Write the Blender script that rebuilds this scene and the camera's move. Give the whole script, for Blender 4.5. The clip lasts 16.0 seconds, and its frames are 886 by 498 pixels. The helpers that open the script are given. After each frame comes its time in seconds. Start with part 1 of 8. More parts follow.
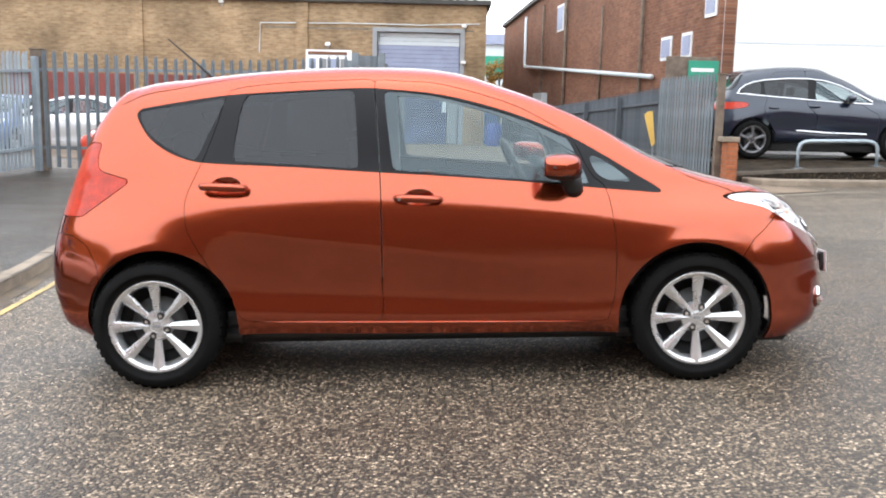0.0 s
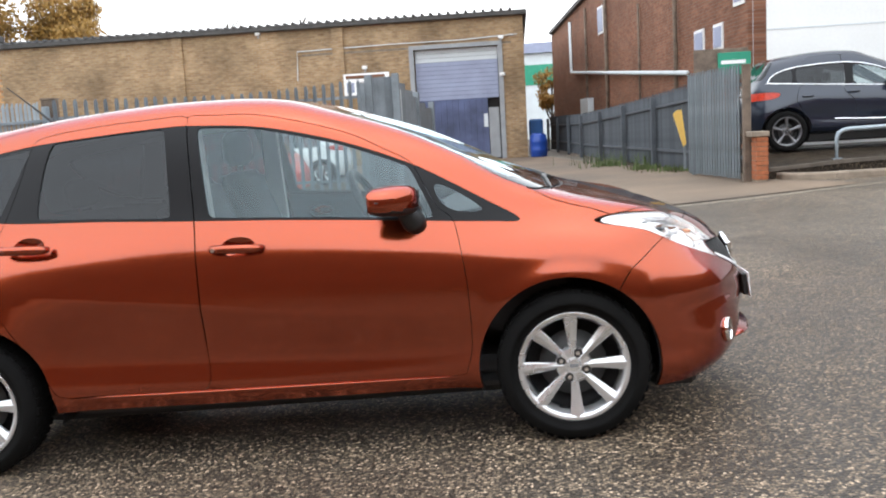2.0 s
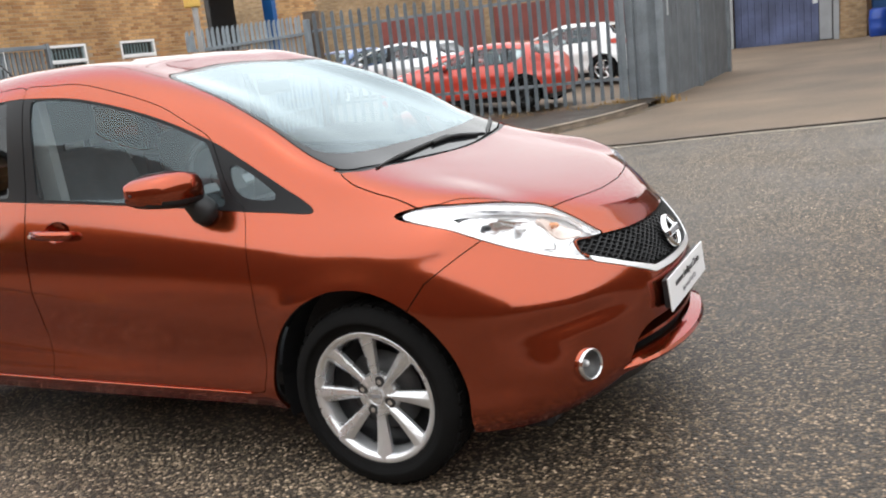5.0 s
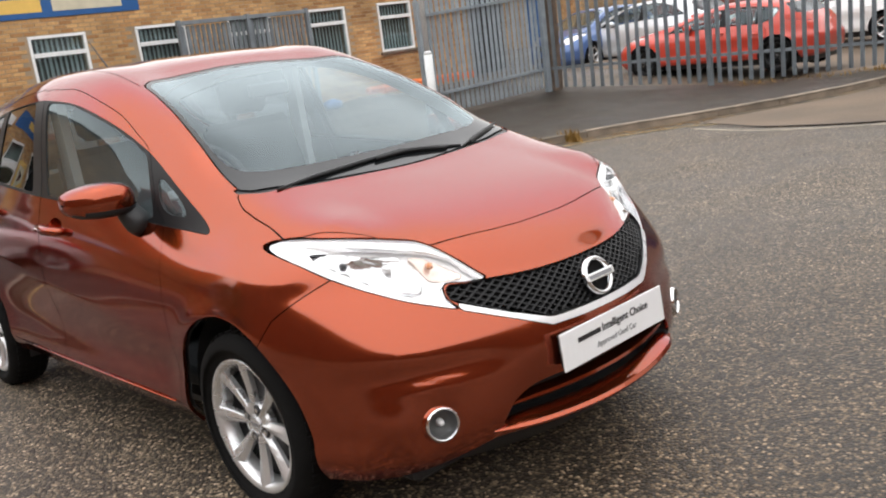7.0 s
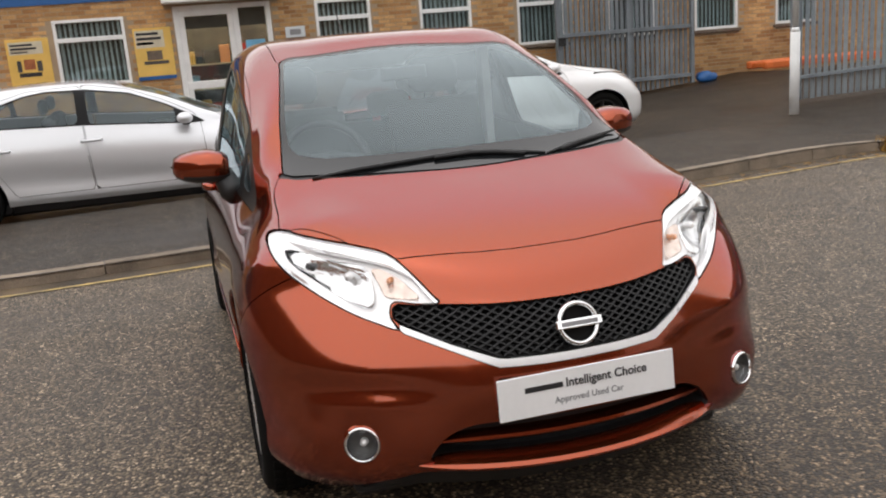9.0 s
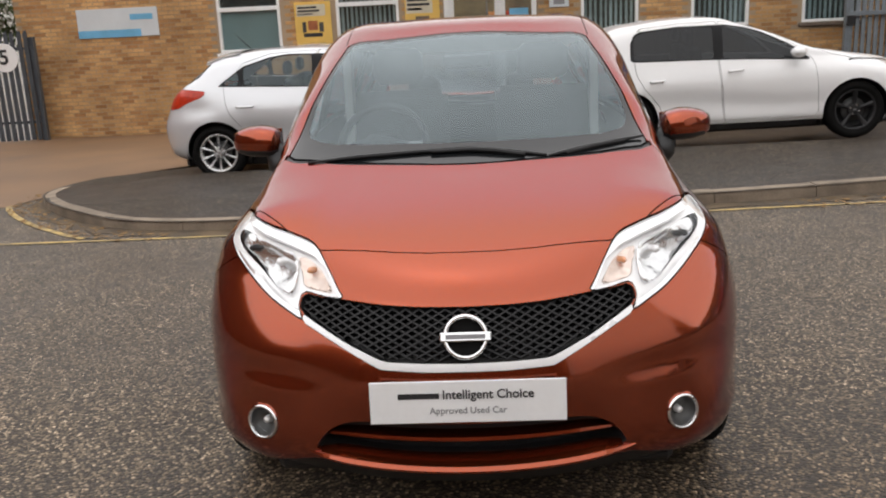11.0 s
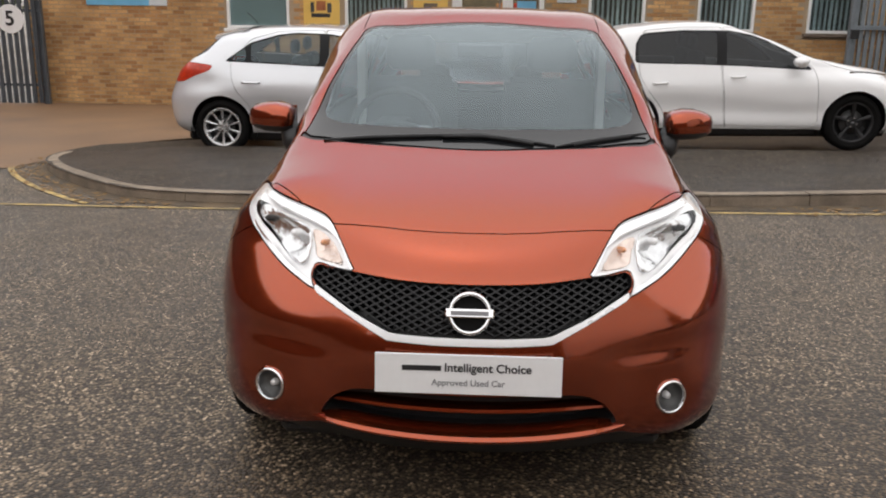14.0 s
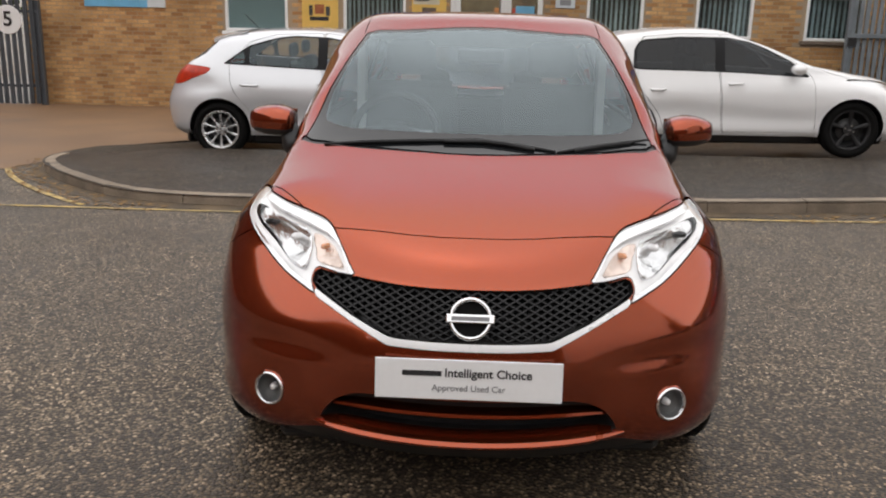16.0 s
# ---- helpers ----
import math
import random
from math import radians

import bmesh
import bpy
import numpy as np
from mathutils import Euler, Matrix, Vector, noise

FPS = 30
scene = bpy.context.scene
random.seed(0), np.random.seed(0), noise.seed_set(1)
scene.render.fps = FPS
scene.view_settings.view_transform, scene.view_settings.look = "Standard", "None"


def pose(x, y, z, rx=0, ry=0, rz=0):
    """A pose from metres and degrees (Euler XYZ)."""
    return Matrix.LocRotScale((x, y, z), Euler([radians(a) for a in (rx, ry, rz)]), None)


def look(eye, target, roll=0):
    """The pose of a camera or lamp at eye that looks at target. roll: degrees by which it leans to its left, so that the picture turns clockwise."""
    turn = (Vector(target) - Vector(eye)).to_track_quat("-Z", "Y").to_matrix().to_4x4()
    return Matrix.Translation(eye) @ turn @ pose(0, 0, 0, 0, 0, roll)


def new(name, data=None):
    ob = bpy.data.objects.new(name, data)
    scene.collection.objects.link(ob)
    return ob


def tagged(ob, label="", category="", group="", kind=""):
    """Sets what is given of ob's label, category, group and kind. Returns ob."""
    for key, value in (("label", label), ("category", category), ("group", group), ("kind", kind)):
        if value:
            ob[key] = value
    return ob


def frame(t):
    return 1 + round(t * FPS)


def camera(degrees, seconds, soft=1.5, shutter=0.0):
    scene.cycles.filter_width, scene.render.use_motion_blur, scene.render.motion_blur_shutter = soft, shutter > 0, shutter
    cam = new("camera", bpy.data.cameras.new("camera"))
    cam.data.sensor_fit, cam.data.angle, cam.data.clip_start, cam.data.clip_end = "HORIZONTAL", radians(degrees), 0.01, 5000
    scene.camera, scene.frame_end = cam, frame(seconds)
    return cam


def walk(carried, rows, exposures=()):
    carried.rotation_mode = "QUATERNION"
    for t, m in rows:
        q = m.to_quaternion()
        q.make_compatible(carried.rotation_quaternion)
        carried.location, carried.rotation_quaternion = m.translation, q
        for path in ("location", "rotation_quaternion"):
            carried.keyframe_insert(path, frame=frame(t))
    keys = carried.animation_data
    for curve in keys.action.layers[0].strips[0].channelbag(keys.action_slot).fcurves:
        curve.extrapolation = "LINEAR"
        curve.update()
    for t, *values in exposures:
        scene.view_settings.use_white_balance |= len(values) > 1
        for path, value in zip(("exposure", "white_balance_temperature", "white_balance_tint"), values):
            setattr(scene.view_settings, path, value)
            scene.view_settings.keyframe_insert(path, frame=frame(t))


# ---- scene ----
EXPOSURES = [(0, 1.62, 6090, 10.0), (0.5, 1.21, 6090, 9.8), (1, 1.72, 6090, 9.6), (1.5, 1.19, 6090, 9.4), (2, 1.36, 6115, 9.5), (2.5, 1.33, 6144, 9.5), (3, 1.81, 6198, 9.8), (3.5, 1.26, 6252, 10.1), (4, 1.12, 6306, 9.2), (5, 1.09, 6415, 10.0), (7.5, 0.88, 6685, 12.5), (8, 0.7, 6740, 13.0), (9, 0.57, 6740, 13.0), (11.5, 0.53, 6740, 13.0), (16, 0.46, 6740, 13.0)]
SLOPE = pose(0, 0, 0, 0, -2.3, 0)      # the road climbs towards +x
cam = camera(52.7, 16.0, 2.0)
PATH = [
    (0, (1.407, -5.004, 1.305), (1.397, -3.027, 1.003), -1.0),
    (0.5, (1.586, -4.93, 1.295), (1.571, -2.948, 1.031), -2.5),
    (1, (1.867, -4.768, 1.29), (1.831, -2.795, 0.968), -2.4),
    (1.5, (2.114, -4.537, 1.296), (2.078, -2.557, 1.014), -3.8),
    (2, (2.458, -4.359, 1.3), (2.268, -2.385, 1.039), -5.6),
    (2.5, (2.742, -4.17, 1.294), (2.47, -2.207, 1.025), -4.5),
    (3, (3.036, -3.932, 1.297), (2.699, -1.997, 0.92), -6.2),
    (3.5, (3.369, -3.785, 1.328), (2.824, -1.896, 0.965), -6.4),
    (4, (3.61, -3.508, 1.314), (2.99, -1.649, 0.914), -6.0),
    (4.5, (3.89, -3.291, 1.327), (3.11, -1.496, 0.913), -9.7),
    (5, (4.192, -3.06, 1.339), (3.236, -1.353, 0.926), -8.6),
    (7.5, (5.173, -1.821, 1.354), (3.598, -0.656, 0.95), -8.1),
    (8, (5.262, -1.529, 1.331), (3.57, -0.539, 0.939), -6.4),
    (8.5, (5.38, -1.239, 1.331), (3.582, -0.455, 0.941), -6.5),
    (9, (5.513, -0.962, 1.336), (3.628, -0.422, 0.94), -5.1),
    (11.5, (5.662, 0.144, 1.366), (3.712, 0.006, 0.941), -2.7),
    (12, (5.72, 0.126, 1.368), (3.77, 0.018, 0.939), -2.2),
    (12.5, (5.755, 0.067, 1.364), (3.808, -0.043, 0.92), -1.4),
    (13, (5.742, 0.041, 1.361), (3.798, -0.058, 0.902), -0.1),
    (13.5, (5.756, 0.035, 1.365), (3.81, -0.054, 0.91), 0.5),
    (14, (5.749, 0.029, 1.361), (3.802, -0.058, 0.912), 0.9),
    (14.5, (5.746, 0.023, 1.362), (3.801, -0.059, 0.904), 1.0),
    (15, (5.74, 0.021, 1.36), (3.795, -0.061, 0.9), 1.3),
    (15.5, (5.742, 0.019, 1.361), (3.796, -0.062, 0.903), 1.4),
    (16, (5.746, 0.014, 1.363), (3.797, -0.064, 0.923), 1.4),
]
walk(cam, [(t, SLOPE @ look(eye, target, roll)) for t, eye, target, roll in PATH], EXPOSURES)


# ---- sky and sun: a bright overcast day ----
world = bpy.data.worlds.new("overcast_sky")
scene.world = world
world.use_nodes = True
wn, wl = world.node_tree.nodes, world.node_tree.links
wn.clear()
sky = wn.new("ShaderNodeTexSky")
sky.sky_type, sky.sun_disc = "NISHITA", False
sky.sun_elevation, sky.sun_rotation = radians(84), radians(190)
sky.air_density, sky.dust_density, sky.ozone_density = 2.6, 0.6, 1.0
grey = wn.new("ShaderNodeHueSaturation")
grey.inputs["Saturation"].default_value = 0.1
back = wn.new("ShaderNodeBackground")
back.inputs["Strength"].default_value = 0.15
wout = wn.new("ShaderNodeOutputWorld")
wl.new(sky.outputs["Color"], grey.inputs["Color"])
wl.new(grey.outputs["Color"], back.inputs["Color"])
wl.new(back.outputs["Background"], wout.inputs["Surface"])
sun_data = bpy.data.lights.new("sun", "SUN")
sun_data.energy, sun_data.angle, sun_data.color = 0.5, radians(178), (1.0, 0.985, 0.96)
sun = new("sun", sun_data)
sun.matrix_world = look((1, -3, 30), (0, 0, 0))


# ---- materials ----
def rgb(r, g, b):
    """A base colour from 0 to 255 values."""
    return tuple((c / 255 / 12.92 if c / 255 <= 0.04045 else ((c / 255 + 0.055) / 1.055) ** 2.4) for c in (r, g, b)) + (1.0,)


def material(name, colour, rough=0.6, metal=0.0, vary=0.15, scale=3.0, fine=60.0, bump=0.1, depth=0.01, coat=0.0, spec=0.5, piece=0.0, second=None):
    """A surface with blotches at one scale, grain at another, fine relief, and a colour of its own for each piece."""
    m = bpy.data.materials.new(name)
    m.use_nodes = True
    n, l = m.node_tree.nodes, m.node_tree.links
    p = n["Principled BSDF"]
    p.inputs["Metallic"].default_value = metal
    p.inputs["Specular IOR Level"].default_value = spec
    p.inputs["Coat Weight"].default_value = coat
    p.inputs["Coat Roughness"].default_value = 0.04
    co = n.new("ShaderNodeTexCoord")
    big, small = n.new("ShaderNodeTexNoise"), n.new("ShaderNodeTexNoise")
    for tex, s, d in ((big, scale, 5), (small, fine, 3)):
        tex.inputs["Scale"].default_value, tex.inputs["Detail"].default_value = s, d
        l.new(co.outputs["Object"], tex.inputs["Vector"])
    mix = n.new("ShaderNodeMix")
    mix.data_type = "RGBA"
    dark = tuple(c * (1 - vary) for c in colour[:3]) + (1,)
    light = tuple(min(1, c * (1 + vary)) for c in colour[:3]) + (1,)
    mix.inputs[6].default_value, mix.inputs[7].default_value = second or dark, light
    add = n.new("ShaderNodeMath")
    add.operation = "MULTIPLY_ADD"
    add.inputs[1].default_value = 0.45
    l.new(small.outputs["Fac"], add.inputs[0])
    l.new(big.outputs["Fac"], add.inputs[2])
    ramp = n.new("ShaderNodeMapRange")
    ramp.inputs["From Min"].default_value, ramp.inputs["From Max"].default_value = 0.5, 0.95
    l.new(add.outputs[0], ramp.inputs["Value"])
    l.new(ramp.outputs["Result"], mix.inputs[0])
    colour_out = mix.outputs[2]
    if piece:
        info, hsv, span = n.new("ShaderNodeObjectInfo"), n.new("ShaderNodeHueSaturation"), n.new("ShaderNodeMapRange")
        span.inputs["To Min"].default_value, span.inputs["To Max"].default_value = 1 - piece, 1 + piece
        l.new(info.outputs["Random"], span.inputs["Value"])
        l.new(span.outputs["Result"], hsv.inputs["Value"])
        l.new(colour_out, hsv.inputs["Color"])
        colour_out = hsv.outputs["Color"]
    l.new(colour_out, p.inputs["Base Color"])
    rr = n.new("ShaderNodeMapRange")
    rr.inputs["To Min"].default_value, rr.inputs["To Max"].default_value = max(0.02, rough - 0.12 * rough), min(1, rough + 0.15 * rough)
    l.new(big.outputs["Fac"], rr.inputs["Value"])
    l.new(rr.outputs["Result"], p.inputs["Roughness"])
    if bump:
        b = n.new("ShaderNodeBump")
        b.inputs["Strength"].default_value, b.inputs["Distance"].default_value = bump, depth
        l.new(small.outputs["Fac"], b.inputs["Height"])
        l.new(b.outputs["Normal"], p.inputs["Normal"])
    return m


def asphalt(name, stones, lime, wear=0.3, binder=(0.066, 0.052, 0.039), damp_shade=None, gloss=0.36):
    """Chip-sealed road: pale and dark chippings in a dark binder, damp, with broad worn patches."""
    m = bpy.data.materials.new(name)
    m.use_nodes = True
    n, l = m.node_tree.nodes, m.node_tree.links
    p = n["Principled BSDF"]
    co = n.new("ShaderNodeTexCoord")
    cell, fine, big, patch = n.new("ShaderNodeTexVoronoi"), n.new("ShaderNodeTexVoronoi"), n.new("ShaderNodeTexNoise"), n.new("ShaderNodeTexNoise")
    cell.inputs["Scale"].default_value, fine.inputs["Scale"].default_value = stones, stones * 2.3
    big.inputs["Scale"].default_value, big.inputs["Detail"].default_value = 0.55, 5
    patch.inputs["Scale"].default_value, patch.inputs["Detail"].default_value = 5.0, 5
    for t in (cell, fine, big, patch):
        l.new(co.outputs["Object"], t.inputs["Vector"])
    tone = n.new("ShaderNodeSeparateColor")
    l.new(cell.outputs["Color"], tone.inputs["Color"])
    ramp = n.new("ShaderNodeValToRGB")
    ramp.color_ramp.elements[0].color, ramp.color_ramp.elements[0].position = tuple(c * 0.62 for c in binder) + (1,), 0.0
    ramp.color_ramp.elements[1].color, ramp.color_ramp.elements[1].position = (0.385 * lime, 0.30 * lime, 0.212 * lime, 1), 1.0
    for pos, c in ((0.45, tuple(c * 1.05 for c in binder) + (1,)), (0.72, (0.110 * lime, 0.084 * lime, 0.057 * lime, 1)), (0.91, (0.182 * lime, 0.138 * lime, 0.092 * lime, 1))):
        e = ramp.color_ramp.elements.new(pos)
        e.color = c
    l.new(tone.outputs[0], ramp.inputs["Fac"])
    edge = n.new("ShaderNodeMapRange")
    edge.inputs["From Min"].default_value, edge.inputs["From Max"].default_value = 0.25, 0.75
    edge.inputs["To Min"].default_value, edge.inputs["To Max"].default_value = 1.0, 0.35
    l.new(cell.outputs["Distance"], edge.inputs["Value"])
    tone2 = n.new("ShaderNodeMapRange")
    tone2.inputs["From Min"].default_value, tone2.inputs["From Max"].default_value = 0.3, 0.72
    tone2.inputs["To Min"].default_value, tone2.inputs["To Max"].default_value = 1 - wear, 1 + wear
    l.new(big.outputs["Fac"], tone2.inputs["Value"])
    tone3 = n.new("ShaderNodeMapRange")
    tone3.inputs["From Min"].default_value, tone3.inputs["From Max"].default_value = 0.3, 0.7
    tone3.inputs["To Min"].default_value, tone3.inputs["To Max"].default_value = 0.85, 1.15
    l.new(patch.outputs["Fac"], tone3.inputs["Value"])
    m1, m2 = n.new("ShaderNodeMath"), n.new("ShaderNodeMath")
    m1.operation = m2.operation = "MULTIPLY"
    l.new(edge.outputs["Result"], m1.inputs[0])
    l.new(tone2.outputs["Result"], m1.inputs[1])
    l.new(m1.outputs[0], m2.inputs[0])
    l.new(tone3.outputs["Result"], m2.inputs[1])
    mul = n.new("ShaderNodeMix")
    mul.data_type, mul.blend_type = "RGBA", "MULTIPLY"
    mul.inputs[0].default_value = 1.0
    l.new(ramp.outputs["Color"], mul.inputs[6])
    l.new(m2.outputs[0], mul.inputs[7])
    surface = mul.outputs[2]
    if damp_shade:                                   # a ragged dark brown patch: damp, with the car's nearby shade painted in
        place, size, edge2, patch_fade = n.new("ShaderNodeVectorMath"), n.new("ShaderNodeVectorMath"), n.new("ShaderNodeMath"), n.new("ShaderNodeMapRange")
        place.operation, size.operation = "SUBTRACT", "LENGTH"
        place.inputs[1].default_value = (damp_shade[0], damp_shade[1], 0)
        flat = n.new("ShaderNodeVectorMath")
        flat.operation = "MULTIPLY"
        flat.inputs[1].default_value = (1 / damp_shade[2], 1 / damp_shade[3], 0)
        l.new(co.outputs["Object"], place.inputs[0])
        l.new(place.outputs["Vector"], flat.inputs[0])
        l.new(flat.outputs["Vector"], size.inputs[0])
        edge2.operation = "MULTIPLY_ADD"
        edge2.inputs[1].default_value = 1.4
        l.new(big.outputs["Fac"], edge2.inputs[0])
        l.new(size.outputs["Value"], edge2.inputs[2])
        patch_fade.inputs["From Min"].default_value, patch_fade.inputs["From Max"].default_value = 1.2, 1.9
        l.new(edge2.outputs[0], patch_fade.inputs["Value"])
        patch_tint = n.new("ShaderNodeMix")
        patch_tint.data_type, patch_tint.blend_type = "RGBA", "MULTIPLY"
        patch_tint.inputs[7].default_value = (0.76, 0.70, 0.64, 1)
        flip = n.new("ShaderNodeMath")
        flip.operation = "SUBTRACT"
        flip.inputs[0].default_value = 1.0
        l.new(patch_fade.outputs["Result"], flip.inputs[1])
        l.new(flip.outputs[0], patch_tint.inputs[0])
        l.new(surface, patch_tint.inputs[6])
        surface = patch_tint.outputs[2]
    l.new(surface, p.inputs["Base Color"])
    rr = n.new("ShaderNodeMapRange")
    rr.inputs["From Min"].default_value, rr.inputs["From Max"].default_value = 0.35, 0.65
    rr.inputs["To Min"].default_value, rr.inputs["To Max"].default_value = 0.36, 0.58
    p.inputs["Specular IOR Level"].default_value = gloss
    l.new(big.outputs["Fac"], rr.inputs["Value"])
    l.new(rr.outputs["Result"], p.inputs["Roughness"])
    b = n.new("ShaderNodeBump")
    b.inputs["Strength"].default_value, b.inputs["Distance"].default_value = 0.7, 0.006
    inv = n.new("ShaderNodeMath")
    inv.operation = "SUBTRACT"
    inv.inputs[0].default_value = 1.0
    l.new(cell.outputs["Distance"], inv.inputs[1])
    l.new(inv.outputs[0], b.inputs["Height"])
    l.new(b.outputs["Normal"], p.inputs["Normal"])
    return m


def brickwork(name, a, b, mortar, turn=0.0, stain=0.35):
    """Bricks 215 x 65 mm in mortar on an upright wall that faces along x (turn 90) or y (turn 0)."""
    m = bpy.data.materials.new(name)
    m.use_nodes = True
    n, l = m.node_tree.nodes, m.node_tree.links
    p = n["Principled BSDF"]
    co, mp, rot = n.new("ShaderNodeTexCoord"), n.new("ShaderNodeSeparateXYZ"), n.new("ShaderNodeCombineXYZ")
    l.new(co.outputs["Object"], mp.inputs["Vector"])
    l.new(mp.outputs["Y" if turn else "X"], rot.inputs["X"])
    l.new(mp.outputs["Z"], rot.inputs["Y"])
    br = n.new("ShaderNodeTexBrick")
    br.inputs["Scale"].default_value = 1.0
    br.inputs["Brick Width"].default_value, br.inputs["Row Height"].default_value = 0.225, 0.075
    br.inputs["Mortar Size"].default_value, br.inputs["Mortar Smooth"].default_value = 0.006, 0.3
    br.inputs["Color1"].default_value, br.inputs["Color2"].default_value, br.inputs["Mortar"].default_value = a, b, mortar
    br.inputs["Bias"].default_value = -0.1
    l.new(rot.outputs["Vector"], br.inputs["Vector"])
    big, mid = n.new("ShaderNodeTexNoise"), n.new("ShaderNodeTexNoise")
    big.inputs["Scale"].default_value, big.inputs["Detail"].default_value = 0.7, 6
    mid.inputs["Scale"].default_value, mid.inputs["Detail"].default_value = 4.5, 4
    stretch = n.new("ShaderNodeVectorMath")
    stretch.operation = "MULTIPLY"
    stretch.inputs[1].default_value = (1, 2.6, 1)
    l.new(rot.outputs["Vector"], stretch.inputs[0])
    l.new(co.outputs["Object"], big.inputs["Vector"])
    l.new(stretch.outputs["Vector"], mid.inputs["Vector"])
    tone, tone2 = n.new("ShaderNodeMapRange"), n.new("ShaderNodeMapRange")
    for t, src, w in ((tone, big, stain), (tone2, mid, 0.22)):
        t.inputs["From Min"].default_value, t.inputs["From Max"].default_value = 0.32, 0.68
        t.inputs["To Min"].default_value, t.inputs["To Max"].default_value = 1 - w, 1 + w * 0.6
        l.new(src.outputs["Fac"], t.inputs["Value"])
    k = n.new("ShaderNodeMath")
    k.operation = "MULTIPLY"
    l.new(tone.outputs["Result"], k.inputs[0])
    l.new(tone2.outputs["Result"], k.inputs[1])
    mul = n.new("ShaderNodeMix")
    mul.data_type, mul.blend_type = "RGBA", "MULTIPLY"
    mul.inputs[0].default_value = 1.0
    l.new(br.outputs["Color"], mul.inputs[6])
    l.new(k.outputs[0], mul.inputs[7])
    l.new(mul.outputs[2], p.inputs["Base Color"])
    p.inputs["Roughness"].default_value = 0.85
    p.inputs["Specular IOR Level"].default_value = 0.25
    bump = n.new("ShaderNodeBump")
    bump.inputs["Strength"].default_value, bump.inputs["Distance"].default_value = 0.7, 0.008
    inv = n.new("ShaderNodeMath")
    inv.operation = "SUBTRACT"
    inv.inputs[0].default_value = 1.0
    l.new(br.outputs["Fac"], inv.inputs[1])
    l.new(inv.outputs[0], bump.inputs["Height"])
    l.new(bump.outputs["Normal"], p.inputs["Normal"])
    return m


def brick_piece(name, pale, deep):
    """One fired brick: its own tone from pale to deep, speckled and stained."""
    m = bpy.data.materials.new(name)
    m.use_nodes = True
    n, l = m.node_tree.nodes, m.node_tree.links
    p = n["Principled BSDF"]
    info, geo, add, fract = n.new("ShaderNodeObjectInfo"), n.new("ShaderNodeNewGeometry"), n.new("ShaderNodeMath"), n.new("ShaderNodeMath")
    fract.operation = "FRACT"
    l.new(info.outputs["Random"], add.inputs[0])
    l.new(geo.outputs["Random Per Island"], add.inputs[1])
    l.new(add.outputs[0], fract.inputs[0])
    ramp = n.new("ShaderNodeValToRGB")
    ramp.color_ramp.elements[0].color, ramp.color_ramp.elements[1].color = deep, pale
    for pos, k in ((0.15, 0.9), (0.45, 0.72), (0.6, 0.85)):
        ramp.color_ramp.elements.new(pos).color = tuple(d + (c - d) * k * pos * 1.6 for c, d in zip(pale[:3], deep[:3])) + (1,)
    l.new(fract.outputs[0], ramp.inputs["Fac"])
    speck, stain = n.new("ShaderNodeTexNoise"), n.new("ShaderNodeTexNoise")
    speck.inputs["Scale"].default_value, stain.inputs["Scale"].default_value = 60, 0.9
    stain.inputs["Detail"].default_value = 5
    l.new(geo.outputs["Position"], speck.inputs["Vector"])
    l.new(geo.outputs["Position"], stain.inputs["Vector"])
    tone = []
    for tex, w in ((speck, 0.18), (stain, 0.28)):
        r = n.new("ShaderNodeMapRange")
        r.inputs["From Min"].default_value, r.inputs["From Max"].default_value = 0.32, 0.68
        r.inputs["To Min"].default_value, r.inputs["To Max"].default_value = 1 - w, 1 + w
        l.new(tex.outputs["Fac"], r.inputs["Value"])
        tone.append(r)
    k = n.new("ShaderNodeMath")
    k.operation = "MULTIPLY"
    l.new(tone[0].outputs["Result"], k.inputs[0])
    l.new(tone[1].outputs["Result"], k.inputs[1])
    mul = n.new("ShaderNodeMix")
    mul.data_type, mul.blend_type = "RGBA", "MULTIPLY"
    mul.inputs[0].default_value = 1.0
    l.new(ramp.outputs["Color"], mul.inputs[6])
    l.new(k.outputs[0], mul.inputs[7])
    l.new(mul.outputs[2], p.inputs["Base Color"])
    p.inputs["Roughness"].default_value = 0.85
    p.inputs["Specular IOR Level"].default_value = 0.25
    return m


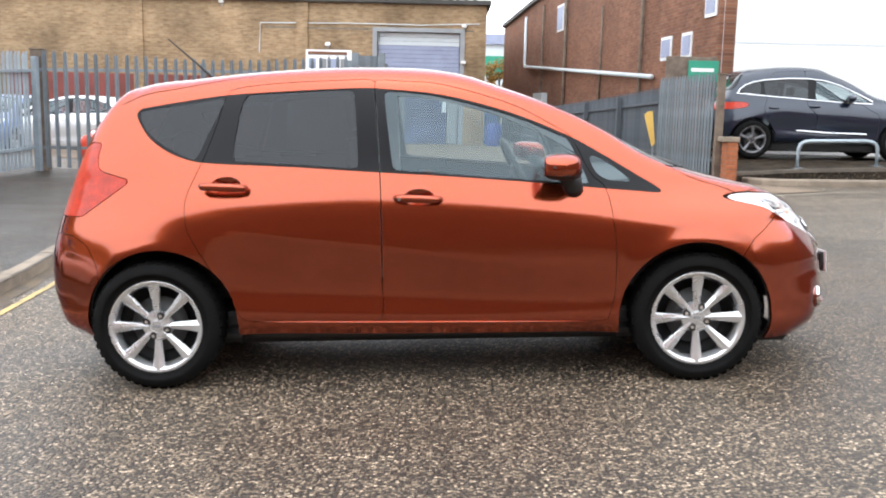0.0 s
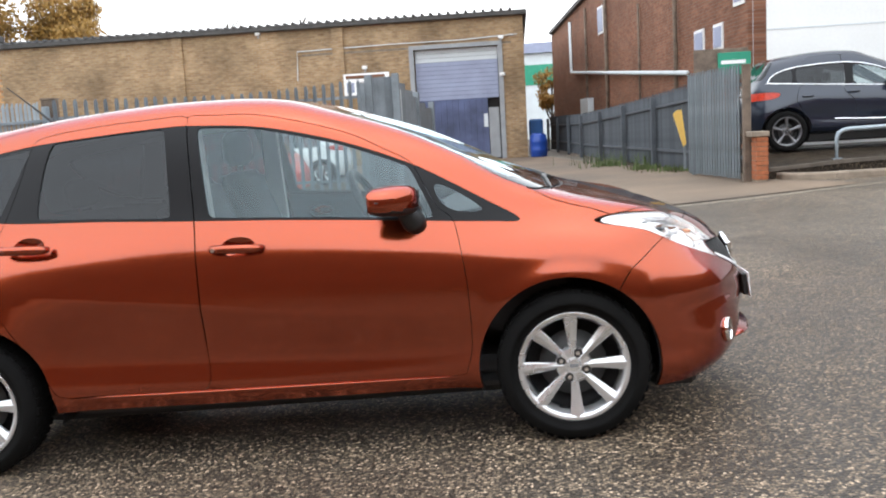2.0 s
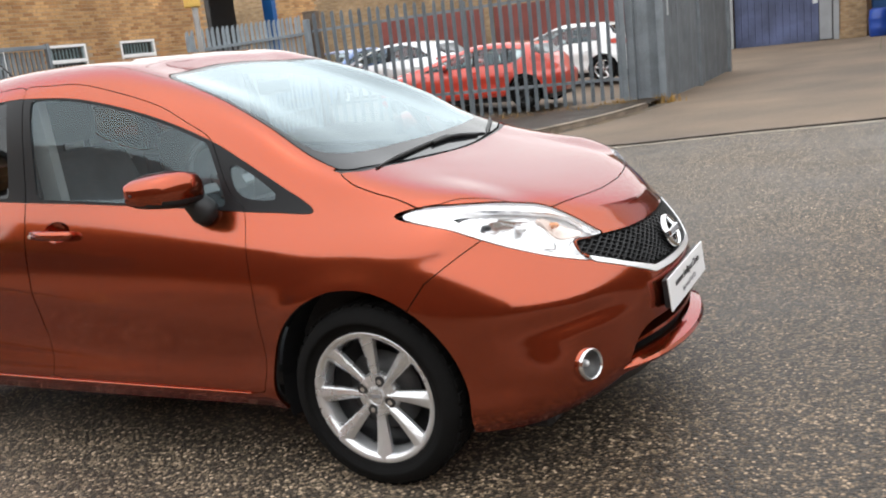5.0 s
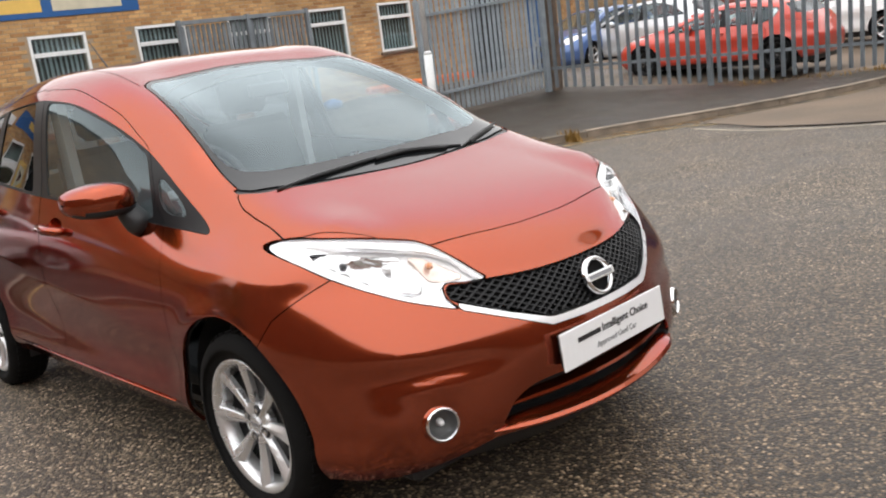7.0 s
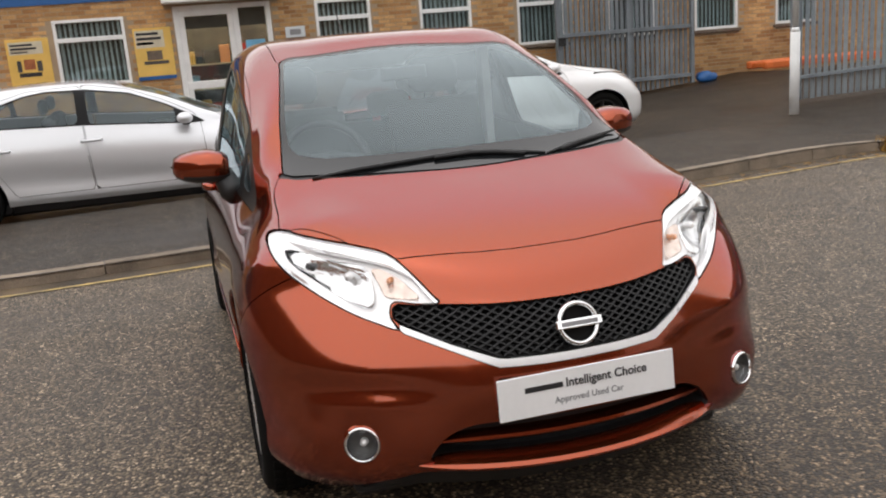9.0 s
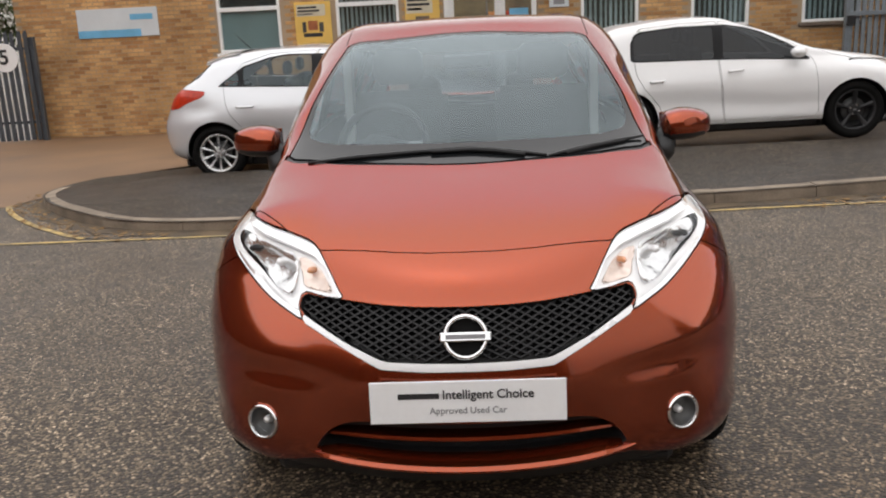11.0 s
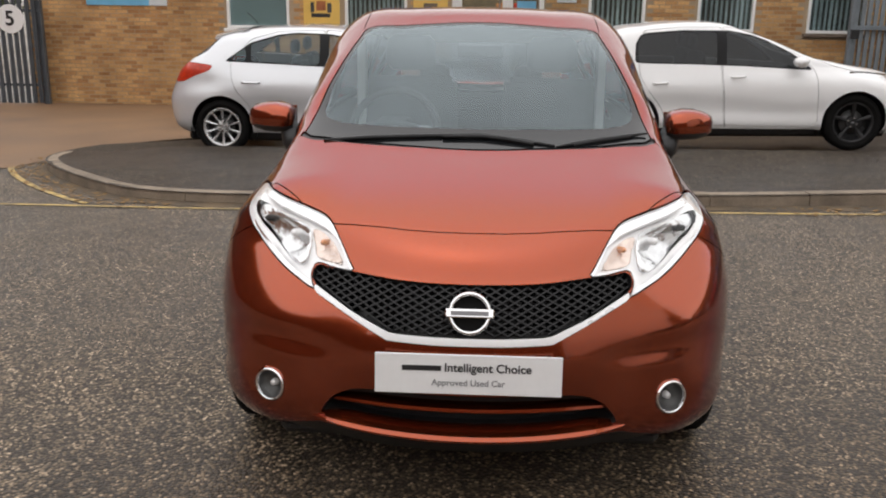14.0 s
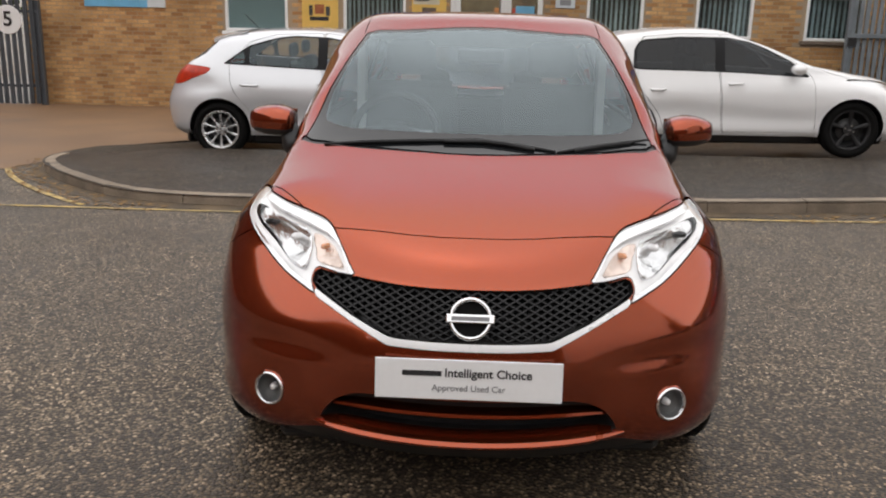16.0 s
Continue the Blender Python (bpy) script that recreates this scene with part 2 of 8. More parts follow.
def car_paint(name, colour, metal=0.45, rough=0.32, flake=0.12, flop=None):
    """Metallic lacquer under a clear coat, with fine flake."""
    m = bpy.data.materials.new(name)
    m.use_nodes = True
    n, l = m.node_tree.nodes, m.node_tree.links
    p = n["Principled BSDF"]
    co, grain, film = n.new("ShaderNodeTexCoord"), n.new("ShaderNodeTexNoise"), n.new("ShaderNodeTexNoise")
    grain.inputs["Scale"].default_value, grain.inputs["Detail"].default_value = 900, 2
    film.inputs["Scale"].default_value, film.inputs["Detail"].default_value = 2.2, 4
    l.new(co.outputs["Object"], grain.inputs["Vector"])
    l.new(co.outputs["Object"], film.inputs["Vector"])
    mix = n.new("ShaderNodeMix")
    mix.data_type = "RGBA"
    mix.inputs[6].default_value = tuple(c * (1 - flake) for c in colour[:3]) + (1,)
    mix.inputs[7].default_value = tuple(min(1, c * (1 + flake)) for c in colour[:3]) + (1,)
    l.new(grain.outputs["Fac"], mix.inputs[0])
    l.new(mix.outputs[2], p.inputs["Base Color"])
    p.inputs["Metallic"].default_value, p.inputs["Roughness"].default_value = metal, rough
    p.inputs["Coat Weight"].default_value = 1.0
    if flop:                                   # metallic base that keeps its colour at a grazing view
        p.inputs["Specular Tint"].default_value = flop
    dust = n.new("ShaderNodeMapRange")
    dust.inputs["To Min"].default_value, dust.inputs["To Max"].default_value = 0.03, 0.09
    l.new(film.outputs["Fac"], dust.inputs["Value"])
    l.new(dust.outputs["Result"], p.inputs["Coat Roughness"])
    return m


def glass(name, tint, ior=1.5, gloss=0.0, film=0.0, sides=1):
    """Thin car or window glass: what lies behind, tinted, under a clear reflection that grows towards the rim."""
    m = bpy.data.materials.new(name)
    m.use_nodes = True
    n, l = m.node_tree.nodes, m.node_tree.links
    n.clear()
    out, mix, clear, shine, fres = (n.new("ShaderNodeOutputMaterial"), n.new("ShaderNodeMixShader"), n.new("ShaderNodeBsdfTransparent"),
                                    n.new("ShaderNodeBsdfGlossy"), n.new("ShaderNodeLayerWeight"))
    clear.inputs["Color"].default_value = tuple(tint) + (1,)
    shine.inputs["Roughness"].default_value = gloss
    shine.inputs["Color"].default_value = (0.82, 0.95, 1.0, 1) if ior > 1.5 else (0.96, 0.98, 1.0, 1)
    fres.inputs["Blend"].default_value = 0.5
    base = ((ior - 1) / (ior + 1)) ** 2        # the sheet mirrors alike from both sides
    power, gain = n.new("ShaderNodeMath"), n.new("ShaderNodeMath")
    power.operation, gain.operation = "POWER", "MULTIPLY_ADD"
    power.inputs[1].default_value, gain.inputs[1].default_value, gain.inputs[2].default_value = 5.0, 1 - base, base
    l.new(fres.outputs["Facing"], power.inputs[0])
    l.new(power.outputs[0], gain.inputs[0])
    fac = gain.outputs[0]
    if sides == 2:                             # both faces of the sheet: 2F / (1 + F)
        twice, plus, share = n.new("ShaderNodeMath"), n.new("ShaderNodeMath"), n.new("ShaderNodeMath")
        twice.operation, plus.operation, share.operation = "MULTIPLY", "ADD", "DIVIDE"
        twice.inputs[1].default_value, plus.inputs[1].default_value = 2.0, 1.0
        l.new(fac, twice.inputs[0])
        l.new(fac, plus.inputs[0])
        l.new(twice.outputs[0], share.inputs[0])
        l.new(plus.outputs[0], share.inputs[1])
        fac = share.outputs[0]
    l.new(fac, mix.inputs["Fac"])
    if film:                                   # thin film of dust, its blue also painting in pale reflections
        dust, dust_haze = n.new("ShaderNodeMixShader"), n.new("ShaderNodeBsdfDiffuse")
        dust_haze.inputs["Color"].default_value = (0.50, 0.63, 0.68, 1)
        dust.inputs["Fac"].default_value = film
        l.new(clear.outputs["BSDF"], dust.inputs[1])
        l.new(dust_haze.outputs["BSDF"], dust.inputs[2])
        l.new(dust.outputs["Shader"], mix.inputs[1])
    else:
        l.new(clear.outputs["BSDF"], mix.inputs[1])
    l.new(shine.outputs["BSDF"], mix.inputs[2])
    l.new(mix.outputs["Shader"], out.inputs["Surface"])
    return m


M = {
    # the road's brown patch before the nose: damp and painted shade together
    "road": asphalt("chipped_road", 88, 1.88, damp_shade=(4.5, 0.9, 2.3, 3.0)),
    "footway": asphalt("dark_footway_asphalt", 60, 0.62, 0.3, (0.039, 0.0275, 0.0190), gloss=0.2),
    "concrete": material("driveway_concrete", (0.150, 0.108, 0.072, 1), 0.75, vary=0.4, scale=0.5, fine=45, bump=0.25, depth=0.006),
    "apron": material("brown_stained_apron", (0.21, 0.122, 0.064, 1), 0.6, vary=0.25, scale=0.8, fine=60, bump=0.2, depth=0.005),
    "kerb": material("kerb_concrete", (0.225, 0.18, 0.135, 1), 0.85, vary=0.35, scale=4, fine=90, bump=0.4, depth=0.006, piece=0.12),
    "yellow_line": material("worn_yellow_paint", (0.48, 0.33, 0.11, 1), 0.7, vary=0.4, scale=7, fine=140, bump=0.3, depth=0.003, second=(0.20, 0.16, 0.09, 1)),
    "white_line": material("faded_white_joint", (0.42, 0.37, 0.29, 1), 0.75, vary=0.3, scale=6, fine=120, bump=0.3, depth=0.003),
    "yellow_brick": brickwork("yellow_stock_brick", (0.40, 0.275, 0.155, 1), (0.30, 0.19, 0.10, 1), (0.35, 0.28, 0.21, 1), 0.0),
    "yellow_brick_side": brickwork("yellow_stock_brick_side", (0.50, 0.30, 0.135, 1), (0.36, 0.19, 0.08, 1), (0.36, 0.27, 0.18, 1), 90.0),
    "red_brick": brickwork("brown_red_brick", (0.235, 0.105, 0.06, 1), (0.17, 0.07, 0.04, 1), (0.2, 0.15, 0.115, 1), 90.0, 0.2),
    "red_brick_front": brickwork("brown_red_brick_front", (0.235, 0.105, 0.06, 1), (0.17, 0.07, 0.04, 1), (0.2, 0.15, 0.115, 1), 0.0, 0.2),
    "galv": material("galvanised_steel", (0.33, 0.38, 0.415, 1), 0.5, metal=0.35, vary=0.18, scale=5, fine=50, bump=0.05, piece=0.1),
    "galv_dull": material("dull_galvanised_steel", (0.20, 0.225, 0.245, 1), 0.6, metal=0.25, vary=0.22, scale=3, fine=50, bump=0.08, piece=0.12),
    "galv_dark": material("weathered_dark_steel", (0.085, 0.095, 0.108, 1), 0.6, metal=0.2, vary=0.25, scale=3, fine=50, bump=0.08, piece=0.15),
    "brick_piece": brick_piece("stock_brick", (0.56, 0.335, 0.15, 1), (0.34, 0.17, 0.07, 1)),
    "mortar": material("sandy_mortar", (0.36, 0.27, 0.18, 1), 0.9, vary=0.25, scale=1.2, fine=60, bump=0.2),
    "rust_post": material("rusty_brown_post", (0.16, 0.12, 0.09, 1), 0.8, vary=0.4, scale=5, fine=60, bump=0.3),
    "white_render": material("white_cladding", (0.82, 0.82, 0.80, 1), 0.6, vary=0.05, scale=0.6, fine=20, bump=0.05),
    "upvc": material("white_window_frame", (0.84, 0.84, 0.83, 1), 0.35, vary=0.06, scale=4, fine=60, bump=0.02),
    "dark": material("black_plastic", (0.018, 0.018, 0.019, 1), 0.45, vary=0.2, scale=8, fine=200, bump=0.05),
    "gloss_black": material("gloss_black_trim", (0.008, 0.008, 0.009, 1), 0.4, vary=0.1, scale=3, fine=60, bump=0.0, spec=0.22),
    "rubber": material("tyre_rubber", (0.007, 0.0068, 0.0066, 1), 0.9, vary=0.3, scale=12, fine=160, bump=0.25, depth=0.002, spec=0.15),
    "alloy": material("silver_alloy", (0.74, 0.745, 0.75, 1), 0.27, metal=0.75, vary=0.06, scale=6, fine=120, bump=0.02, coat=0.3),
    "chrome": material("chrome", (0.86, 0.87, 0.88, 1), 0.07, metal=1.0, vary=0.04, scale=6, fine=60, bump=0.0),
    "lamp_chrome": material("lamp_bezel_chrome", (0.94, 0.94, 0.95, 1), 0.24, metal=0.85, vary=0.03, scale=20, fine=60, bump=0.0),
    "bright": material("bright_lamp_reflector", (0.95, 0.95, 0.95, 1), 0.18, metal=0.3, vary=0.03, scale=30, fine=90, bump=0.35, depth=0.004),
    "disc": material("dark_steel_disc", (0.10, 0.10, 0.10, 1), 0.5, metal=0.4, vary=0.2, scale=8, fine=80, bump=0.05),
    "flutes": material("fluted_lamp_mirror", (0.80, 0.81, 0.82, 1), 0.14, metal=0.95, vary=0.12, scale=18, fine=40, bump=0.55, depth=0.006),
    "pale_amber": material("pale_indicator_mirror", (0.84, 0.70, 0.62, 1), 0.25, metal=0.5, vary=0.2, scale=40, fine=80, bump=0.5, depth=0.004),
    "frit": material("black_printed_glass", (0.008, 0.009, 0.010, 1), 0.05, vary=0.1, bump=0.0, spec=0.55),
    "chrome_strip": material("bright_satin_chrome", (0.90, 0.91, 0.92, 1), 0.28, metal=0.45, vary=0.03, scale=6, fine=60, bump=0.0),
    "grille": material("black_grille_plastic", (0.010, 0.010, 0.0105, 1), 0.42, vary=0.1, scale=8, fine=90, bump=0.0, spec=0.3),
    "headlining": material("pale_grey_headlining", (0.50, 0.50, 0.49, 1), 0.9, vary=0.1, scale=5, fine=200, bump=0.15),
    "silt": material("brown_gutter_silt", (0.105, 0.075, 0.045, 1), 0.85, vary=0.5, scale=3, fine=70, bump=0.4, depth=0.004, second=(0.06, 0.05, 0.04, 1)),
    "dead_leaf": material("dead_leaves", (0.22, 0.13, 0.05, 1), 0.8, vary=0.6, scale=9, fine=60, bump=0.0),
    "red_plinth": material("faded_red_wall_paint", (0.20, 0.055, 0.045, 1), 0.8, vary=0.3, scale=1.5, fine=40, bump=0.1),
    "inner": material("dark_interior_plastic", (0.035, 0.036, 0.038, 1), 0.7, vary=0.2, scale=5, fine=120, bump=0.2),
    "seat": material("dark_grey_seat_cloth", (0.085, 0.088, 0.094, 1), 0.9, vary=0.25, scale=6, fine=240, bump=0.4),
    "orange": car_paint("copper_orange_metallic_paint", (0.35, 0.0625, 0.020, 1), 0.94, 0.16, flop=(0.36, 0.13, 0.075, 1)),
    "silver": car_paint("silver_metallic_paint", (0.74, 0.755, 0.78, 1), 0.45, 0.35),
    "white": car_paint("white_paint", (0.84, 0.84, 0.84, 1), 0.0, 0.4, 0.02),
    "navy": car_paint("dark_blue_metallic_paint", (0.004, 0.010, 0.026, 1), 0.3, 0.3),
    "blue_car": car_paint("blue_metallic_paint", (0.06, 0.13, 0.32, 1), 0.3, 0.35),
    "red": car_paint("bright_red_paint", (0.66, 0.055, 0.028, 1), 0.0, 0.4, 0.04),
    "clear": glass("clear_car_glass", (0.74, 0.80, 0.80), 1.6, film=0.05),
    "screen": glass("windscreen_glass", (0.82, 0.90, 0.92), 1.52, film=0.004, sides=2),
    "privacy": glass("dark_privacy_glass", (0.09, 0.10, 0.105)),
    "lens": glass("clear_lamp_lens", (0.985, 0.985, 0.985), 1.42),
    # the film's pale blue stands in for sky reflections on the office panes
    "pane": glass("window_glass", (0.78, 0.83, 0.83), 1.55, film=0.03),
    "red_lens": material("red_lamp_lens", (0.50, 0.030, 0.006, 1), 0.35, vary=0.25, scale=25, fine=120, bump=0.05, coat=0.5, spec=0.3),
    "amber": material("amber_lamp", (0.75, 0.32, 0.14, 1), 0.2, vary=0.2, scale=60, fine=200, bump=0.2, coat=0.5),
    "plate": material("white_number_board", (0.88, 0.88, 0.88, 1), 0.4, vary=0.03, scale=5, fine=60, bump=0.0),
    "ink": material("black_ink", (0.02, 0.02, 0.022, 1), 0.5, vary=0.1, bump=0.0),
    "grey_ink": material("grey_ink", (0.24, 0.24, 0.25, 1), 0.5, vary=0.1, bump=0.0),
    "blue_door": material("faded_blue_door_paint", (0.075, 0.092, 0.175, 1), 0.55, vary=0.45, scale=1.3, fine=30, bump=0.08),
    "shutter": material("pale_lilac_shutter", (0.30, 0.33, 0.45, 1), 0.5, vary=0.12, scale=2, fine=30, bump=0.05),
    "steel_grey": material("grey_painted_steel", (0.30, 0.31, 0.32, 1), 0.5, vary=0.12, scale=3, fine=40, bump=0.05),
    "white_post": material("chalky_white_post_paint", (0.78, 0.79, 0.78, 1), 0.6, vary=0.12, scale=3, fine=50, bump=0.05),
    "plastic_blue": material("blue_plastic", (0.012, 0.055, 0.30, 1), 0.35, vary=0.15, scale=5, fine=60, bump=0.05),
    "orange_plastic": material("orange_barrier_plastic", (0.70, 0.16, 0.035, 1), 0.5, vary=0.15, scale=5, fine=60, bump=0.05),
    "yellow_card": material("yellow_poster", (0.78, 0.50, 0.12, 1), 0.5, vary=0.08, scale=4, fine=40, bump=0.0),
    "green_sign": material("green_sign", (0.03, 0.28, 0.17, 1), 0.45, vary=0.1, scale=4, fine=40, bump=0.0),
    "blue_sign": material("blue_sign", (0.015, 0.10, 0.30, 1), 0.4, vary=0.1, scale=4, fine=40, bump=0.0),
    "cyan_sign": material("pale_blue_sign_band", (0.16, 0.45, 0.68, 1), 0.4, vary=0.1, scale=4, fine=40, bump=0.0),
    "pale_sign": material("pale_sign_board", (0.62, 0.66, 0.68, 1), 0.45, vary=0.06, scale=2, fine=40, bump=0.0),
    "cream": material("cream_notice", (0.62, 0.56, 0.42, 1), 0.5, vary=0.1, scale=6, fine=60, bump=0.0),
    "blind": material("grey_blind_slat", (0.58, 0.62, 0.61, 1), 0.8, vary=0.2, scale=3, fine=60, bump=0.0, piece=0.18),
    "frosted": material("frosted_film", (0.42, 0.50, 0.51, 1), 0.7, vary=0.08, scale=2, fine=40, bump=0.0),
    # the dimness of the rooms is put into this brown
    "room": material("dim_room_colour", (0.10, 0.085, 0.07, 1), 0.9, vary=0.5, scale=2.5, fine=14, bump=0.0),
    "roof_felt": material("dark_roof_edge", (0.07, 0.066, 0.062, 1), 0.8, vary=0.3, scale=3, fine=60, bump=0.2),
    "orange_brick": material("orange_brick_pier", (0.36, 0.12, 0.05, 1), 0.85, vary=0.3, scale=14, fine=90, bump=0.4, depth=0.006),
    "bark": material("grey_bark", (0.10, 0.085, 0.07, 1), 0.9, vary=0.4, scale=8, fine=60, bump=0.5),
    "leaf": material("green_leaves", (0.075, 0.11, 0.03, 1), 0.6, vary=0.5, scale=2, fine=30, bump=0.0),
    "autumn": material("autumn_leaves", (0.30, 0.17, 0.035, 1), 0.6, vary=0.5, scale=2, fine=30, bump=0.0),
    "white_flower": material("white_blossom", (0.6, 0.6, 0.55, 1), 0.7, vary=0.2, bump=0.0),
    "grass": material("weed_green", (0.09, 0.12, 0.035, 1), 0.75, vary=0.5, scale=6, fine=60, bump=0.0),
    "grey_alloy": material("grey_machined_alloy", (0.20, 0.20, 0.21, 1), 0.3, metal=0.6, vary=0.2, scale=6, fine=60, bump=0.0),
    "edging": material("weathered_edging_concrete", (0.12, 0.10, 0.08, 1), 0.85, vary=0.35, scale=4, fine=90, bump=0.4, depth=0.006),
    "black_alloy": material("black_alloy", (0.012, 0.012, 0.013, 1), 0.5, metal=0.0, vary=0.2, scale=6, fine=60, bump=0.0),
}


# ---- building helpers ----
def smooth(a, b, v):
    t = np.clip((np.asarray(v, float) - a) / (b - a), 0, 1)
    return t * t * (3 - 2 * t)


def thing(name, place, label, category, group="", kind=""):
    """An Empty that carries the parts of one thing."""
    ob = new(name)
    ob.empty_display_size = 0.2
    ob.matrix_world = place
    return tagged(ob, label, category, group, kind)


def finish(ob, material_, parent=None, label="", kind=""):
    ob.data.materials.append(material_)
    if parent:
        ob.parent = parent
    return tagged(ob, label, kind=kind)


def part(name, bm, material_, parent, label="", shade=False, kind=""):
    """A bmesh as ONE mesh object under a thing or a part."""
    me = bpy.data.meshes.new(name)
    bmesh.ops.recalc_face_normals(bm, faces=bm.faces)
    bm.to_mesh(me)
    bm.free()
    if shade:
        me.shade_smooth()
    return finish(new(name, me), material_, parent, label, kind)


def raw(name, verts, faces, material_, parent=None, label="", shade=False, kind=""):
    me = bpy.data.meshes.new(name)
    me.from_pydata([tuple(v) for v in verts], [], faces)
    if shade:
        me.shade_smooth()
    return finish(new(name, me), material_, parent, label, kind)


def box(x0, y0, z0, x1, y1, z1, bevel=0.0, bm=None):
    bm = bm or bmesh.new()
    r = bmesh.ops.create_cube(bm, size=1.0)["verts"]
    for v in r:
        v.co = Vector(((x0 + x1) / 2 + v.co.x * (x1 - x0), (y0 + y1) / 2 + v.co.y * (y1 - y0), (z0 + z1) / 2 + v.co.z * (z1 - z0)))
    if bevel:
        es = list({e for v in r for e in v.link_edges})
        bmesh.ops.bevel(bm, geom=es, offset=bevel, segments=1, affect="EDGES")
    return bm


def rod(a, b, r, n=8, bm=None, r2=None):
    """A round bar from a to b."""
    bm = bm or bmesh.new()
    a, b = Vector(a), Vector(b)
    q = (b - a).to_track_quat("Z", "Y")
    rings = []
    for p, rad in ((a, r), (b, r if r2 is None else r2)):
        rings.append([bm.verts.new(p + q @ Vector((rad * math.cos(2 * math.pi * i / n), rad * math.sin(2 * math.pi * i / n), 0))) for i in range(n)])
    for i in range(n):
        bm.faces.new((rings[0][i], rings[0][(i + 1) % n], rings[1][(i + 1) % n], rings[1][i]))
    bm.faces.new(list(reversed(rings[0])))
    bm.faces.new(rings[1])
    return bm


def tube(points, r, n=8, bm=None):
    """A round bar bent along points."""
    bm = bm or bmesh.new()
    pts = [Vector(p) for p in points]
    rings = []
    for i, p in enumerate(pts):
        d = (pts[min(i + 1, len(pts) - 1)] - pts[max(i - 1, 0)]).normalized()
        q = d.to_track_quat("Z", "Y")
        rad = r[i] if isinstance(r, (list, tuple)) else r
        rings.append([bm.verts.new(p + q @ Vector((rad * math.cos(2 * math.pi * k / n), rad * math.sin(2 * math.pi * k / n), 0))) for k in range(n)])
    for a, b in zip(rings, rings[1:]):
        for k in range(n):
            bm.faces.new((a[k], a[(k + 1) % n], b[(k + 1) % n], b[k]))
    bm.faces.new(list(reversed(rings[0])))
    bm.faces.new(rings[-1])
    return bm


def lathe(profile, n=40, bm=None, turn=None):
    """A profile of (radius, height) turned round the y axis (height along y)."""
    bm = bm or bmesh.new()
    rings = [[bm.verts.new((r * math.cos(2 * math.pi * k / n), h, r * math.sin(2 * math.pi * k / n))) for k in range(n)] for r, h in profile]
    for a, b in zip(rings, rings[1:]):
        for k in range(n):
            bm.faces.new((a[k], a[(k + 1) % n], b[(k + 1) % n], b[k]))
    return bm


def prism(outline, axis, lo, hi, bm=None):
    """A flat outline (two coordinates each) drawn out along an axis from lo to hi."""
    bm = bm or bmesh.new()
    put = {"x": lambda a, b, h: (h, a, b), "y": lambda a, b, h: (a, h, b), "z": lambda a, b, h: (a, b, h)}[axis]
    low, high = [bm.verts.new(put(a, b, lo)) for a, b in outline], [bm.verts.new(put(a, b, hi)) for a, b in outline]
    bm.faces.new(low)
    bm.faces.new(list(reversed(high)))
    n = len(outline)
    for i in range(n):
        bm.faces.new((low[i], high[i], high[(i + 1) % n], low[(i + 1) % n]))
    return bm


def spline(points, step=6, closed=False):
    """A smooth curve through points (any dimension), step pieces between two."""
    p = np.asarray(points, float)
    n = len(p)
    out = []
    for i in range(n if closed else n - 1):
        if closed:
            a, b, c, d = p[i - 1], p[i], p[(i + 1) % n], p[(i + 2) % n]
        else:
            a, b, c, d = p[max(i - 1, 0)], p[i], p[i + 1], p[min(i + 2, n - 1)]
        for k in range(step):
            t = k / step
            out.append(0.5 * (2 * b + (c - a) * t + (2 * a - 5 * b + 4 * c - d) * t * t + (3 * b - a - 3 * c + d) * t ** 3))
    if not closed:
        out.append(p[-1])
    return np.array(out)


def road_z(x, y):
    """The height of the road and of the ground that goes on from it."""
    x, y = np.asarray(x, float), np.asarray(y, float)
    slope = 0.0402 * np.clip(x, -16, 13)
    yard = 0.22 * smooth(14, 27, y)
    west = np.clip((-1.9 - x) / 7, 0, 1)
    west = west * west * (3 - 2 * west)
    rise = 0.0046 * np.clip(y, 0, 11.5) ** 2
    north = smooth(13, 26, y)
    return slope * (1 - north) + yard * (1 - west) + west * rise * (1 - 0.5 * north)


def walk_z(x, y):
    """The top of the footway behind the kerb: level across its width before the parking bay, then down to the bay."""
    x, y = np.asarray(x, float), np.asarray(y, float)
    ridge = np.interp(y, [-4.7, -4.3, -3.9, -3.2, 5.0, 6.5], [-3.2, -3.7, -4.15, -4.4, -4.45, -4.6])
    here = smooth(-4.75, -3.5, y) * (1 - smooth(5.0, 7.5, y))
    across = np.clip((-1.75 - x) / 2.65, 0, 1)
    down = smooth(ridge, ridge - 0.22, x)
    return road_z(x, y) + 0.1 + here * ((1 - down) * across * np.interp(y, [-4.4, -3, 2], [0.045, 0.085, 0.16]) - 0.045 * down)


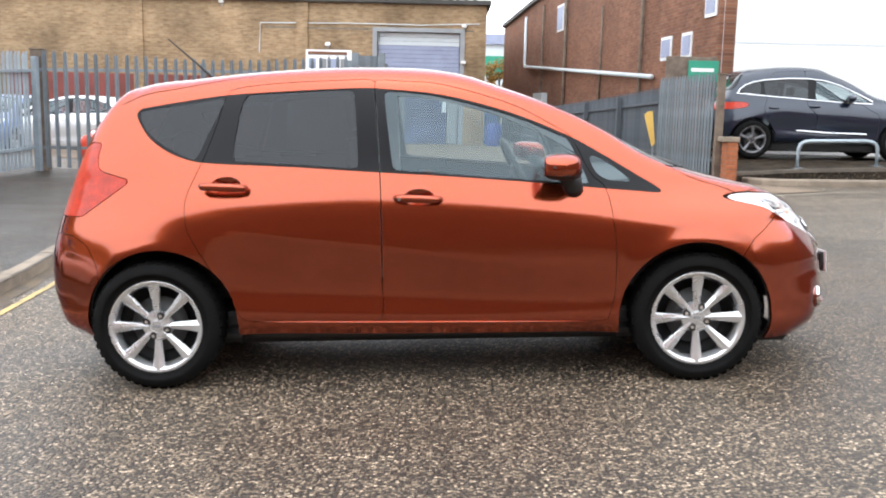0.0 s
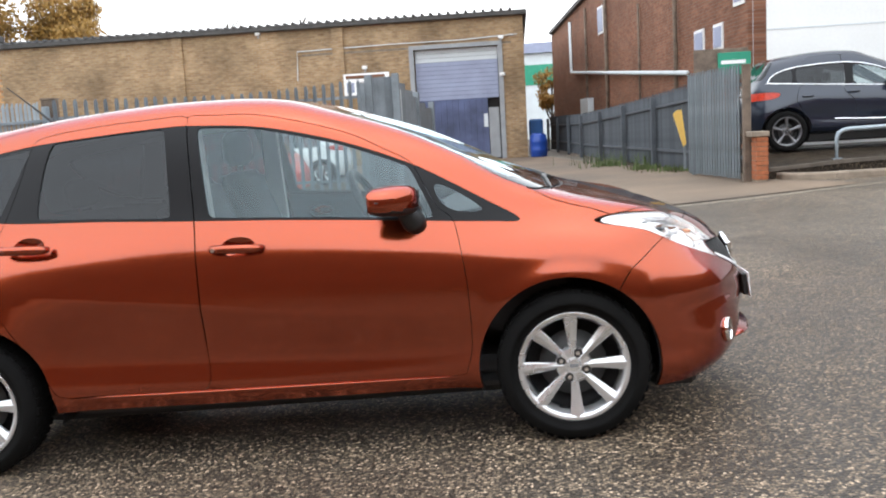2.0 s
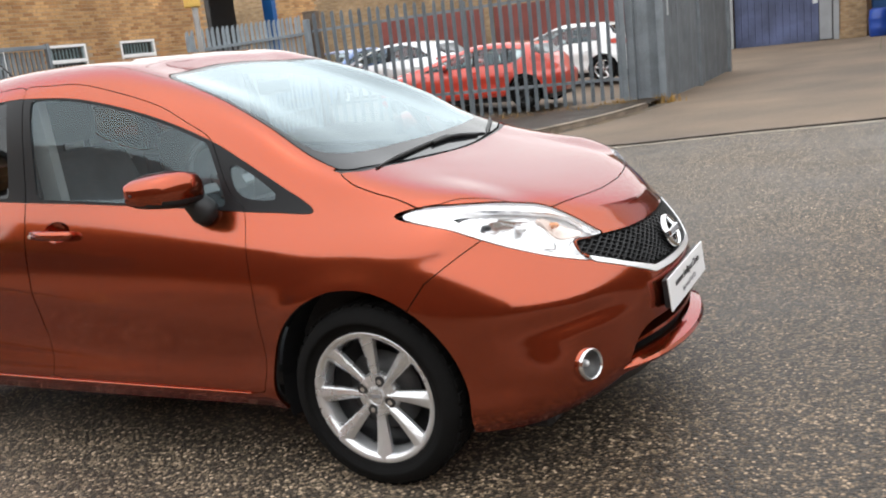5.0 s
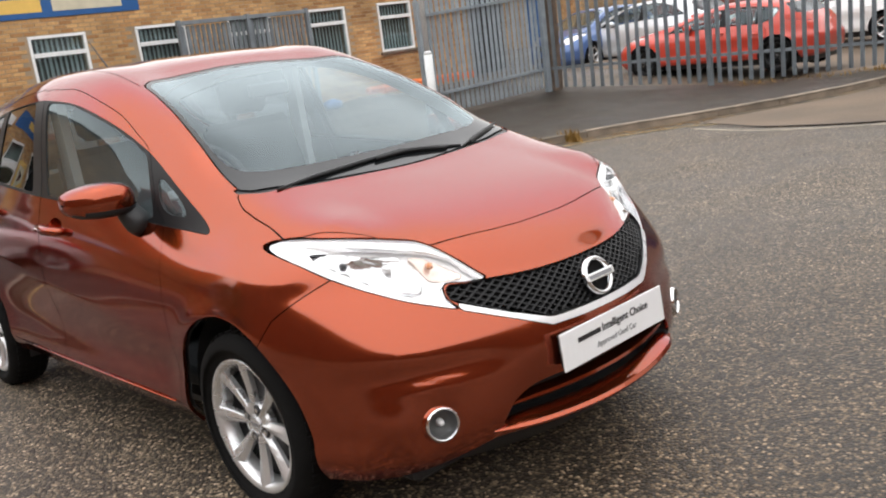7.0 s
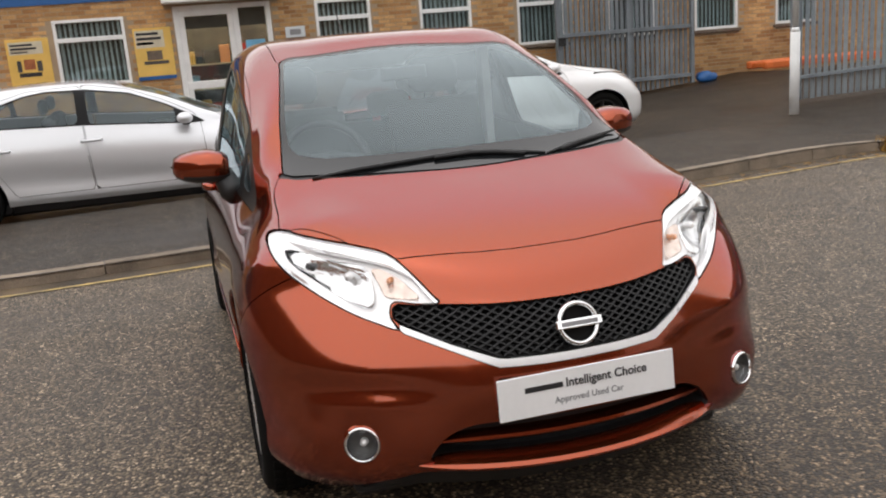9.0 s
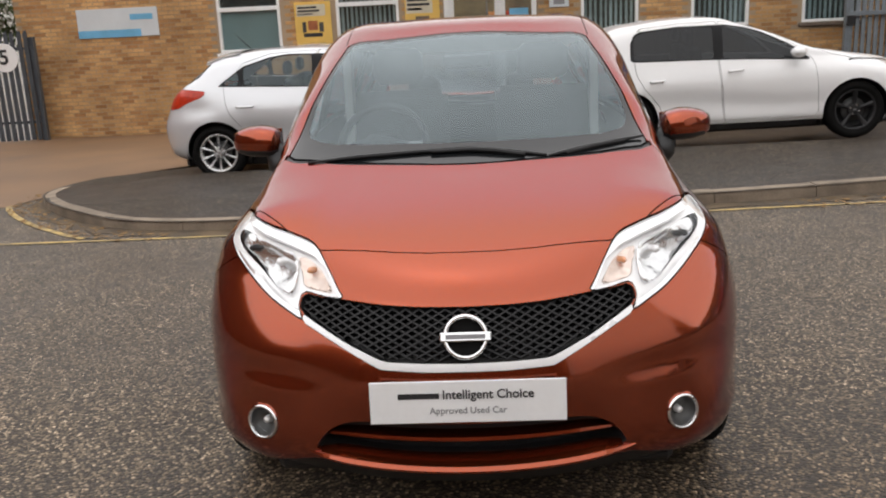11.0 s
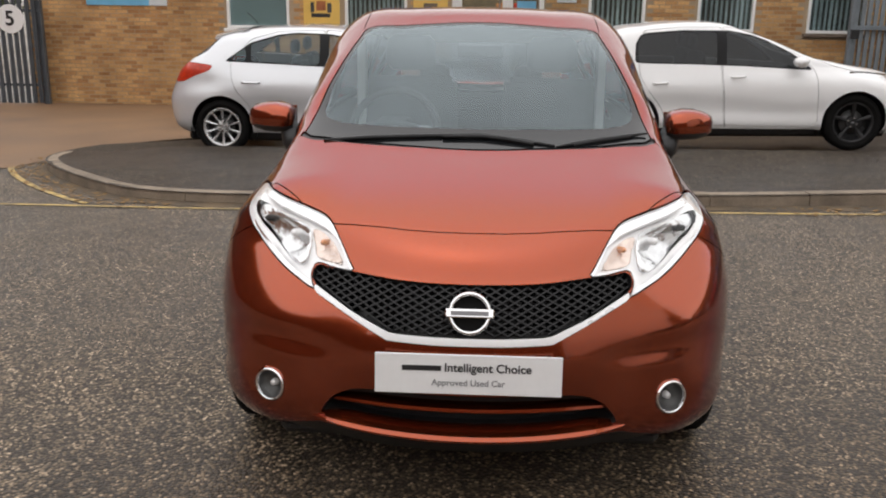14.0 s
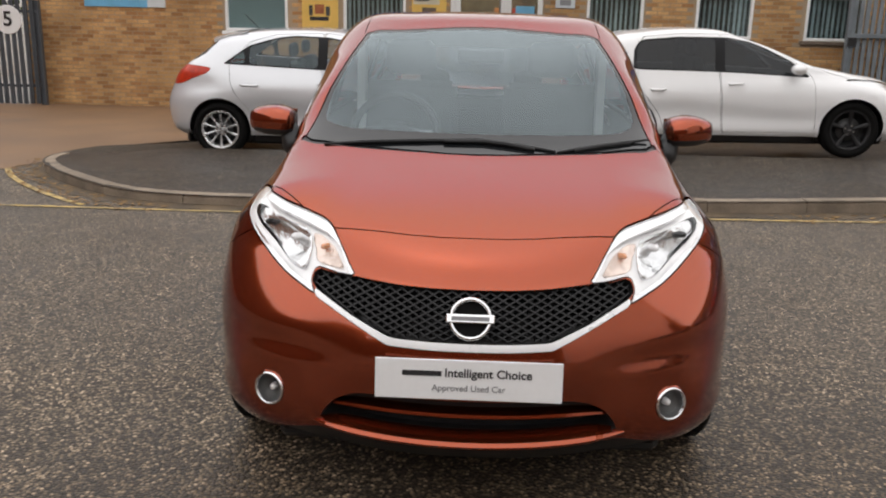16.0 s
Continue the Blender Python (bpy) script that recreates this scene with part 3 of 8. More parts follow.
# ---- lofted vehicle skins ----
# A skin is a set of character lines, bottom to top; every line is a list of (u, x, y, z), u running from the tail's middle
# along one side to the nose's middle.


def hermite(t, p, q):
    """Values at q of the smooth curve through the points p at the parameters t."""
    t, p, q = np.asarray(t, float), np.asarray(p, float), np.asarray(q, float)
    d = np.diff(p, axis=0) / np.diff(t)[:, None]
    h = np.diff(t)
    m = np.empty_like(p)
    m[1:-1] = (d[:-1] * h[1:, None] + d[1:] * h[:-1, None]) / (h[1:] + h[:-1])[:, None]
    m[0], m[-1] = d[0], d[-1]
    i = np.clip(np.searchsorted(t, q, side="right") - 1, 0, len(t) - 2)
    s = ((q - t[i]) / h[i])[:, None]
    return ((1 + 2 * s) * (1 - s) ** 2 * p[i] + s * (1 - s) ** 2 * h[i][:, None] * m[i]
            + s * s * (3 - 2 * s) * p[i + 1] + s * s * (s - 1) * h[i][:, None] * m[i + 1])


def loft(lines, nu, per):
    """Grid of points (nu, nv, 3) and the row at which each line lies. The ends mirror over y = 0 for a smooth middle."""
    us = np.linspace(lines[0][0][0], lines[0][-1][0], nu)
    curves = []
    for line in lines:
        a = np.array(line, float)
        t, p = a[:, 0], a[:, 1:]
        flip = np.array([1, -1, 1])
        t = np.concatenate([[2 * t[0] - t[1]], t, [2 * t[-1] - t[-2]]])
        p = np.vstack([p[1] * flip, p, p[-2] * flip])
        curves.append(hermite(t, p, us))
    c = np.array(curves)                                   # lines, nu, 3
    rows, at = [], [0]
    for n in per:
        at.append(at[-1] + n)
    grid = np.empty((nu, at[-1] + 1, 3))
    for i in range(nu):
        p = c[:, i]
        p = np.vstack([p, p[-2] * np.array([1, -1, 1]) if abs(p[-1, 1]) < 1e-6 and abs(p[-2, 1]) > 1e-3 else 2 * p[-1] - p[-2]])
        gap = np.maximum(np.linalg.norm(np.diff(p, axis=0), axis=1), 0.004) ** 0.75
        t = np.concatenate([[0], np.cumsum(gap)])
        q = np.concatenate([np.linspace(t[k], t[k + 1], n, endpoint=False) for k, n in enumerate(per)] + [[t[len(per)]]])
        grid[i] = hermite(t, p, q)
    return us, grid, at


HATCH_LINES = [
    [(-.9, -.52, 0, .24), (-.65, -.50, .39, .24), (-.45, -.43, .61, .24), (-.2, -.23, .74, .245), (.1, .1, .79, .25), (.4, .4, .795, .262), (1.07, 1.07, .795, .255),
     (1.85, 1.85, .79, .248), (2.2, 2.2, .79, .245), (2.43, 2.43, .79, .22), (2.62, 2.62, .79, .21), (2.78, 2.8, .77, .20), (3.0, 3.02, .68, .19), (3.2, 3.15, .55, .185),
     (3.4, 3.25, .40, .18), (3.58, 3.32, .20, .178), (3.75, 3.335, 0, .178)],
    [(-.9, -.60, 0, .30), (-.65, -.57, .41, .30), (-.45, -.49, .65, .30), (-.2, -.25, .79, .33), (.1, .1, .825, .335), (.4, .4, .828, .335), (1.07, 1.07, .828, .318),
     (1.85, 1.85, .824, .308), (2.2, 2.2, .826, .303), (2.43, 2.43, .835, .31), (2.62, 2.62, .835, .31), (2.78, 2.83, .835, .31), (3.0, 3.075, .742, .30), (3.2, 3.225, .61, .29),
     (3.4, 3.32, .44, .28), (3.58, 3.40, .23, .27), (3.75, 3.42, 0, .265)],
    [(-.9, -.64, 0, .42), (-.65, -.61, .42, .42), (-.45, -.52, .66, .42), (-.2, -.26, .80, .46), (.1, .1, .828, .50), (.4, .4, .818, .49), (1.07, 1.07, .815, .46),
     (1.85, 1.85, .818, .43), (2.2, 2.2, .825, .44), (2.43, 2.43, .838, .48), (2.62, 2.62, .838, .48), (2.78, 2.83, .842, .47), (3.0, 3.085, .760, .43), (3.2, 3.24, .620, .40),
     (3.4, 3.33, .44, .385), (3.58, 3.405, .225, .375), (3.75, 3.425, 0, .37)],
    [(-.9, -.655, 0, .62), (-.65, -.625, .42, .62), (-.45, -.525, .66, .62), (-.2, -.25, .80, .66), (.1, .1, .842, .72), (.4, .4, .843, .74), (1.07, 1.07, .842, .68),
     (1.85, 1.85, .841, .585), (2.2, 2.2, .843, .60), (2.43, 2.43, .843, .66), (2.62, 2.62, .84, .66), (2.78, 2.82, .842, .64), (3.0, 3.07, .760, .59), (3.2, 3.235, .615, .55),
     (3.4, 3.33, .43, .52), (3.58, 3.41, .22, .50), (3.75, 3.43, 0, .49)],
    [(-.9, -.60, 0, .85), (-.65, -.57, .38, .85), (-.45, -.47, .63, .86), (-.2, -.2, .755, .88), (.1, .1, .818, .90), (.4, .4, .832, .885), (1.07, 1.07, .828, .86),
     (1.85, 1.85, .82, .83), (2.2, 2.2, .815, .81), (2.43, 2.43, .812, .80), (2.62, 2.62, .808, .80), (2.78, 2.80, .80, .79), (3.0, 3.02, .712, .745), (3.2, 3.165, .575, .695),
     (3.4, 3.28, .43, .64), (3.58, 3.39, .235, .575), (3.75, 3.418, 0, .558)],
    [(-.9, -.50, 0, 1.05), (-.65, -.48, .35, 1.055), (-.45, -.41, .60, 1.075), (-.2, -.17, .715, 1.10), (.1, .1, .755, 1.105), (.4, .4, .768, 1.082), (1.07, 1.07, .772, 1.042),
     (1.85, 1.85, .765, .977), (2.2, 2.2, .752, .94), (2.43, 2.43, .735, .914), (2.62, 2.62, .722, .908), (2.78, 2.785, .69, .893), (3.0, 2.985, .595, .855), (3.2, 3.14, .47, .80),
     (3.4, 3.25, .355, .728), (3.58, 3.335, .17, .70), (3.75, 3.352, 0, .685)],
    [(-.9, -.495, 0, 1.06), (-.65, -.44, .36, 1.15), (-.45, -.32, .56, 1.28), (-.2, -.13, .60, 1.385), (.1, .1, .61, 1.42), (.4, .38, .617, 1.443), (.75, .7, .622, 1.462),
     (1.07, 1.04, .625, 1.467), (1.4, 1.4, .625, 1.437), (1.72, 1.72, .64, 1.343), (1.85, 1.86, .65, 1.275), (2.2, 2.2, .69, 1.085), (2.43, 2.42, .705, .965), (2.62, 2.6, .695, .945),
     (2.78, 2.77, .665, .925), (3.0, 2.965, .56, .883), (3.2, 3.12, .45, .833), (3.4, 3.237, .345, .750), (3.58, 3.318, .17, .718), (3.75, 3.336, 0, .702)],
    [(-.9, -.47, 0, 1.08), (-.65, -.38, .33, 1.22), (-.45, -.25, .49, 1.385), (-.2, -.1, .52, 1.447), (.1, .14, .54, 1.472), (.4, .4, .55, 1.494), (.75, .72, .556, 1.511),
     (1.07, 1.04, .557, 1.514), (1.4, 1.4, .553, 1.489), (1.72, 1.67, .545, 1.422), (1.85, 1.85, .558, 1.355), (2.2, 2.17, .61, 1.20), (2.43, 2.38, .645, 1.075), (2.62, 2.54, .66, 1.01),
     (2.78, 2.75, .60, .953), (3.0, 2.955, .51, .904), (3.2, 3.11, .425, .852), (3.4, 3.225, .32, .785), (3.58, 3.300, .16, .740), (3.75, 3.325, 0, .717)],
    [(-.9, -.45, 0, 1.11), (-.65, -.34, .2, 1.27), (-.45, -.22, .28, 1.415), (-.2, -.07, .29, 1.475), (.1, .15, .3, 1.498), (.4, .4, .3, 1.517), (.75, .72, .3, 1.532),
     (1.07, 1.03, .3, 1.534), (1.4, 1.36, .3, 1.516), (1.53, 1.475, .3, 1.494), (1.72, 1.63, .3, 1.435), (1.85, 1.85, .31, 1.352), (2.2, 2.2, .34, 1.2), (2.43, 2.43, .35, 1.09), (2.62, 2.6, .36, 1.012),
     (2.78, 2.78, .34, .958), (3.0, 2.985, .28, .903), (3.2, 3.13, .23, .851), (3.4, 3.24, .17, .795), (3.58, 3.295, .08, .755), (3.75, 3.31, 0, .735)],
    [(-.9, -.43, 0, 1.14), (-.65, -.32, 0, 1.29), (-.45, -.2, 0, 1.42), (-.2, -.05, 0, 1.482), (.1, .15, 0, 1.505), (.4, .4, 0, 1.524), (.75, .72, 0, 1.537),
     (1.07, 1.02, 0, 1.54), (1.4, 1.34, 0, 1.523), (1.53, 1.455, 0, 1.502), (1.72, 1.6, 0, 1.447), (1.85, 1.85, 0, 1.355), (2.2, 2.23, 0, 1.19), (2.43, 2.46, 0, 1.085), (2.62, 2.63, 0, 1.005),
     (2.78, 2.80, 0, .956), (3.0, 3.0, 0, .900), (3.2, 3.14, 0, .849), (3.4, 3.235, 0, .803), (3.58, 3.275, 0, .775), (3.75, 3.295, 0, .755)],
]


class Skin:
    """Half a vehicle skin (y >= 0) as polygons that can be cut along smooth outlines."""

    def __init__(self, grid):
        nu, nv, _ = grid.shape
        du, dv = np.gradient(grid, axis=0), np.gradient(grid, axis=1)
        nor = np.cross(du, dv)
        nor /= np.maximum(np.linalg.norm(nor, axis=2, keepdims=True), 1e-9)
        mid = grid.reshape(-1, 3).mean(0)
        if ((grid - np.array([mid[0], 0, 0.6])) * nor).sum() < 0:
            nor = -nor
        self.p = [tuple(v) for v in grid.reshape(-1, 3)]
        self.n = [tuple(v) for v in nor.reshape(-1, 3)]
        self.flip = bool(np.cross(du[nu // 2, nv // 2], dv[nu // 2, nv // 2]) @ nor[nu // 2, nv // 2] < 0)
        q = lambda i, j: i * nv + j
        self.polys = [(q(i, j), q(i + 1, j), q(i + 1, j + 1), q(i, j + 1)) for i in range(nu - 1) for j in range(nv - 1)]

    def clip(self, polys, f, cache):
        """The part of polys where f > 0; f is a list over the points and grows with them."""
        out = []
        for poly in polys:
            s = [f[i] > 0 for i in poly]
            if all(s):
                out.append(poly)
                continue
            if not any(s):
                continue
            new_ = []
            m = len(poly)
            for k in range(m):
                a, b = poly[k], poly[(k + 1) % m]
                if s[k]:
                    new_.append(a)
                if s[k] != s[(k + 1) % m]:
                    key = (a, b) if a < b else (b, a)
                    if key not in cache:
                        a_, b_ = key
                        t = f[a_] / (f[a_] - f[b_])
                        pa, pb, na, nb = self.p[a_], self.p[b_], self.n[a_], self.n[b_]
                        self.p.append(tuple(pa[i] + t * (pb[i] - pa[i]) for i in range(3)))
                        n_ = [na[i] + t * (nb[i] - na[i]) for i in range(3)]
                        ln = math.sqrt(sum(c * c for c in n_)) or 1
                        self.n.append(tuple(c / ln for c in n_))
                        f.append(0.0)
                        cache[key] = len(self.p) - 1
                    new_.append(cache[key])
            if len(new_) > 2:
                out.append(tuple(new_))
        return out

    def cut(self, polys, field, gap=0.0025):
        """(inside, outside) of the outline: field < 0 and > 0, with a gap of twice that width between them."""
        base = field(np.array(self.p))
        inside = self.clip(polys, list(-base - gap), {})
        base = field(np.array(self.p))
        outside = self.clip(polys, list(base - gap), {})
        return inside, outside

    def make(self, name, polys, material_, parent, sides="both", off=0.0, rim=0.012, label="", reverse=False, face=True):
        """One mesh of polys: 'both' sides mirrored together, or 'right' (y < 0) or 'left'. off: moved along the normal. rim: depth of the turned-in edge."""
        used = sorted({i for q in polys for i in q})
        at = {i: k for k, i in enumerate(used)}
        verts, norms, faces, smooth_ = [], [], [], []
        edges = {}
        for q in polys:
            for a, b in zip(q, q[1:] + q[:1]):
                e = (a, b) if a < b else (b, a)
                edges.setdefault(e, []).append((a, b))
        border = [c[0] for e, c in edges.items() if len(c) == 1 and not (abs(self.p[e[0]][1]) < 2e-3 and abs(self.p[e[1]][1]) < 2e-3)] if rim else []
        for side in ((1, -1) if sides == "both" else ((1,) if sides == "left" else (-1,))):
            base = len(verts)
            for i in used:
                p, n = self.p[i], self.n[i]
                o = off(p) if callable(off) else off
                verts.append((p[0] + o * n[0], side * (p[1] + o * n[1]), p[2] + o * n[2]))
                norms.append((n[0], side * n[1], n[2]))
            turn = (self.flip != (side < 0)) != reverse
            for q in polys if face else []:
                r = [base + at[i] for i in q]
                faces.append(r[::-1] if turn else r)
                smooth_.append(True)
            low = {}
            for a, b in border:
                for i in (a, b):
                    if i not in low:
                        p, n = self.p[i], self.n[i]
                        low[i] = len(verts)
                        o = (off(p) if callable(off) else off) - rim
                        verts.append((p[0] + o * n[0], side * (p[1] + o * n[1]), p[2] + o * n[2]))
                        norms.append((n[0], side * n[1], n[2]))
                r = [base + at[b], base + at[a], low[a], low[b]]
                faces.append(r[::-1] if turn else r)
                smooth_.append(False)
        ob = raw(name, verts, faces, material_, parent, label, True)
        if face and not callable(off):
            me = ob.data
            loops = []
            for poly, s in zip(me.polygons, smooth_):
                own = tuple(poly.normal)
                loops += [norms[v] if s else own for v in poly.vertices]
            me.normals_split_custom_set(loops)
        elif not face:
            ob.data.shade_flat()
        return ob


def inside_of(outline, a, b, where=None):
    """A field: distance to a closed outline in the two coordinates a, b; negative inside. where: a mask outside which nothing is cut."""
    o = np.asarray(outline, float)

    def field(p):
        q = p[:, [a, b]]
        d = np.full(len(q), 1e9)
        inn = np.zeros(len(q), bool)
        for (x0, y0), (x1, y1) in zip(o, np.roll(o, -1, axis=0)):
            ex, ey = x1 - x0, y1 - y0
            t = np.clip(((q[:, 0] - x0) * ex + (q[:, 1] - y0) * ey) / max(ex * ex + ey * ey, 1e-12), 0, 1)
            d = np.minimum(d, np.hypot(q[:, 0] - x0 - t * ex, q[:, 1] - y0 - t * ey))
            c = (y0 > q[:, 1]) != (y1 > q[:, 1])
            inn ^= c & (q[:, 0] < ex * (q[:, 1] - y0) / (ey if abs(ey) > 1e-12 else 1e-12) + x0)
        f = np.where(inn, -d, d)
        return f if where is None else np.where(where(p), f, np.maximum(np.abs(f), 0.05))
    return field


def round_hole(c, r):
    return lambda p: np.linalg.norm(p - np.array(c), axis=1) - r


def arch(cx, cz, r, r2=None):
    """A wheel opening seen from the side."""
    return lambda p: np.where(p[:, 1] > 0.35, np.hypot((p[:, 0] - cx) * (r / (r2 or r)), p[:, 2] - cz) - r, 0.5)


def pieces_of(polys):
    """Polygons sorted into connected pieces; slivers are left out."""
    root = {}

    def top(i):
        while root[i] != i:
            root[i] = root[root[i]]
            i = root[i]
        return i
    for q in polys:
        for i in q:
            root.setdefault(i, i)
        for i in q[1:]:
            root[top(i)] = top(q[0])
    out = {}
    for q in polys:
        out.setdefault(top(q[0]), []).append(q)
    return [v for v in out.values() if len(v) > 5]


# ---- ground, road, footway, driveway ----
def sheet(name, xs, ys, z, material_, label, keep=None):
    xs, ys = np.asarray(xs), np.asarray(ys)
    gx, gy = np.meshgrid(xs, ys, indexing="ij")
    gz = z(gx, gy)
    n = len(ys)
    verts = np.stack([gx, gy, gz], -1).reshape(-1, 3)
    faces = [(i * n + j, (i + 1) * n + j, (i + 1) * n + j + 1, i * n + j + 1) for i in range(len(xs) - 1) for j in range(n - 1)
             if keep is None or keep((xs[i] + xs[i + 1]) / 2, (ys[j] + ys[j + 1]) / 2)]
    ob = raw(name, verts, faces, material_, shade=True)
    return tagged(ob, label, kind="structure")


far = [-900, -300, -120, -60, -40, -30]
sheet("ground", far + list(np.arange(-24, 24.1, 1.0)) + [30, 40, 60, 120, 300, 900], far + list(np.arange(-24, 44.1, 1.0)) + [55, 80, 140, 300, 900], road_z,
      M["road"], "damp chip-sealed road of pale and dark stones")


def filled(name, outline, z, material_, label, step=0.5):
    """A flat area with a free outline that follows the height z."""
    o = np.asarray(outline, float)
    bm = bmesh.new()
    vs = [bm.verts.new((x, y, 0)) for x, y in o]
    bm.faces.new(vs)
    for axis, lo, hi in ((0, o[:, 0].min(), o[:, 0].max()), (1, o[:, 1].min(), o[:, 1].max())):
        for c in np.arange(lo + step, hi, step):
            co, no = ((c, 0, 0), (1, 0, 0)) if axis == 0 else ((0, c, 0), (0, 1, 0))
            bmesh.ops.bisect_plane(bm, geom=bm.verts[:] + bm.edges[:] + bm.faces[:], plane_co=co, plane_no=no)
    for v in bm.verts:
        v.co.z = float(z(v.co.x, v.co.y))
    bmesh.ops.recalc_face_normals(bm, faces=bm.faces)
    if sum(f.normal.z for f in bm.faces) < 0:
        bmesh.ops.reverse_faces(bm, faces=bm.faces)
    me = bpy.data.meshes.new(name)
    bm.to_mesh(me)
    bm.free()
    me.shade_smooth()
    return tagged(finish(new(name, me), material_), label, kind="structure")


# the kerb's front edge: round the island's end, along the road, then bending into the driveway
KERB = spline([(-5.3, -4.5), (-4.4, -4.72), (-3.65, -4.68), (-2.95, -4.28), (-2.3, -3.72), (-1.8, -3.1), (-1.6, -2.4), (-1.62, -1.5), (-1.78, 0.3), (-2.0, 2.2), (-2.25, 3.8), (-2.48, 5.2),
               (-2.58, 6.2), (-2.4, 7.0), (-2.0, 7.75), (-1.45, 8.4), (-0.95, 9.1), (-0.4, 10.1), (0.0, 11.4), (0.15, 12.9)], 12)
west_side = [(-0.25, 13.2), (-5.9, 11.2), (-11.98, 11.2), (-11.98, 2.0), (-11.98, -1.2), (-8.0, -2.3), (-6.2, -3.6)]
filled("pavement", [tuple(p) for p in KERB[6:]] + west_side, walk_z, M["footway"], "dark damp asphalt footway with kerbed edge", 0.22)
filled("apron", [(-11.98, -20), (-2.4, -20), (-2.3, -8.5), (-2.6, -6), (-3.4, -5.0), (-4.4, -4.80), (-5.4, -4.58), (-6.25, -3.56), (-8.05, -2.26), (-11.98, -1.16)],
       lambda x, y: road_z(x, y) + 0.008 + 0.07 * float(np.clip((-4.4 - x) / 1.6, 0, 1)), M["apron"], "brown stained driveway surface before the gate")
filled("driveway", [(-1.15, 8.2), (0.1, 7.55), (1.0, 7.48), (2.3, 7.66), (3.9, 7.78), (7.2, 8.65), (6.6, 10.2), (6.9, 12.9), (5.9, 15.8), (4.6, 20), (3.3, 26.9), (-12, 26.9), (-12, 15), (-0.3, 13.4), (0.35, 12.9), (0.2, 11.3), (-0.2, 10.05), (-0.75, 9.05)],
       lambda x, y: road_z(x, y) + 0.012, M["concrete"], "pale brown concrete driveway")


def kerb_run(name, line, label, length=0.9, width=0.125, face=0.10):
    """Kerb stones end to end along a line, each a piece of its own."""
    row = thing(name, Matrix(), label, "kerb", kind="structure")
    seg = np.linalg.norm(np.diff(line, axis=0), axis=1)
    along = np.concatenate([[0], np.cumsum(seg)])
    n = int(along[-1] / length)
    rnd = random.Random(4)
    for k in range(n):
        a, b = k * length + 0.004, (k + 1) * length - 0.004
        pts = [np.array([np.interp(s, along, line[:, 0]), np.interp(s, along, line[:, 1])]) for s in np.linspace(a, b, 4)]
        lift = rnd.uniform(-0.006, 0.006)
        bm = bmesh.new()
        rings = []
        for i, p in enumerate(pts):
            d = pts[min(i + 1, 3)] - pts[max(i - 1, 0)]
            d = d / np.linalg.norm(d)
            nrm = np.array([-d[1], d[0]])                       # towards the footway
            z = float(road_z(*p))
            top = max(face, float(walk_z(*(p + nrm * width))) - z)   # flush with the footway behind
            ring = []
            for off, h in ((0.0, -0.08), (0.006, top - 0.022), (0.024, top + 0.004), (width, top + 0.007), (width, -0.08)):
                q = p + nrm * off
                ring.append(bm.verts.new((q[0], q[1], z + h + (lift if h > 0 else 0))))
            rings.append(ring)
        for r0, r1 in zip(rings, rings[1:]):
            for j in range(5):
                bm.faces.new((r0[j], r0[(j + 1) % 5], r1[(j + 1) % 5], r1[j]))
        bm.faces.new(rings[0])
        bm.faces.new(list(reversed(rings[-1])))
        part("kerb_stone", bm, M["kerb"], row)
    return row


kerb_run("kerb_west", KERB[16:], "weathered concrete kerb round the footway")
KERB_EAST = spline([(13.5, 7.9), (10.5, 8.6), (8.3, 9.25), (7.1, 9.75), (6.55, 10.3), (6.5, 11.2)], 10)
kerb_run("kerb_east", KERB_EAST[::-1], "weathered concrete kerb before the raised car park", face=0.11)


def stripe(name, line, width, material_, label, lift=0.006):
    verts, faces = [], []
    for i, p in enumerate(line):
        d = line[min(i + 1, len(line) - 1)] - line[max(i - 1, 0)]
        nrm = np.array([-d[1], d[0]]) / np.linalg.norm(d)
        for s in (-0.5, 0.5):
            q = p + nrm * width * s
            verts.append((q[0], q[1], float(road_z(*q)) + lift))
        if i:
            faces.append((2 * i - 2, 2 * i - 1, 2 * i + 1, 2 * i))
    return tagged(raw(name, verts, faces, material_), label, kind="structure")


stripe("road_marking_west", spline([(-1.28, -14.0), (-1.35, -6.0), (-1.38, -4.0), (-1.41, -2.0), (-1.56, 0.0), (-1.75, 2.1), (-1.86, 3.4), (-2.1, 4.8), (-2.28, 6.0), (-2.2, 6.8), (-1.78, 7.5), (-1.3, 7.95), (-0.75, 8.05)], 8), 0.055, M["yellow_line"],
       "worn yellow line along the kerb")
stripe("road_marking_corner", spline([(-1.5, -3.3), (-1.75, -3.6), (-2.3, -4.15), (-2.85, -4.6), (-3.4, -4.95), (-3.9, -5.15)], 6), 0.06, M["yellow_line"], "worn yellow line round the kerb's bend")
stripe("road_marking_east", spline([(-0.95, 7.72), (0.0, 7.35), (1.0, 7.28), (2.3, 7.46), (3.9, 7.58), (5.8, 8.0), (7.2, 8.45), (8.5, 8.4), (11, 7.8), (15, 6.8)], 8), 0.06, M["white_line"], "faded pale line across the driveway mouth")
stripe("channel_joint", spline([(-0.8, 7.9), (0.1, 7.56), (1.0, 7.49), (2.3, 7.67), (3.9, 7.79), (6.0, 8.25)], 8), 0.022, M["roof_felt"], "dark joint between road and driveway", 0.018)


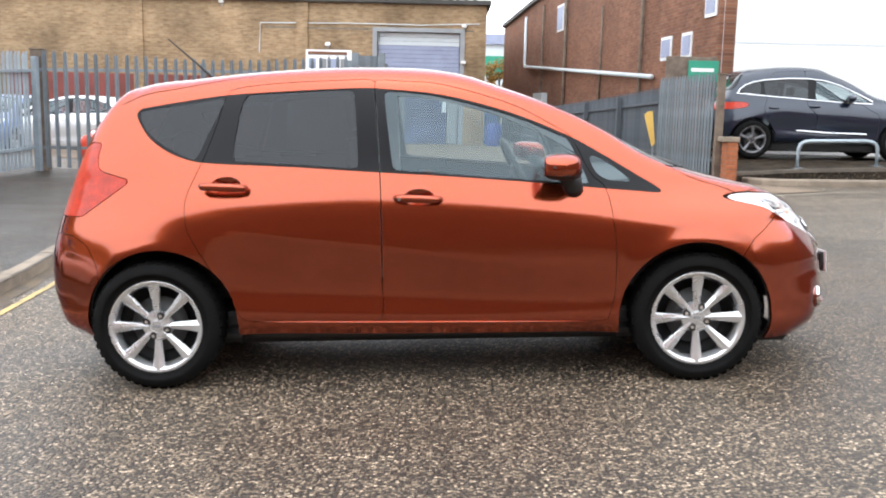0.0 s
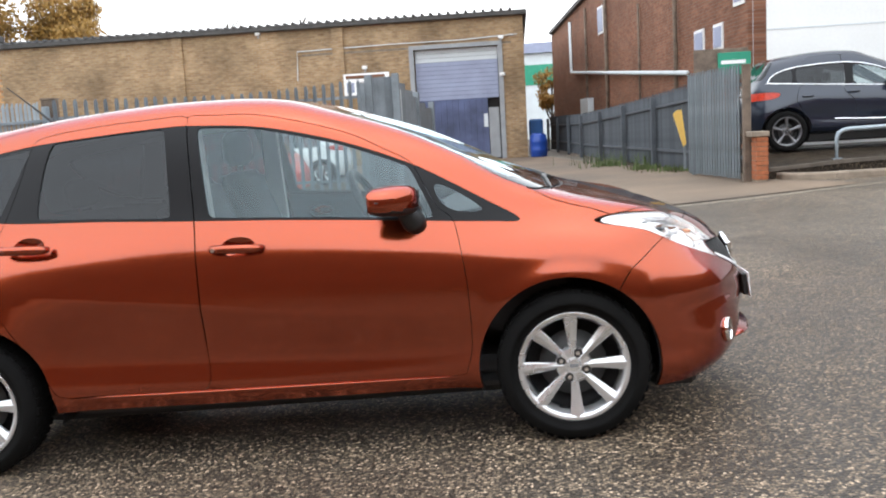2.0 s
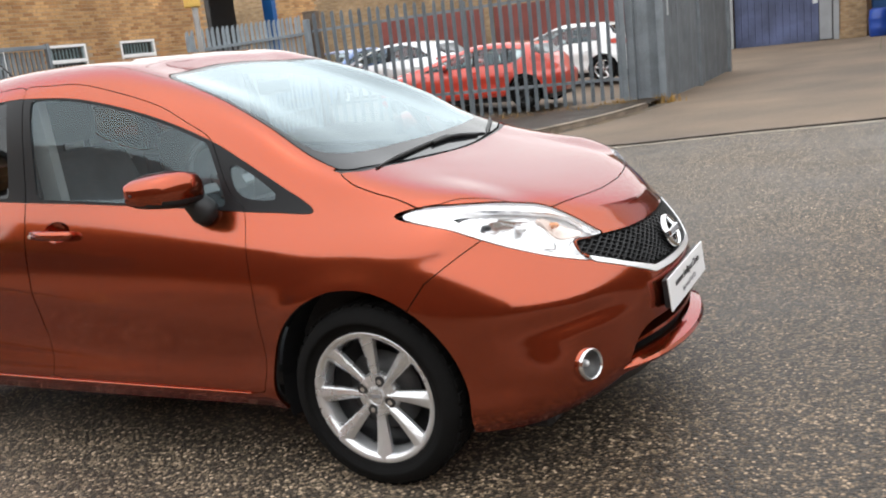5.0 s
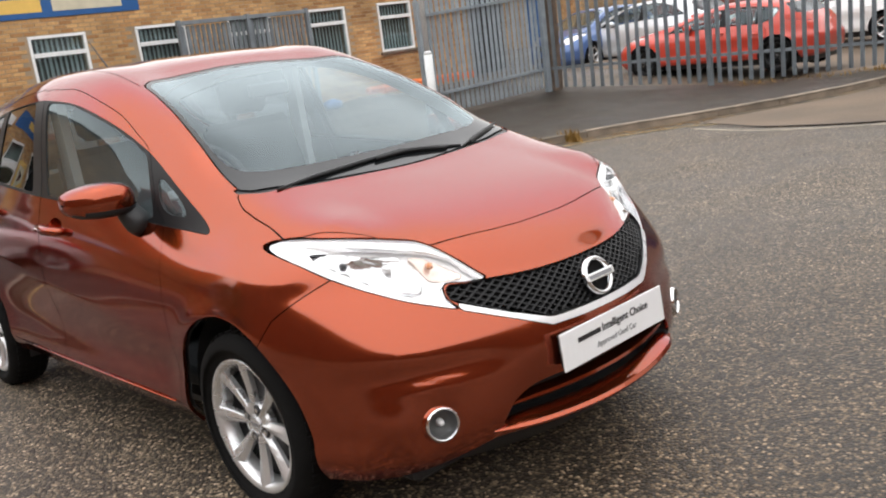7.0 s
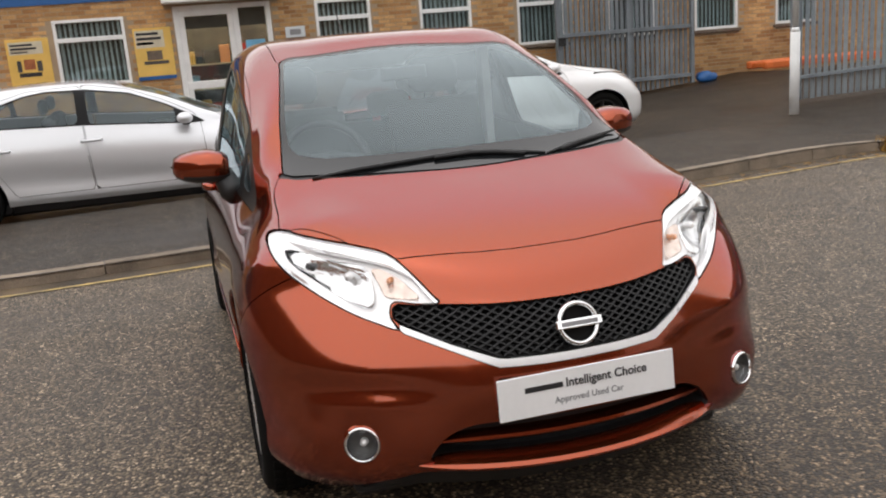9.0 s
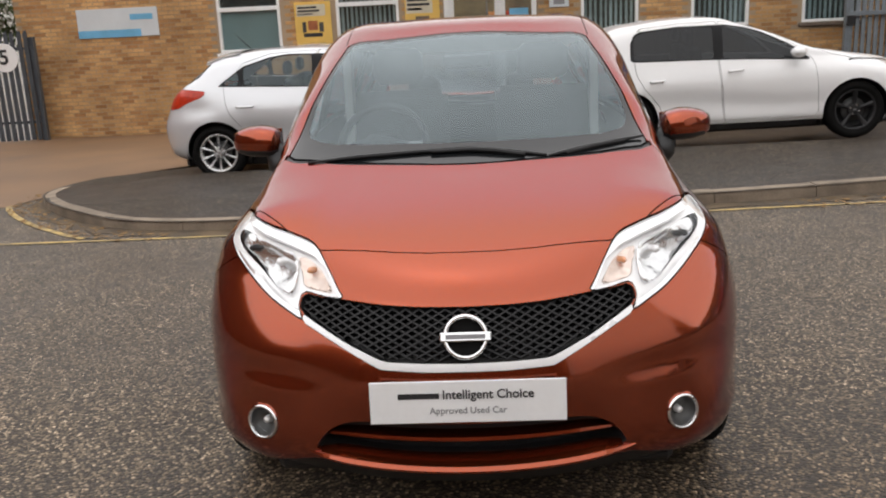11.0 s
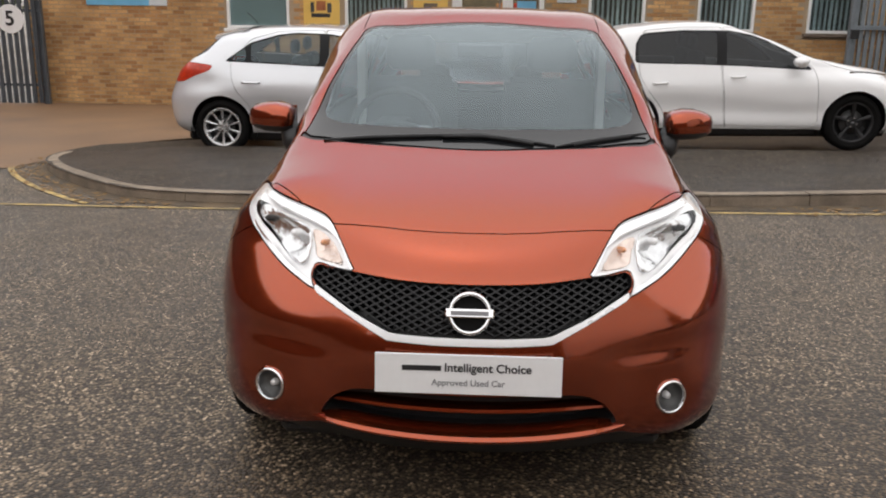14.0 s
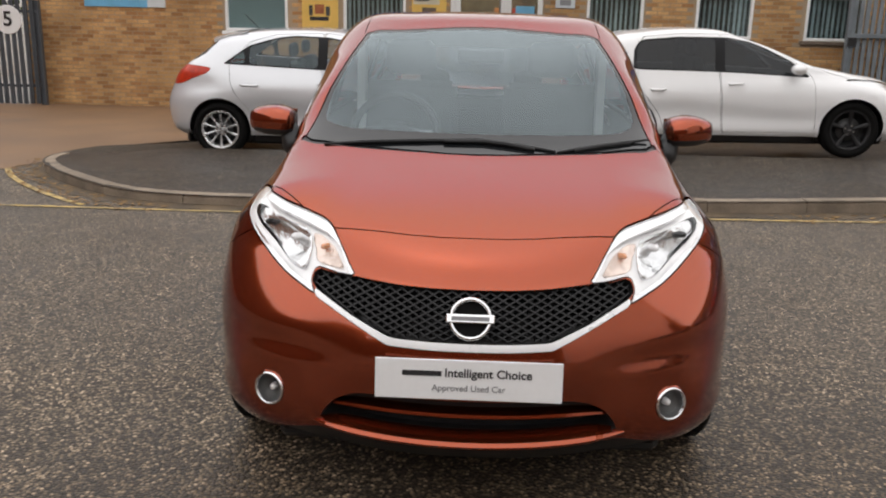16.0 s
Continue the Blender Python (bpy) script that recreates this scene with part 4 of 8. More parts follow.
def litter(name, line, count, spread, seed, label):
    """Small curled dead leaves lying in the gutter."""
    rnd = random.Random(seed)
    verts, faces = [], []
    for _ in range(count):
        i = rnd.randrange(len(line) - 1)
        d = line[i + 1] - line[i]
        nrm = np.array([d[1], -d[0]]) / np.linalg.norm(d)
        q = line[i] + d * rnd.random() + nrm * (0.01 + spread * rnd.random() ** 2)
        z = float(road_z(*q)) + 0.010
        s, a = rnd.uniform(0.014, 0.04), rnd.uniform(0, 6.28)
        c, e = math.cos(a), math.sin(a)
        b0 = len(verts)
        for u, v, h in ((-1, 0, 0.2), (0, -0.6, 0.0), (1, 0, 0.3), (0, 0.6, 0.1)):
            verts.append((q[0] + s * (u * c - v * e), q[1] + s * (u * e + v * c), z + s * h * rnd.uniform(0.3, 1.2)))
        faces.append((b0, b0 + 1, b0 + 2, b0 + 3))
    return tagged(raw(name, verts, faces, M["dead_leaf"]), label, "leaves", kind="stuff")


def gutter(name, line, wide, label):
    """A ragged low bank of silt against the kerb's foot."""
    rnd = random.Random(21)
    verts, faces = [], []
    for i, p_ in enumerate(line):
        d = line[min(i + 1, len(line) - 1)] - line[max(i - 1, 0)]
        nrm = np.array([d[1], -d[0]]) / np.linalg.norm(d)
        w_ = wide * rnd.uniform(0.55, 1.25)
        for off, h in ((-0.01, 0.022), (w_ * 0.4, 0.012), (w_, 0.003)):
            q = p_ + nrm * off
            verts.append((q[0], q[1], float(road_z(*q)) + h))
        if i:
            b0 = 3 * i
            faces += [(b0 - 3, b0, b0 + 1, b0 - 2), (b0 - 2, b0 + 1, b0 + 2, b0 - 1)]
    return tagged(raw(name, verts, faces, M["silt"], shade=True), label, kind="structure")


gutter("gutter_west", KERB, 0.15, "brown silt along the kerb's foot")
litter("leaf_litter", KERB[:70], 420, 0.35, 5, "dead brown leaves in the gutter round the bend")
litter("leaf_litter", KERB[110:190], 520, 0.40, 6, "dead brown leaves in the gutter before the fence")

# ---- office building of yellow brick ----
WX = -12.0
OPENINGS = [("w", -5.02, 1.22, 1.10, 2.25), ("w", -2.72, 1.2, 1.08, 2.25), ("d", -0.66, 1.75, 0.0, 2.36)] + [("w", 1.93 + 2.05 * k, 1.07, 1.16, 2.31) for k in range(6)] + [("o", 15.2, 2.9, 0.0, 3.75)]


def wall_with_openings(name, along, lo, hi, z0, z1, holes, place, thick, material_, label):
    """An upright wall, lo to hi along x or y, with openings (start, width, sill, head) cut through it."""
    cuts = sorted({lo, hi, *[h[0] for h in holes], *[h[0] + h[1] for h in holes]})
    bm = bmesh.new()
    for a, b in zip(cuts, cuts[1:]):
        spans, z = [], z0
        for s, w, sill, head in sorted(holes):
            if s <= a + 1e-6 and b <= s + w + 1e-6:
                if sill > z:
                    spans.append((z, sill))
                z = head
        spans.append((z, z1))
        for za, zb in spans:
            if along == "y":
                box(place - thick, a, za, place, b, zb, bm=bm)
            else:
                box(a, place, za, b, place + thick, zb, bm=bm)
    bmesh.ops.remove_doubles(bm, verts=bm.verts, dist=1e-4)
    return tagged(part(name, bm, material_, None, label), kind="structure")


office_holes = [(a, w, (-1.2 if k in "do" else s), h) for k, a, w, s, h in OPENINGS]
office_wall = wall_with_openings("wall_west", "y", -9.0, 20.1, -1.2, 4.45, office_holes, WX, 0.3, M["mortar"], "yellow stock brick office wall with stains")
tagged(part("wall_south", box(-24, -8.5, -1.2, -12.3, -8.2, 4.45), M["yellow_brick"], None, "yellow brick end wall of the office"), kind="structure")
# room surfaces: their dimness is in the dark brown colour
tagged(part("wall_inner", box(-17.2, -8.2, -1.2, -17.0, 20.1, 4.4), M["room"], None, "back wall of the rooms, dimness in its colour"), kind="structure")
tagged(part("floor_office", box(-17, -8.2, -0.9, -12.3, 15.1, -0.62), M["room"], None, "office floor, dimness in its colour"), kind="structure")
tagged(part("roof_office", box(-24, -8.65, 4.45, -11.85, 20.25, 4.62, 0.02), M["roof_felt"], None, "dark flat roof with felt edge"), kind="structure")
tagged(part("ceiling", box(-17, -8.2, 2.9, -12.3, 15.1, 3.0), M["room"], None, "office ceiling, dimness in its colour"), kind="structure")


def office_window(k, y0, w, z0, z1, bars):
    win = thing("window_%d" % k, Matrix.Translation((WX, y0, z0)), "white plastic window with vertical blinds behind the glass", "window", kind="structure")
    h, f = z1 - z0, 0.055
    split = h * 0.70
    for name, a, b, c, d in (("frame_bottom", 0, w, 0, f), ("frame_top", 0, w, h - f, h), ("frame_side", 0, f, f, h - f), ("frame_side", w - f, w, f, h - f), ("transom", f, w - f, split - 0.04, split + 0.04)):
        part(name, box(-0.10, a, c, 0.012 if name != "transom" else 0.02, b, d, 0.006), M["upvc"], win)
    for a, b in ((f, split - 0.04), (split + 0.04, h - f)):
        part("pane", box(-0.05, f, a, -0.044, w - f, b), M["pane"], win)
    part("sill", box(-0.06, -0.06, -0.07, 0.07, w + 0.06, -0.004, 0.01), M["rust_post"] if k > 2 else M["upvc"], win, "stone window sill")
    if k == 1:                                 # frosted sheet in place of blinds
        part("frosted_sheet", box(-0.075, f, f, -0.07, w - f, split - 0.04), M["frosted"], win, "pale frosted sheet")
        return win
    n = int((w - 2 * f) / bars)
    rnd = random.Random(k)
    for i in range(n):
        y = f + (i + 0.5) * (w - 2 * f) / n
        part("blind_slat", box(-0.17, y - 0.5 * bars * rnd.uniform(0.45, 0.7), f, -0.165, y + 0.5 * bars * rnd.uniform(0.3, 0.6), h - f), M["blind"], win)
    return win


k = 1
for kind, a, w, s, h in OPENINGS:
    if kind == "w":
        office_window(k, a, w, s, h, 0.089)
        k += 1

shop_door = thing("door_1", Matrix.Translation((WX, -0.66, 0)), "white framed glass shop door under a white canopy", "door", kind="structure")
DZ = -0.32
for name, a, b, c, d in (("frame_side", 0, 0.09, DZ, 2.36), ("frame_side", 1.66, 1.75, DZ, 2.36), ("frame_top", 0.09, 1.66, 2.27, 2.36), ("mullion", 1.06, 1.16, DZ, 2.27), ("door_rail", 0.09, 1.06, 0.86, 1.0),
                         ("door_rail", 0.09, 1.06, 2.17, 2.27), ("door_rail", 0.09, 1.06, DZ, -0.12), ("side_rail", 1.16, 1.66, 0.86, 0.96), ("door_stile", 0.09, 0.19, DZ, 2.2), ("door_stile", 0.96, 1.06, DZ, 2.2)):
    part(name, box(-0.12, a, c, 0.03 if "stile" not in name else 0.022, b, d, 0.008), M["upvc"], shop_door)
part("pane", box(-0.05, 0.19, -0.12, -0.044, 0.96, 2.17), M["pane"], shop_door)
part("pane", box(-0.05, 1.16, DZ, -0.044, 1.66, 2.27), M["pane"], shop_door)
part("handle", rod((0.07, 0.99, 1.0), (0.07, 0.99, 1.35), 0.013), M["chrome"], shop_door, "chrome pull handle")
part("sticker", box(-0.043, 1.24, 1.42, -0.040, 1.6, 1.68), M["cyan_sign"], shop_door, "blue sticker on the glass")
part("canopy", box(0.0, -0.18, 2.40, 0.45, 1.95, 2.72, 0.02), M["upvc"], shop_door, "white boxed canopy")
# shelves with goods inside the shop
shop = thing("shop_shelf", Matrix.Translation((-14.2, 0.2, -0.6)), "shop shelf filled with boxed goods, its upright coloured dim", "shelf")
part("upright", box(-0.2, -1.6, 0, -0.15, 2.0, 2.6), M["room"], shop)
rnd = random.Random(11)
for z in (0.35, 0.85, 1.35, 1.85):
    part("shelf_board", box(-0.2, -1.6, z, 0.3, 2.0, z + 0.03), M["cream"], shop)
    y = -1.55
    while y < 1.85:
        w = rnd.uniform(0.1, 0.3)
        part("goods_box", box(-0.1, y, z + 0.03, 0.25, y + w, z + rnd.uniform(0.16, 0.4), 0.01), rnd.choice([M["red_lens"], M["yellow_card"], M["cyan_sign"], M["ink"], M["amber"], M["room"]]), shop)
        y += w + 0.03
for i in range(5):
    lampd = bpy.data.lights.new("shop_ceiling_light", "AREA")
    lampd.energy, lampd.size, lampd.color = 14, 0.5, (1.0, 0.82, 0.55)
    lo = new("shop_ceiling_light", lampd)
    lo.matrix_world = look((-13.6, -1.2 + 0.75 * i, 2.85), (-13.6, -1.2 + 0.75 * i, 0))


def board(name, y0, z0, y1, z1, material_, label, category, frame_material=None, bars=()):
    b = thing(name, Matrix.Translation((WX, y0, z0)), label, category)
    w, h = y1 - y0, z1 - z0
    part("board", box(0.004, 0, 0, 0.03, w, h, 0.004), material_, b)
    for i, (a, c, d, e, m, nm) in enumerate(bars):
        part(nm, box(0.031, a * w, c * h, 0.034 + 0.001 * (i % 3), d * w, e * h), m, b)
    return b


poster_bars = [(0.06, 0.70, 0.85, 0.94, M["cream"], "heading_panel"), (0.1, 0.86, 0.62, 0.9, M["ink"], "text_bar"), (0.1, 0.79, 0.7, 0.83, M["ink"], "text_bar"), (0.1, 0.73, 0.5, 0.76, M["grey_ink"], "text_bar"),
               (0.22, 0.26, 0.74, 0.34, M["ink"], "picture_bar"), (0.2, 0.36, 0.3, 0.58, M["roof_felt"], "picture_bar"), (0.36, 0.40, 0.62, 0.6, M["orange_brick"], "picture_block"), (0.66, 0.36, 0.78, 0.56, M["roof_felt"], "picture_bar"),
               (0.0, 0.0, 1.0, 0.06, M["blue_sign"], "footer_band")]
board("wall_poster", -3.52, 1.1, -2.82, 1.98, M["yellow_card"], "yellow shop poster with a small machine picture on brick", "poster", bars=poster_bars)
board("wall_poster", -1.40, 1.1, -0.74, 2.02, M["yellow_card"], "yellow shop poster with tool pictures and blue foot beside the door", "poster",
      bars=[(0.04, 0.62, 0.8, 0.95, M["cream"], "heading_panel"), (0.08, 0.86, 0.66, 0.91, M["ink"], "text_bar"), (0.08, 0.77, 0.72, 0.82, M["ink"], "text_bar"), (0.08, 0.68, 0.5, 0.73, M["grey_ink"], "text_bar"),
            (0.2, 0.3, 0.85, 0.36, M["roof_felt"], "picture_bar"), (0.3, 0.38, 0.7, 0.56, M["rust_post"], "picture_block"), (0.0, 0.0, 1.0, 0.07, M["blue_sign"], "footer_band")])
board("shop_name_board", -4.2, 2.52, -1.1, 3.3, M["blue_sign"], "blue shop name board with yellow bars", "sign", bars=[(0.05, 0.3, 0.5, 0.7, M["yellow_card"], "name_bar")])
board("shop_name_board", 1.3, 2.62, 6.2, 3.3, M["blue_sign"], "long blue name board with yellow bars over the windows", "sign",
      bars=[(0.06, 0.15, 0.30, 0.5, M["yellow_card"], "name_bar"), (0.34, 0.15, 0.62, 0.5, M["yellow_card"], "name_bar"), (0.66, 0.15, 0.93, 0.5, M["cream"], "name_bar")])
board("wall_notice", 1.33, 1.66, 1.70, 1.86, M["pale_sign"], "small white notice with dark bars by the door", "sign", bars=[(0.22, 0.25, 0.78, 0.75, M["grey_ink"], "text_bar")])
letter_box = thing("letter_box", Matrix.Translation((WX, 1.28, 1.12)), "small cream letter box on the brick wall", "letter box")
part("body", box(0.003, 0, 0, 0.12, 0.26, 0.29, 0.01), M["cream"], letter_box)
part("flap", box(0.121, 0.04, 0.19, 0.128, 0.22, 0.23), M["grey_ink"], letter_box, "grey posting flap")
board("wall_sign", -7.77, 1.5, -6.18, 2.04, M["pale_sign"], "pale wall sign with a light blue foot band", "sign",
      bars=[(0.0, 0.0, 0.78, 0.26, M["cyan_sign"], "foot_band"), (0.66, 0.58, 0.94, 0.78, M["cyan_sign"], "logo_bar")])

# doorway beyond the office windows: blue frame, dark inside made by a black sheet
dock = thing("door_2", Matrix.Translation((WX, 15.2, 0)), "open loading doorway with a blue painted frame", "door", kind="structure")
part("frame_side", box(-0.3, 2.72, -0.3, 0.03, 2.9, 3.7), M["blue_sign"], dock)
part("frame_side", box(-0.3, 0.0, -0.3, 0.02, 0.14, 3.7), M["roof_felt"], dock)
part("lintel", box(-0.3, 0.0, 3.7, 0.03, 2.9, 3.86), M["steel_grey"], dock)
part("leaf", box(-1.5, 0.05, -0.3, -1.42, 2.85, 3.7), M["dark"], dock, "black sheet for the dark inside of the doorway")

# ---- garage building behind the yard ----
GY = 27.0
wall_with_openings("wall_north", "x", -24, 2.72, -0.6, 5.05, [(-1.08, 2.9, -0.6, 4.1)], GY, 0.35, M["yellow_brick"], "yellow brown brick workshop wall")
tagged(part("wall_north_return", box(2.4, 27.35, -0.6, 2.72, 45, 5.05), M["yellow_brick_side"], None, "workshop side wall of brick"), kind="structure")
tagged(part("roof_workshop", box(-24, 26.82, 5.05, 2.86, 45, 5.22, 0.02), M["roof_felt"], None, "dark corrugated roof edge"), kind="structure")
bm = bmesh.new()
for i in range(88):
    x = -23.8 + 0.3 * i
    rod((x, 26.78, 5.25), (x, 30, 5.32), 0.055, 6, bm)
tagged(part("roof_corrugation", bm, M["roof_felt"], None, "ribs of the corrugated roof"), kind="structure")
for x, w in ((-9.6, 0.35), (-3.9, 0.4)):
    tagged(part("wall_pier", box(x, 26.9, -0.5, x + w, 26.998, 5.04), M["yellow_brick"], None, "shallow brick pier"), kind="structure")
tagged(part("trim", box(-5.0, 26.985, 4.14, 2.3, 26.999, 4.2), M["kerb"], None, "thin pale conduit band on the wall"), kind="structure")

tagged(part("wall_plinth", box(-14.0, 26.975, 0.0, -4.0, 26.998, 2.45), M["red_plinth"], None, "faded red painted foot of the workshop wall"), kind="structure")

shutter = thing("door_3", Matrix.Translation((-1.08, GY, 0.2)), "tall blue workshop door with pale shutter above", "door", kind="structure")
part("frame_side", box(-0.16, -0.05, 0.0, 0.0, 0.1, 3.9), M["steel_grey"], shutter)
part("frame_side", box(2.9, -0.05, 0.0, 3.06, 0.1, 3.9), M["steel_grey"], shutter)
part("lintel", box(-0.16, -0.06, 3.9, 3.06, 0.1, 4.04), M["steel_grey"], shutter)
for i in range(12):
    part("shutter_slat", box(0.02, 0.16, 2.15 + 0.145 * i, 2.88, 0.2, 2.15 + 0.145 * i + 0.138, 0.006), M["shutter"] if i < 9 else M["pale_sign"], shutter)
for i in range(12):
    part("door_board", box(0.02 + 0.205 * i, 0.12 + 0.008 * (i % 2), 0.02, 0.02 + 0.205 * i + 0.2, 0.17, 2.14, 0.004), M["blue_door"], shutter)
part("wicket", box(2.5, 0.10, 0.06, 2.86, 0.13, 1.8, 0.01), M["steel_grey"], shutter, "scuffed grey side panel")
part("panel_white", box(2.32, 0.085, 1.15, 2.46, 0.095, 1.6), M["pale_sign"], shutter, "white notice on the door")
# a black sheet stands in for the unlit inside behind the door
tagged(part("dark_inside_sheet", box(-1.3, 27.6, 0, 2.3, 27.65, 4.2), M["dark"], None, "black sheet for the dark inside of the workshop"), kind="structure")
for nm, x, z in (("wall_lamp", -2.8, 3.62), ("wall_lamp", 1.95, 4.35), ("wall_lamp", 1.95, 3.1), ("wall_lamp", -6.5, 5.0)):
    w = thing(nm, Matrix.Translation((x, GY, z)), "small white bulkhead lamp on the brick wall", "lamp", group="bulkhead lamps")
    part("body", box(-0.09, -0.12, -0.06, 0.09, -0.002, 0.06, 0.02), M["upvc"], w)
    part("bracket", box(-0.03, -0.03, -0.16, 0.03, -0.003, -0.06), M["steel_grey"], w)
ws = thing("workshop_sign", Matrix.Translation((-3.56, 26.86, 2.68)), "white sign board with dark red name bar and panels", "sign")
part("board", box(0, 0, 0, 1.6, 0.03, 0.74, 0.005), M["plate"], ws)
part("name_bar", box(0.08, -0.004, 0.56, 1.45, -0.001, 0.68), M["red_brick"], ws)
for i in range(4):
    part("panel_bar", box(0.1 + 0.37 * i, -0.004, 0.1, 0.36 + 0.37 * i, -0.001, 0.44), M["grey_ink"] if i % 2 else M["shutter"], ws)
part("bracket", box(0.1, 0.031, 0.1, 1.5, 0.138, 0.16), M["steel_grey"], ws)
cable = thing("wall_cable", Matrix.Translation((0, 0, 0)), "thin pale cable along the workshop wall", "cable")
part("run", tube([(-5.2, 26.97, 3.3), (-5.15, 26.97, 4.3), (-2, 26.96, 4.35), (0.5, 26.96, 4.34), (2.5, 26.96, 4.42)], 0.018, 6), M["pale_sign"], cable)

# ---- red brick building and white clad unit ----
def slanted_wall():
    """The brown-red side wall from the yard's mouth to its far end, a gable at the end."""
    a, b = Vector((6.85, 14.0, 0)), Vector((4.55, 38.0, 0))
    return a, b


ra, rb_ = slanted_wall()
rdir = (rb_ - ra).normalized()
red = thing("brick_building", Matrix(), "brown-red brick building with pipes along its side", "building")
place_red = Matrix.Translation(ra) @ Matrix.Rotation(math.atan2(rdir.y, rdir.x) - math.pi / 2, 4, "Z")
L = (rb_ - ra).length
bm = prism([(-0.35, -0.5), (27.0, -0.5), (27.0, 5.6), (18, 5.95), (0, 6.6), (-0.35, 6.6)], "x", 0.0, 0.35)
w = part("wall", bm, M["red_brick"], red)
w.matrix_local = place_red
bm = prism([(27.0, 5.6), (18, 5.95), (0, 6.6), (-0.35, 6.6), (-0.35, 6.8), (18, 6.1), (27.2, 5.75)], "x", -0.15, 6.0)
part("roof", bm, M["roof_felt"], red).matrix_local = place_red
w = part("wall_end", box(0.0, 26.98, -0.5, 8, 27.3, 5.6), M["red_brick_front"], red)
w.matrix_local = place_red
for y, z0, z1, ww in ((1.1, 2.68, 3.24, 0.62), (2.4, 2.7, 3.25, 0.72), (-0.2, 3.45, 4.6, 0.62), (13.9, 4.36, 5.3, 1.0), (7.5, 5.2, 6.2, 0.7)):
    win = part("window", box(-0.03, y, z0, 0.05, y + ww, z1), M["upvc"], red, "narrow white window")
    win.matrix_local = place_red
    g = part("pane", box(-0.045, y + 0.07, z0 + 0.07, -0.032, y + ww - 0.07, z1 - 0.07), M["shutter"], win)
for pts, r in (([(-0.1, 4.45, 0.2), (-0.1, 4.45, 7.0)], 0.055), ([(-0.09, 13.2, 0.4), (-0.09, 13.2, 6.2)], 0.06), ([(-0.12, 3.4, 2.34), (-0.12, 20.7, 3.40), (-0.1, 20.8, 5.5)], 0.06), ([(-0.08, 8.4, 1.5), (-0.08, 8.4, 4.6)], 0.035), ([(-0.08, 17.2, 1.2), (-0.08, 17.2, 5.6)], 0.045)):
    p = part("drain_pipe", tube(pts, r, 8), M["pale_sign"] if pts[0][0] == -0.12 else M["rust_post"], red, "wall pipe", True)
    p.matrix_local = place_red
part("vent_box", box(-0.25, 16.2, 1.5, -0.02, 17.9, 2.2, 0.01), M["pale_sign"], red, "pale cabinet on the wall").matrix_local = place_red
white = thing("clad_unit", Matrix(), "large white clad industrial unit", "building")
part("wall", box(6.98, 13.7, -0.3, 24, 14.0, 9.5), M["white_render"], white)
for z in (2.9, 5.2):
    part("cladding_joint", box(7.0, 13.692, z, 24, 13.699, z + 0.02), M["pale_sign"], white)
part("corner_trim", box(6.9, 13.66, -0.3, 6.979, 14.05, 9.5), M["pale_sign"], white)
part("roof", box(6.9, 13.6, 9.5, 24, 30, 9.7), M["pale_sign"], white)
sgn = thing("green_sign_board", Matrix.Translation((6.3, 13.62, 2.1)), "green sign board with white bars on a brown wall", "sign")
part("board", box(0, 0, 0, 0.62, 0.04, 0.42, 0.005), M["green_sign"], sgn)
part("text_bar", box(0.06, -0.004, 0.2, 0.52, -0.001, 0.27), M["plate"], sgn)
part("back_board", box(-0.45, 0.041, -0.1, 0.66, 0.075, 0.5, 0.005), M["rust_post"], sgn, "brown backing board")
# far green-roofed building and a hedge tree in the gap
farb = thing("far_building", Matrix.Translation((1.5, 60, 0)), "pale far building with a green roof band", "building")
part("wall", box(-4, 0, -1, 6, 6, 6.2), M["pale_sign"], farb)
part("window_band", box(-3.9, -0.06, 4.0, 5.9, -0.002, 5.4), M["green_sign"], farb, "green glazed band")
part("roof", box(-4.2, -0.3, 6.2, 6.2, 6.2, 6.9), M["shutter"], farb)
# plain unseen walls, added to close the street and darken the car's reflections
tagged(part("wall_street_south", box(-23, -17.3, -1.5, 20.3, -17.0, 8.5), M["red_brick_front"], None, "plain brick wall added out of view across the street"), kind="structure")
tagged(part("wall_street_east", box(20.0, -17.0, -1.5, 20.3, 13, 6.6), M["red_brick"], None, "plain brick wall added out of view at the head of the street"), kind="structure")


# ---- fences and gates ----
def pale_mesh(h, w=0.068):
    """One pressed steel pale: a shallow W in section with a pointed, notched head."""
    bm = bmesh.new()
    xs = [(-w / 2, 0.0), (-w * 0.22, 0.018), (0.0, 0.004), (w * 0.22, 0.018), (w / 2, 0.0)]
    tops = [h - 0.10, h - 0.02, h - 0.05, h - 0.02, h - 0.10]
    for off, rev in ((0.0, False), (0.004, True)):
        low = [bm.verts.new((x, y + off, 0)) for x, y in xs]
        top = [bm.verts.new((x, y + off, t)) for (x, y), t in zip(xs, tops)]
        for i in range(4):
            f = (low[i], low[i + 1], top[i + 1], top[i])
            bm.faces.new(reversed(f) if rev else f)
    me = bpy.data.meshes.new("pale")
    bm.to_mesh(me)
    bm.free()
    return me


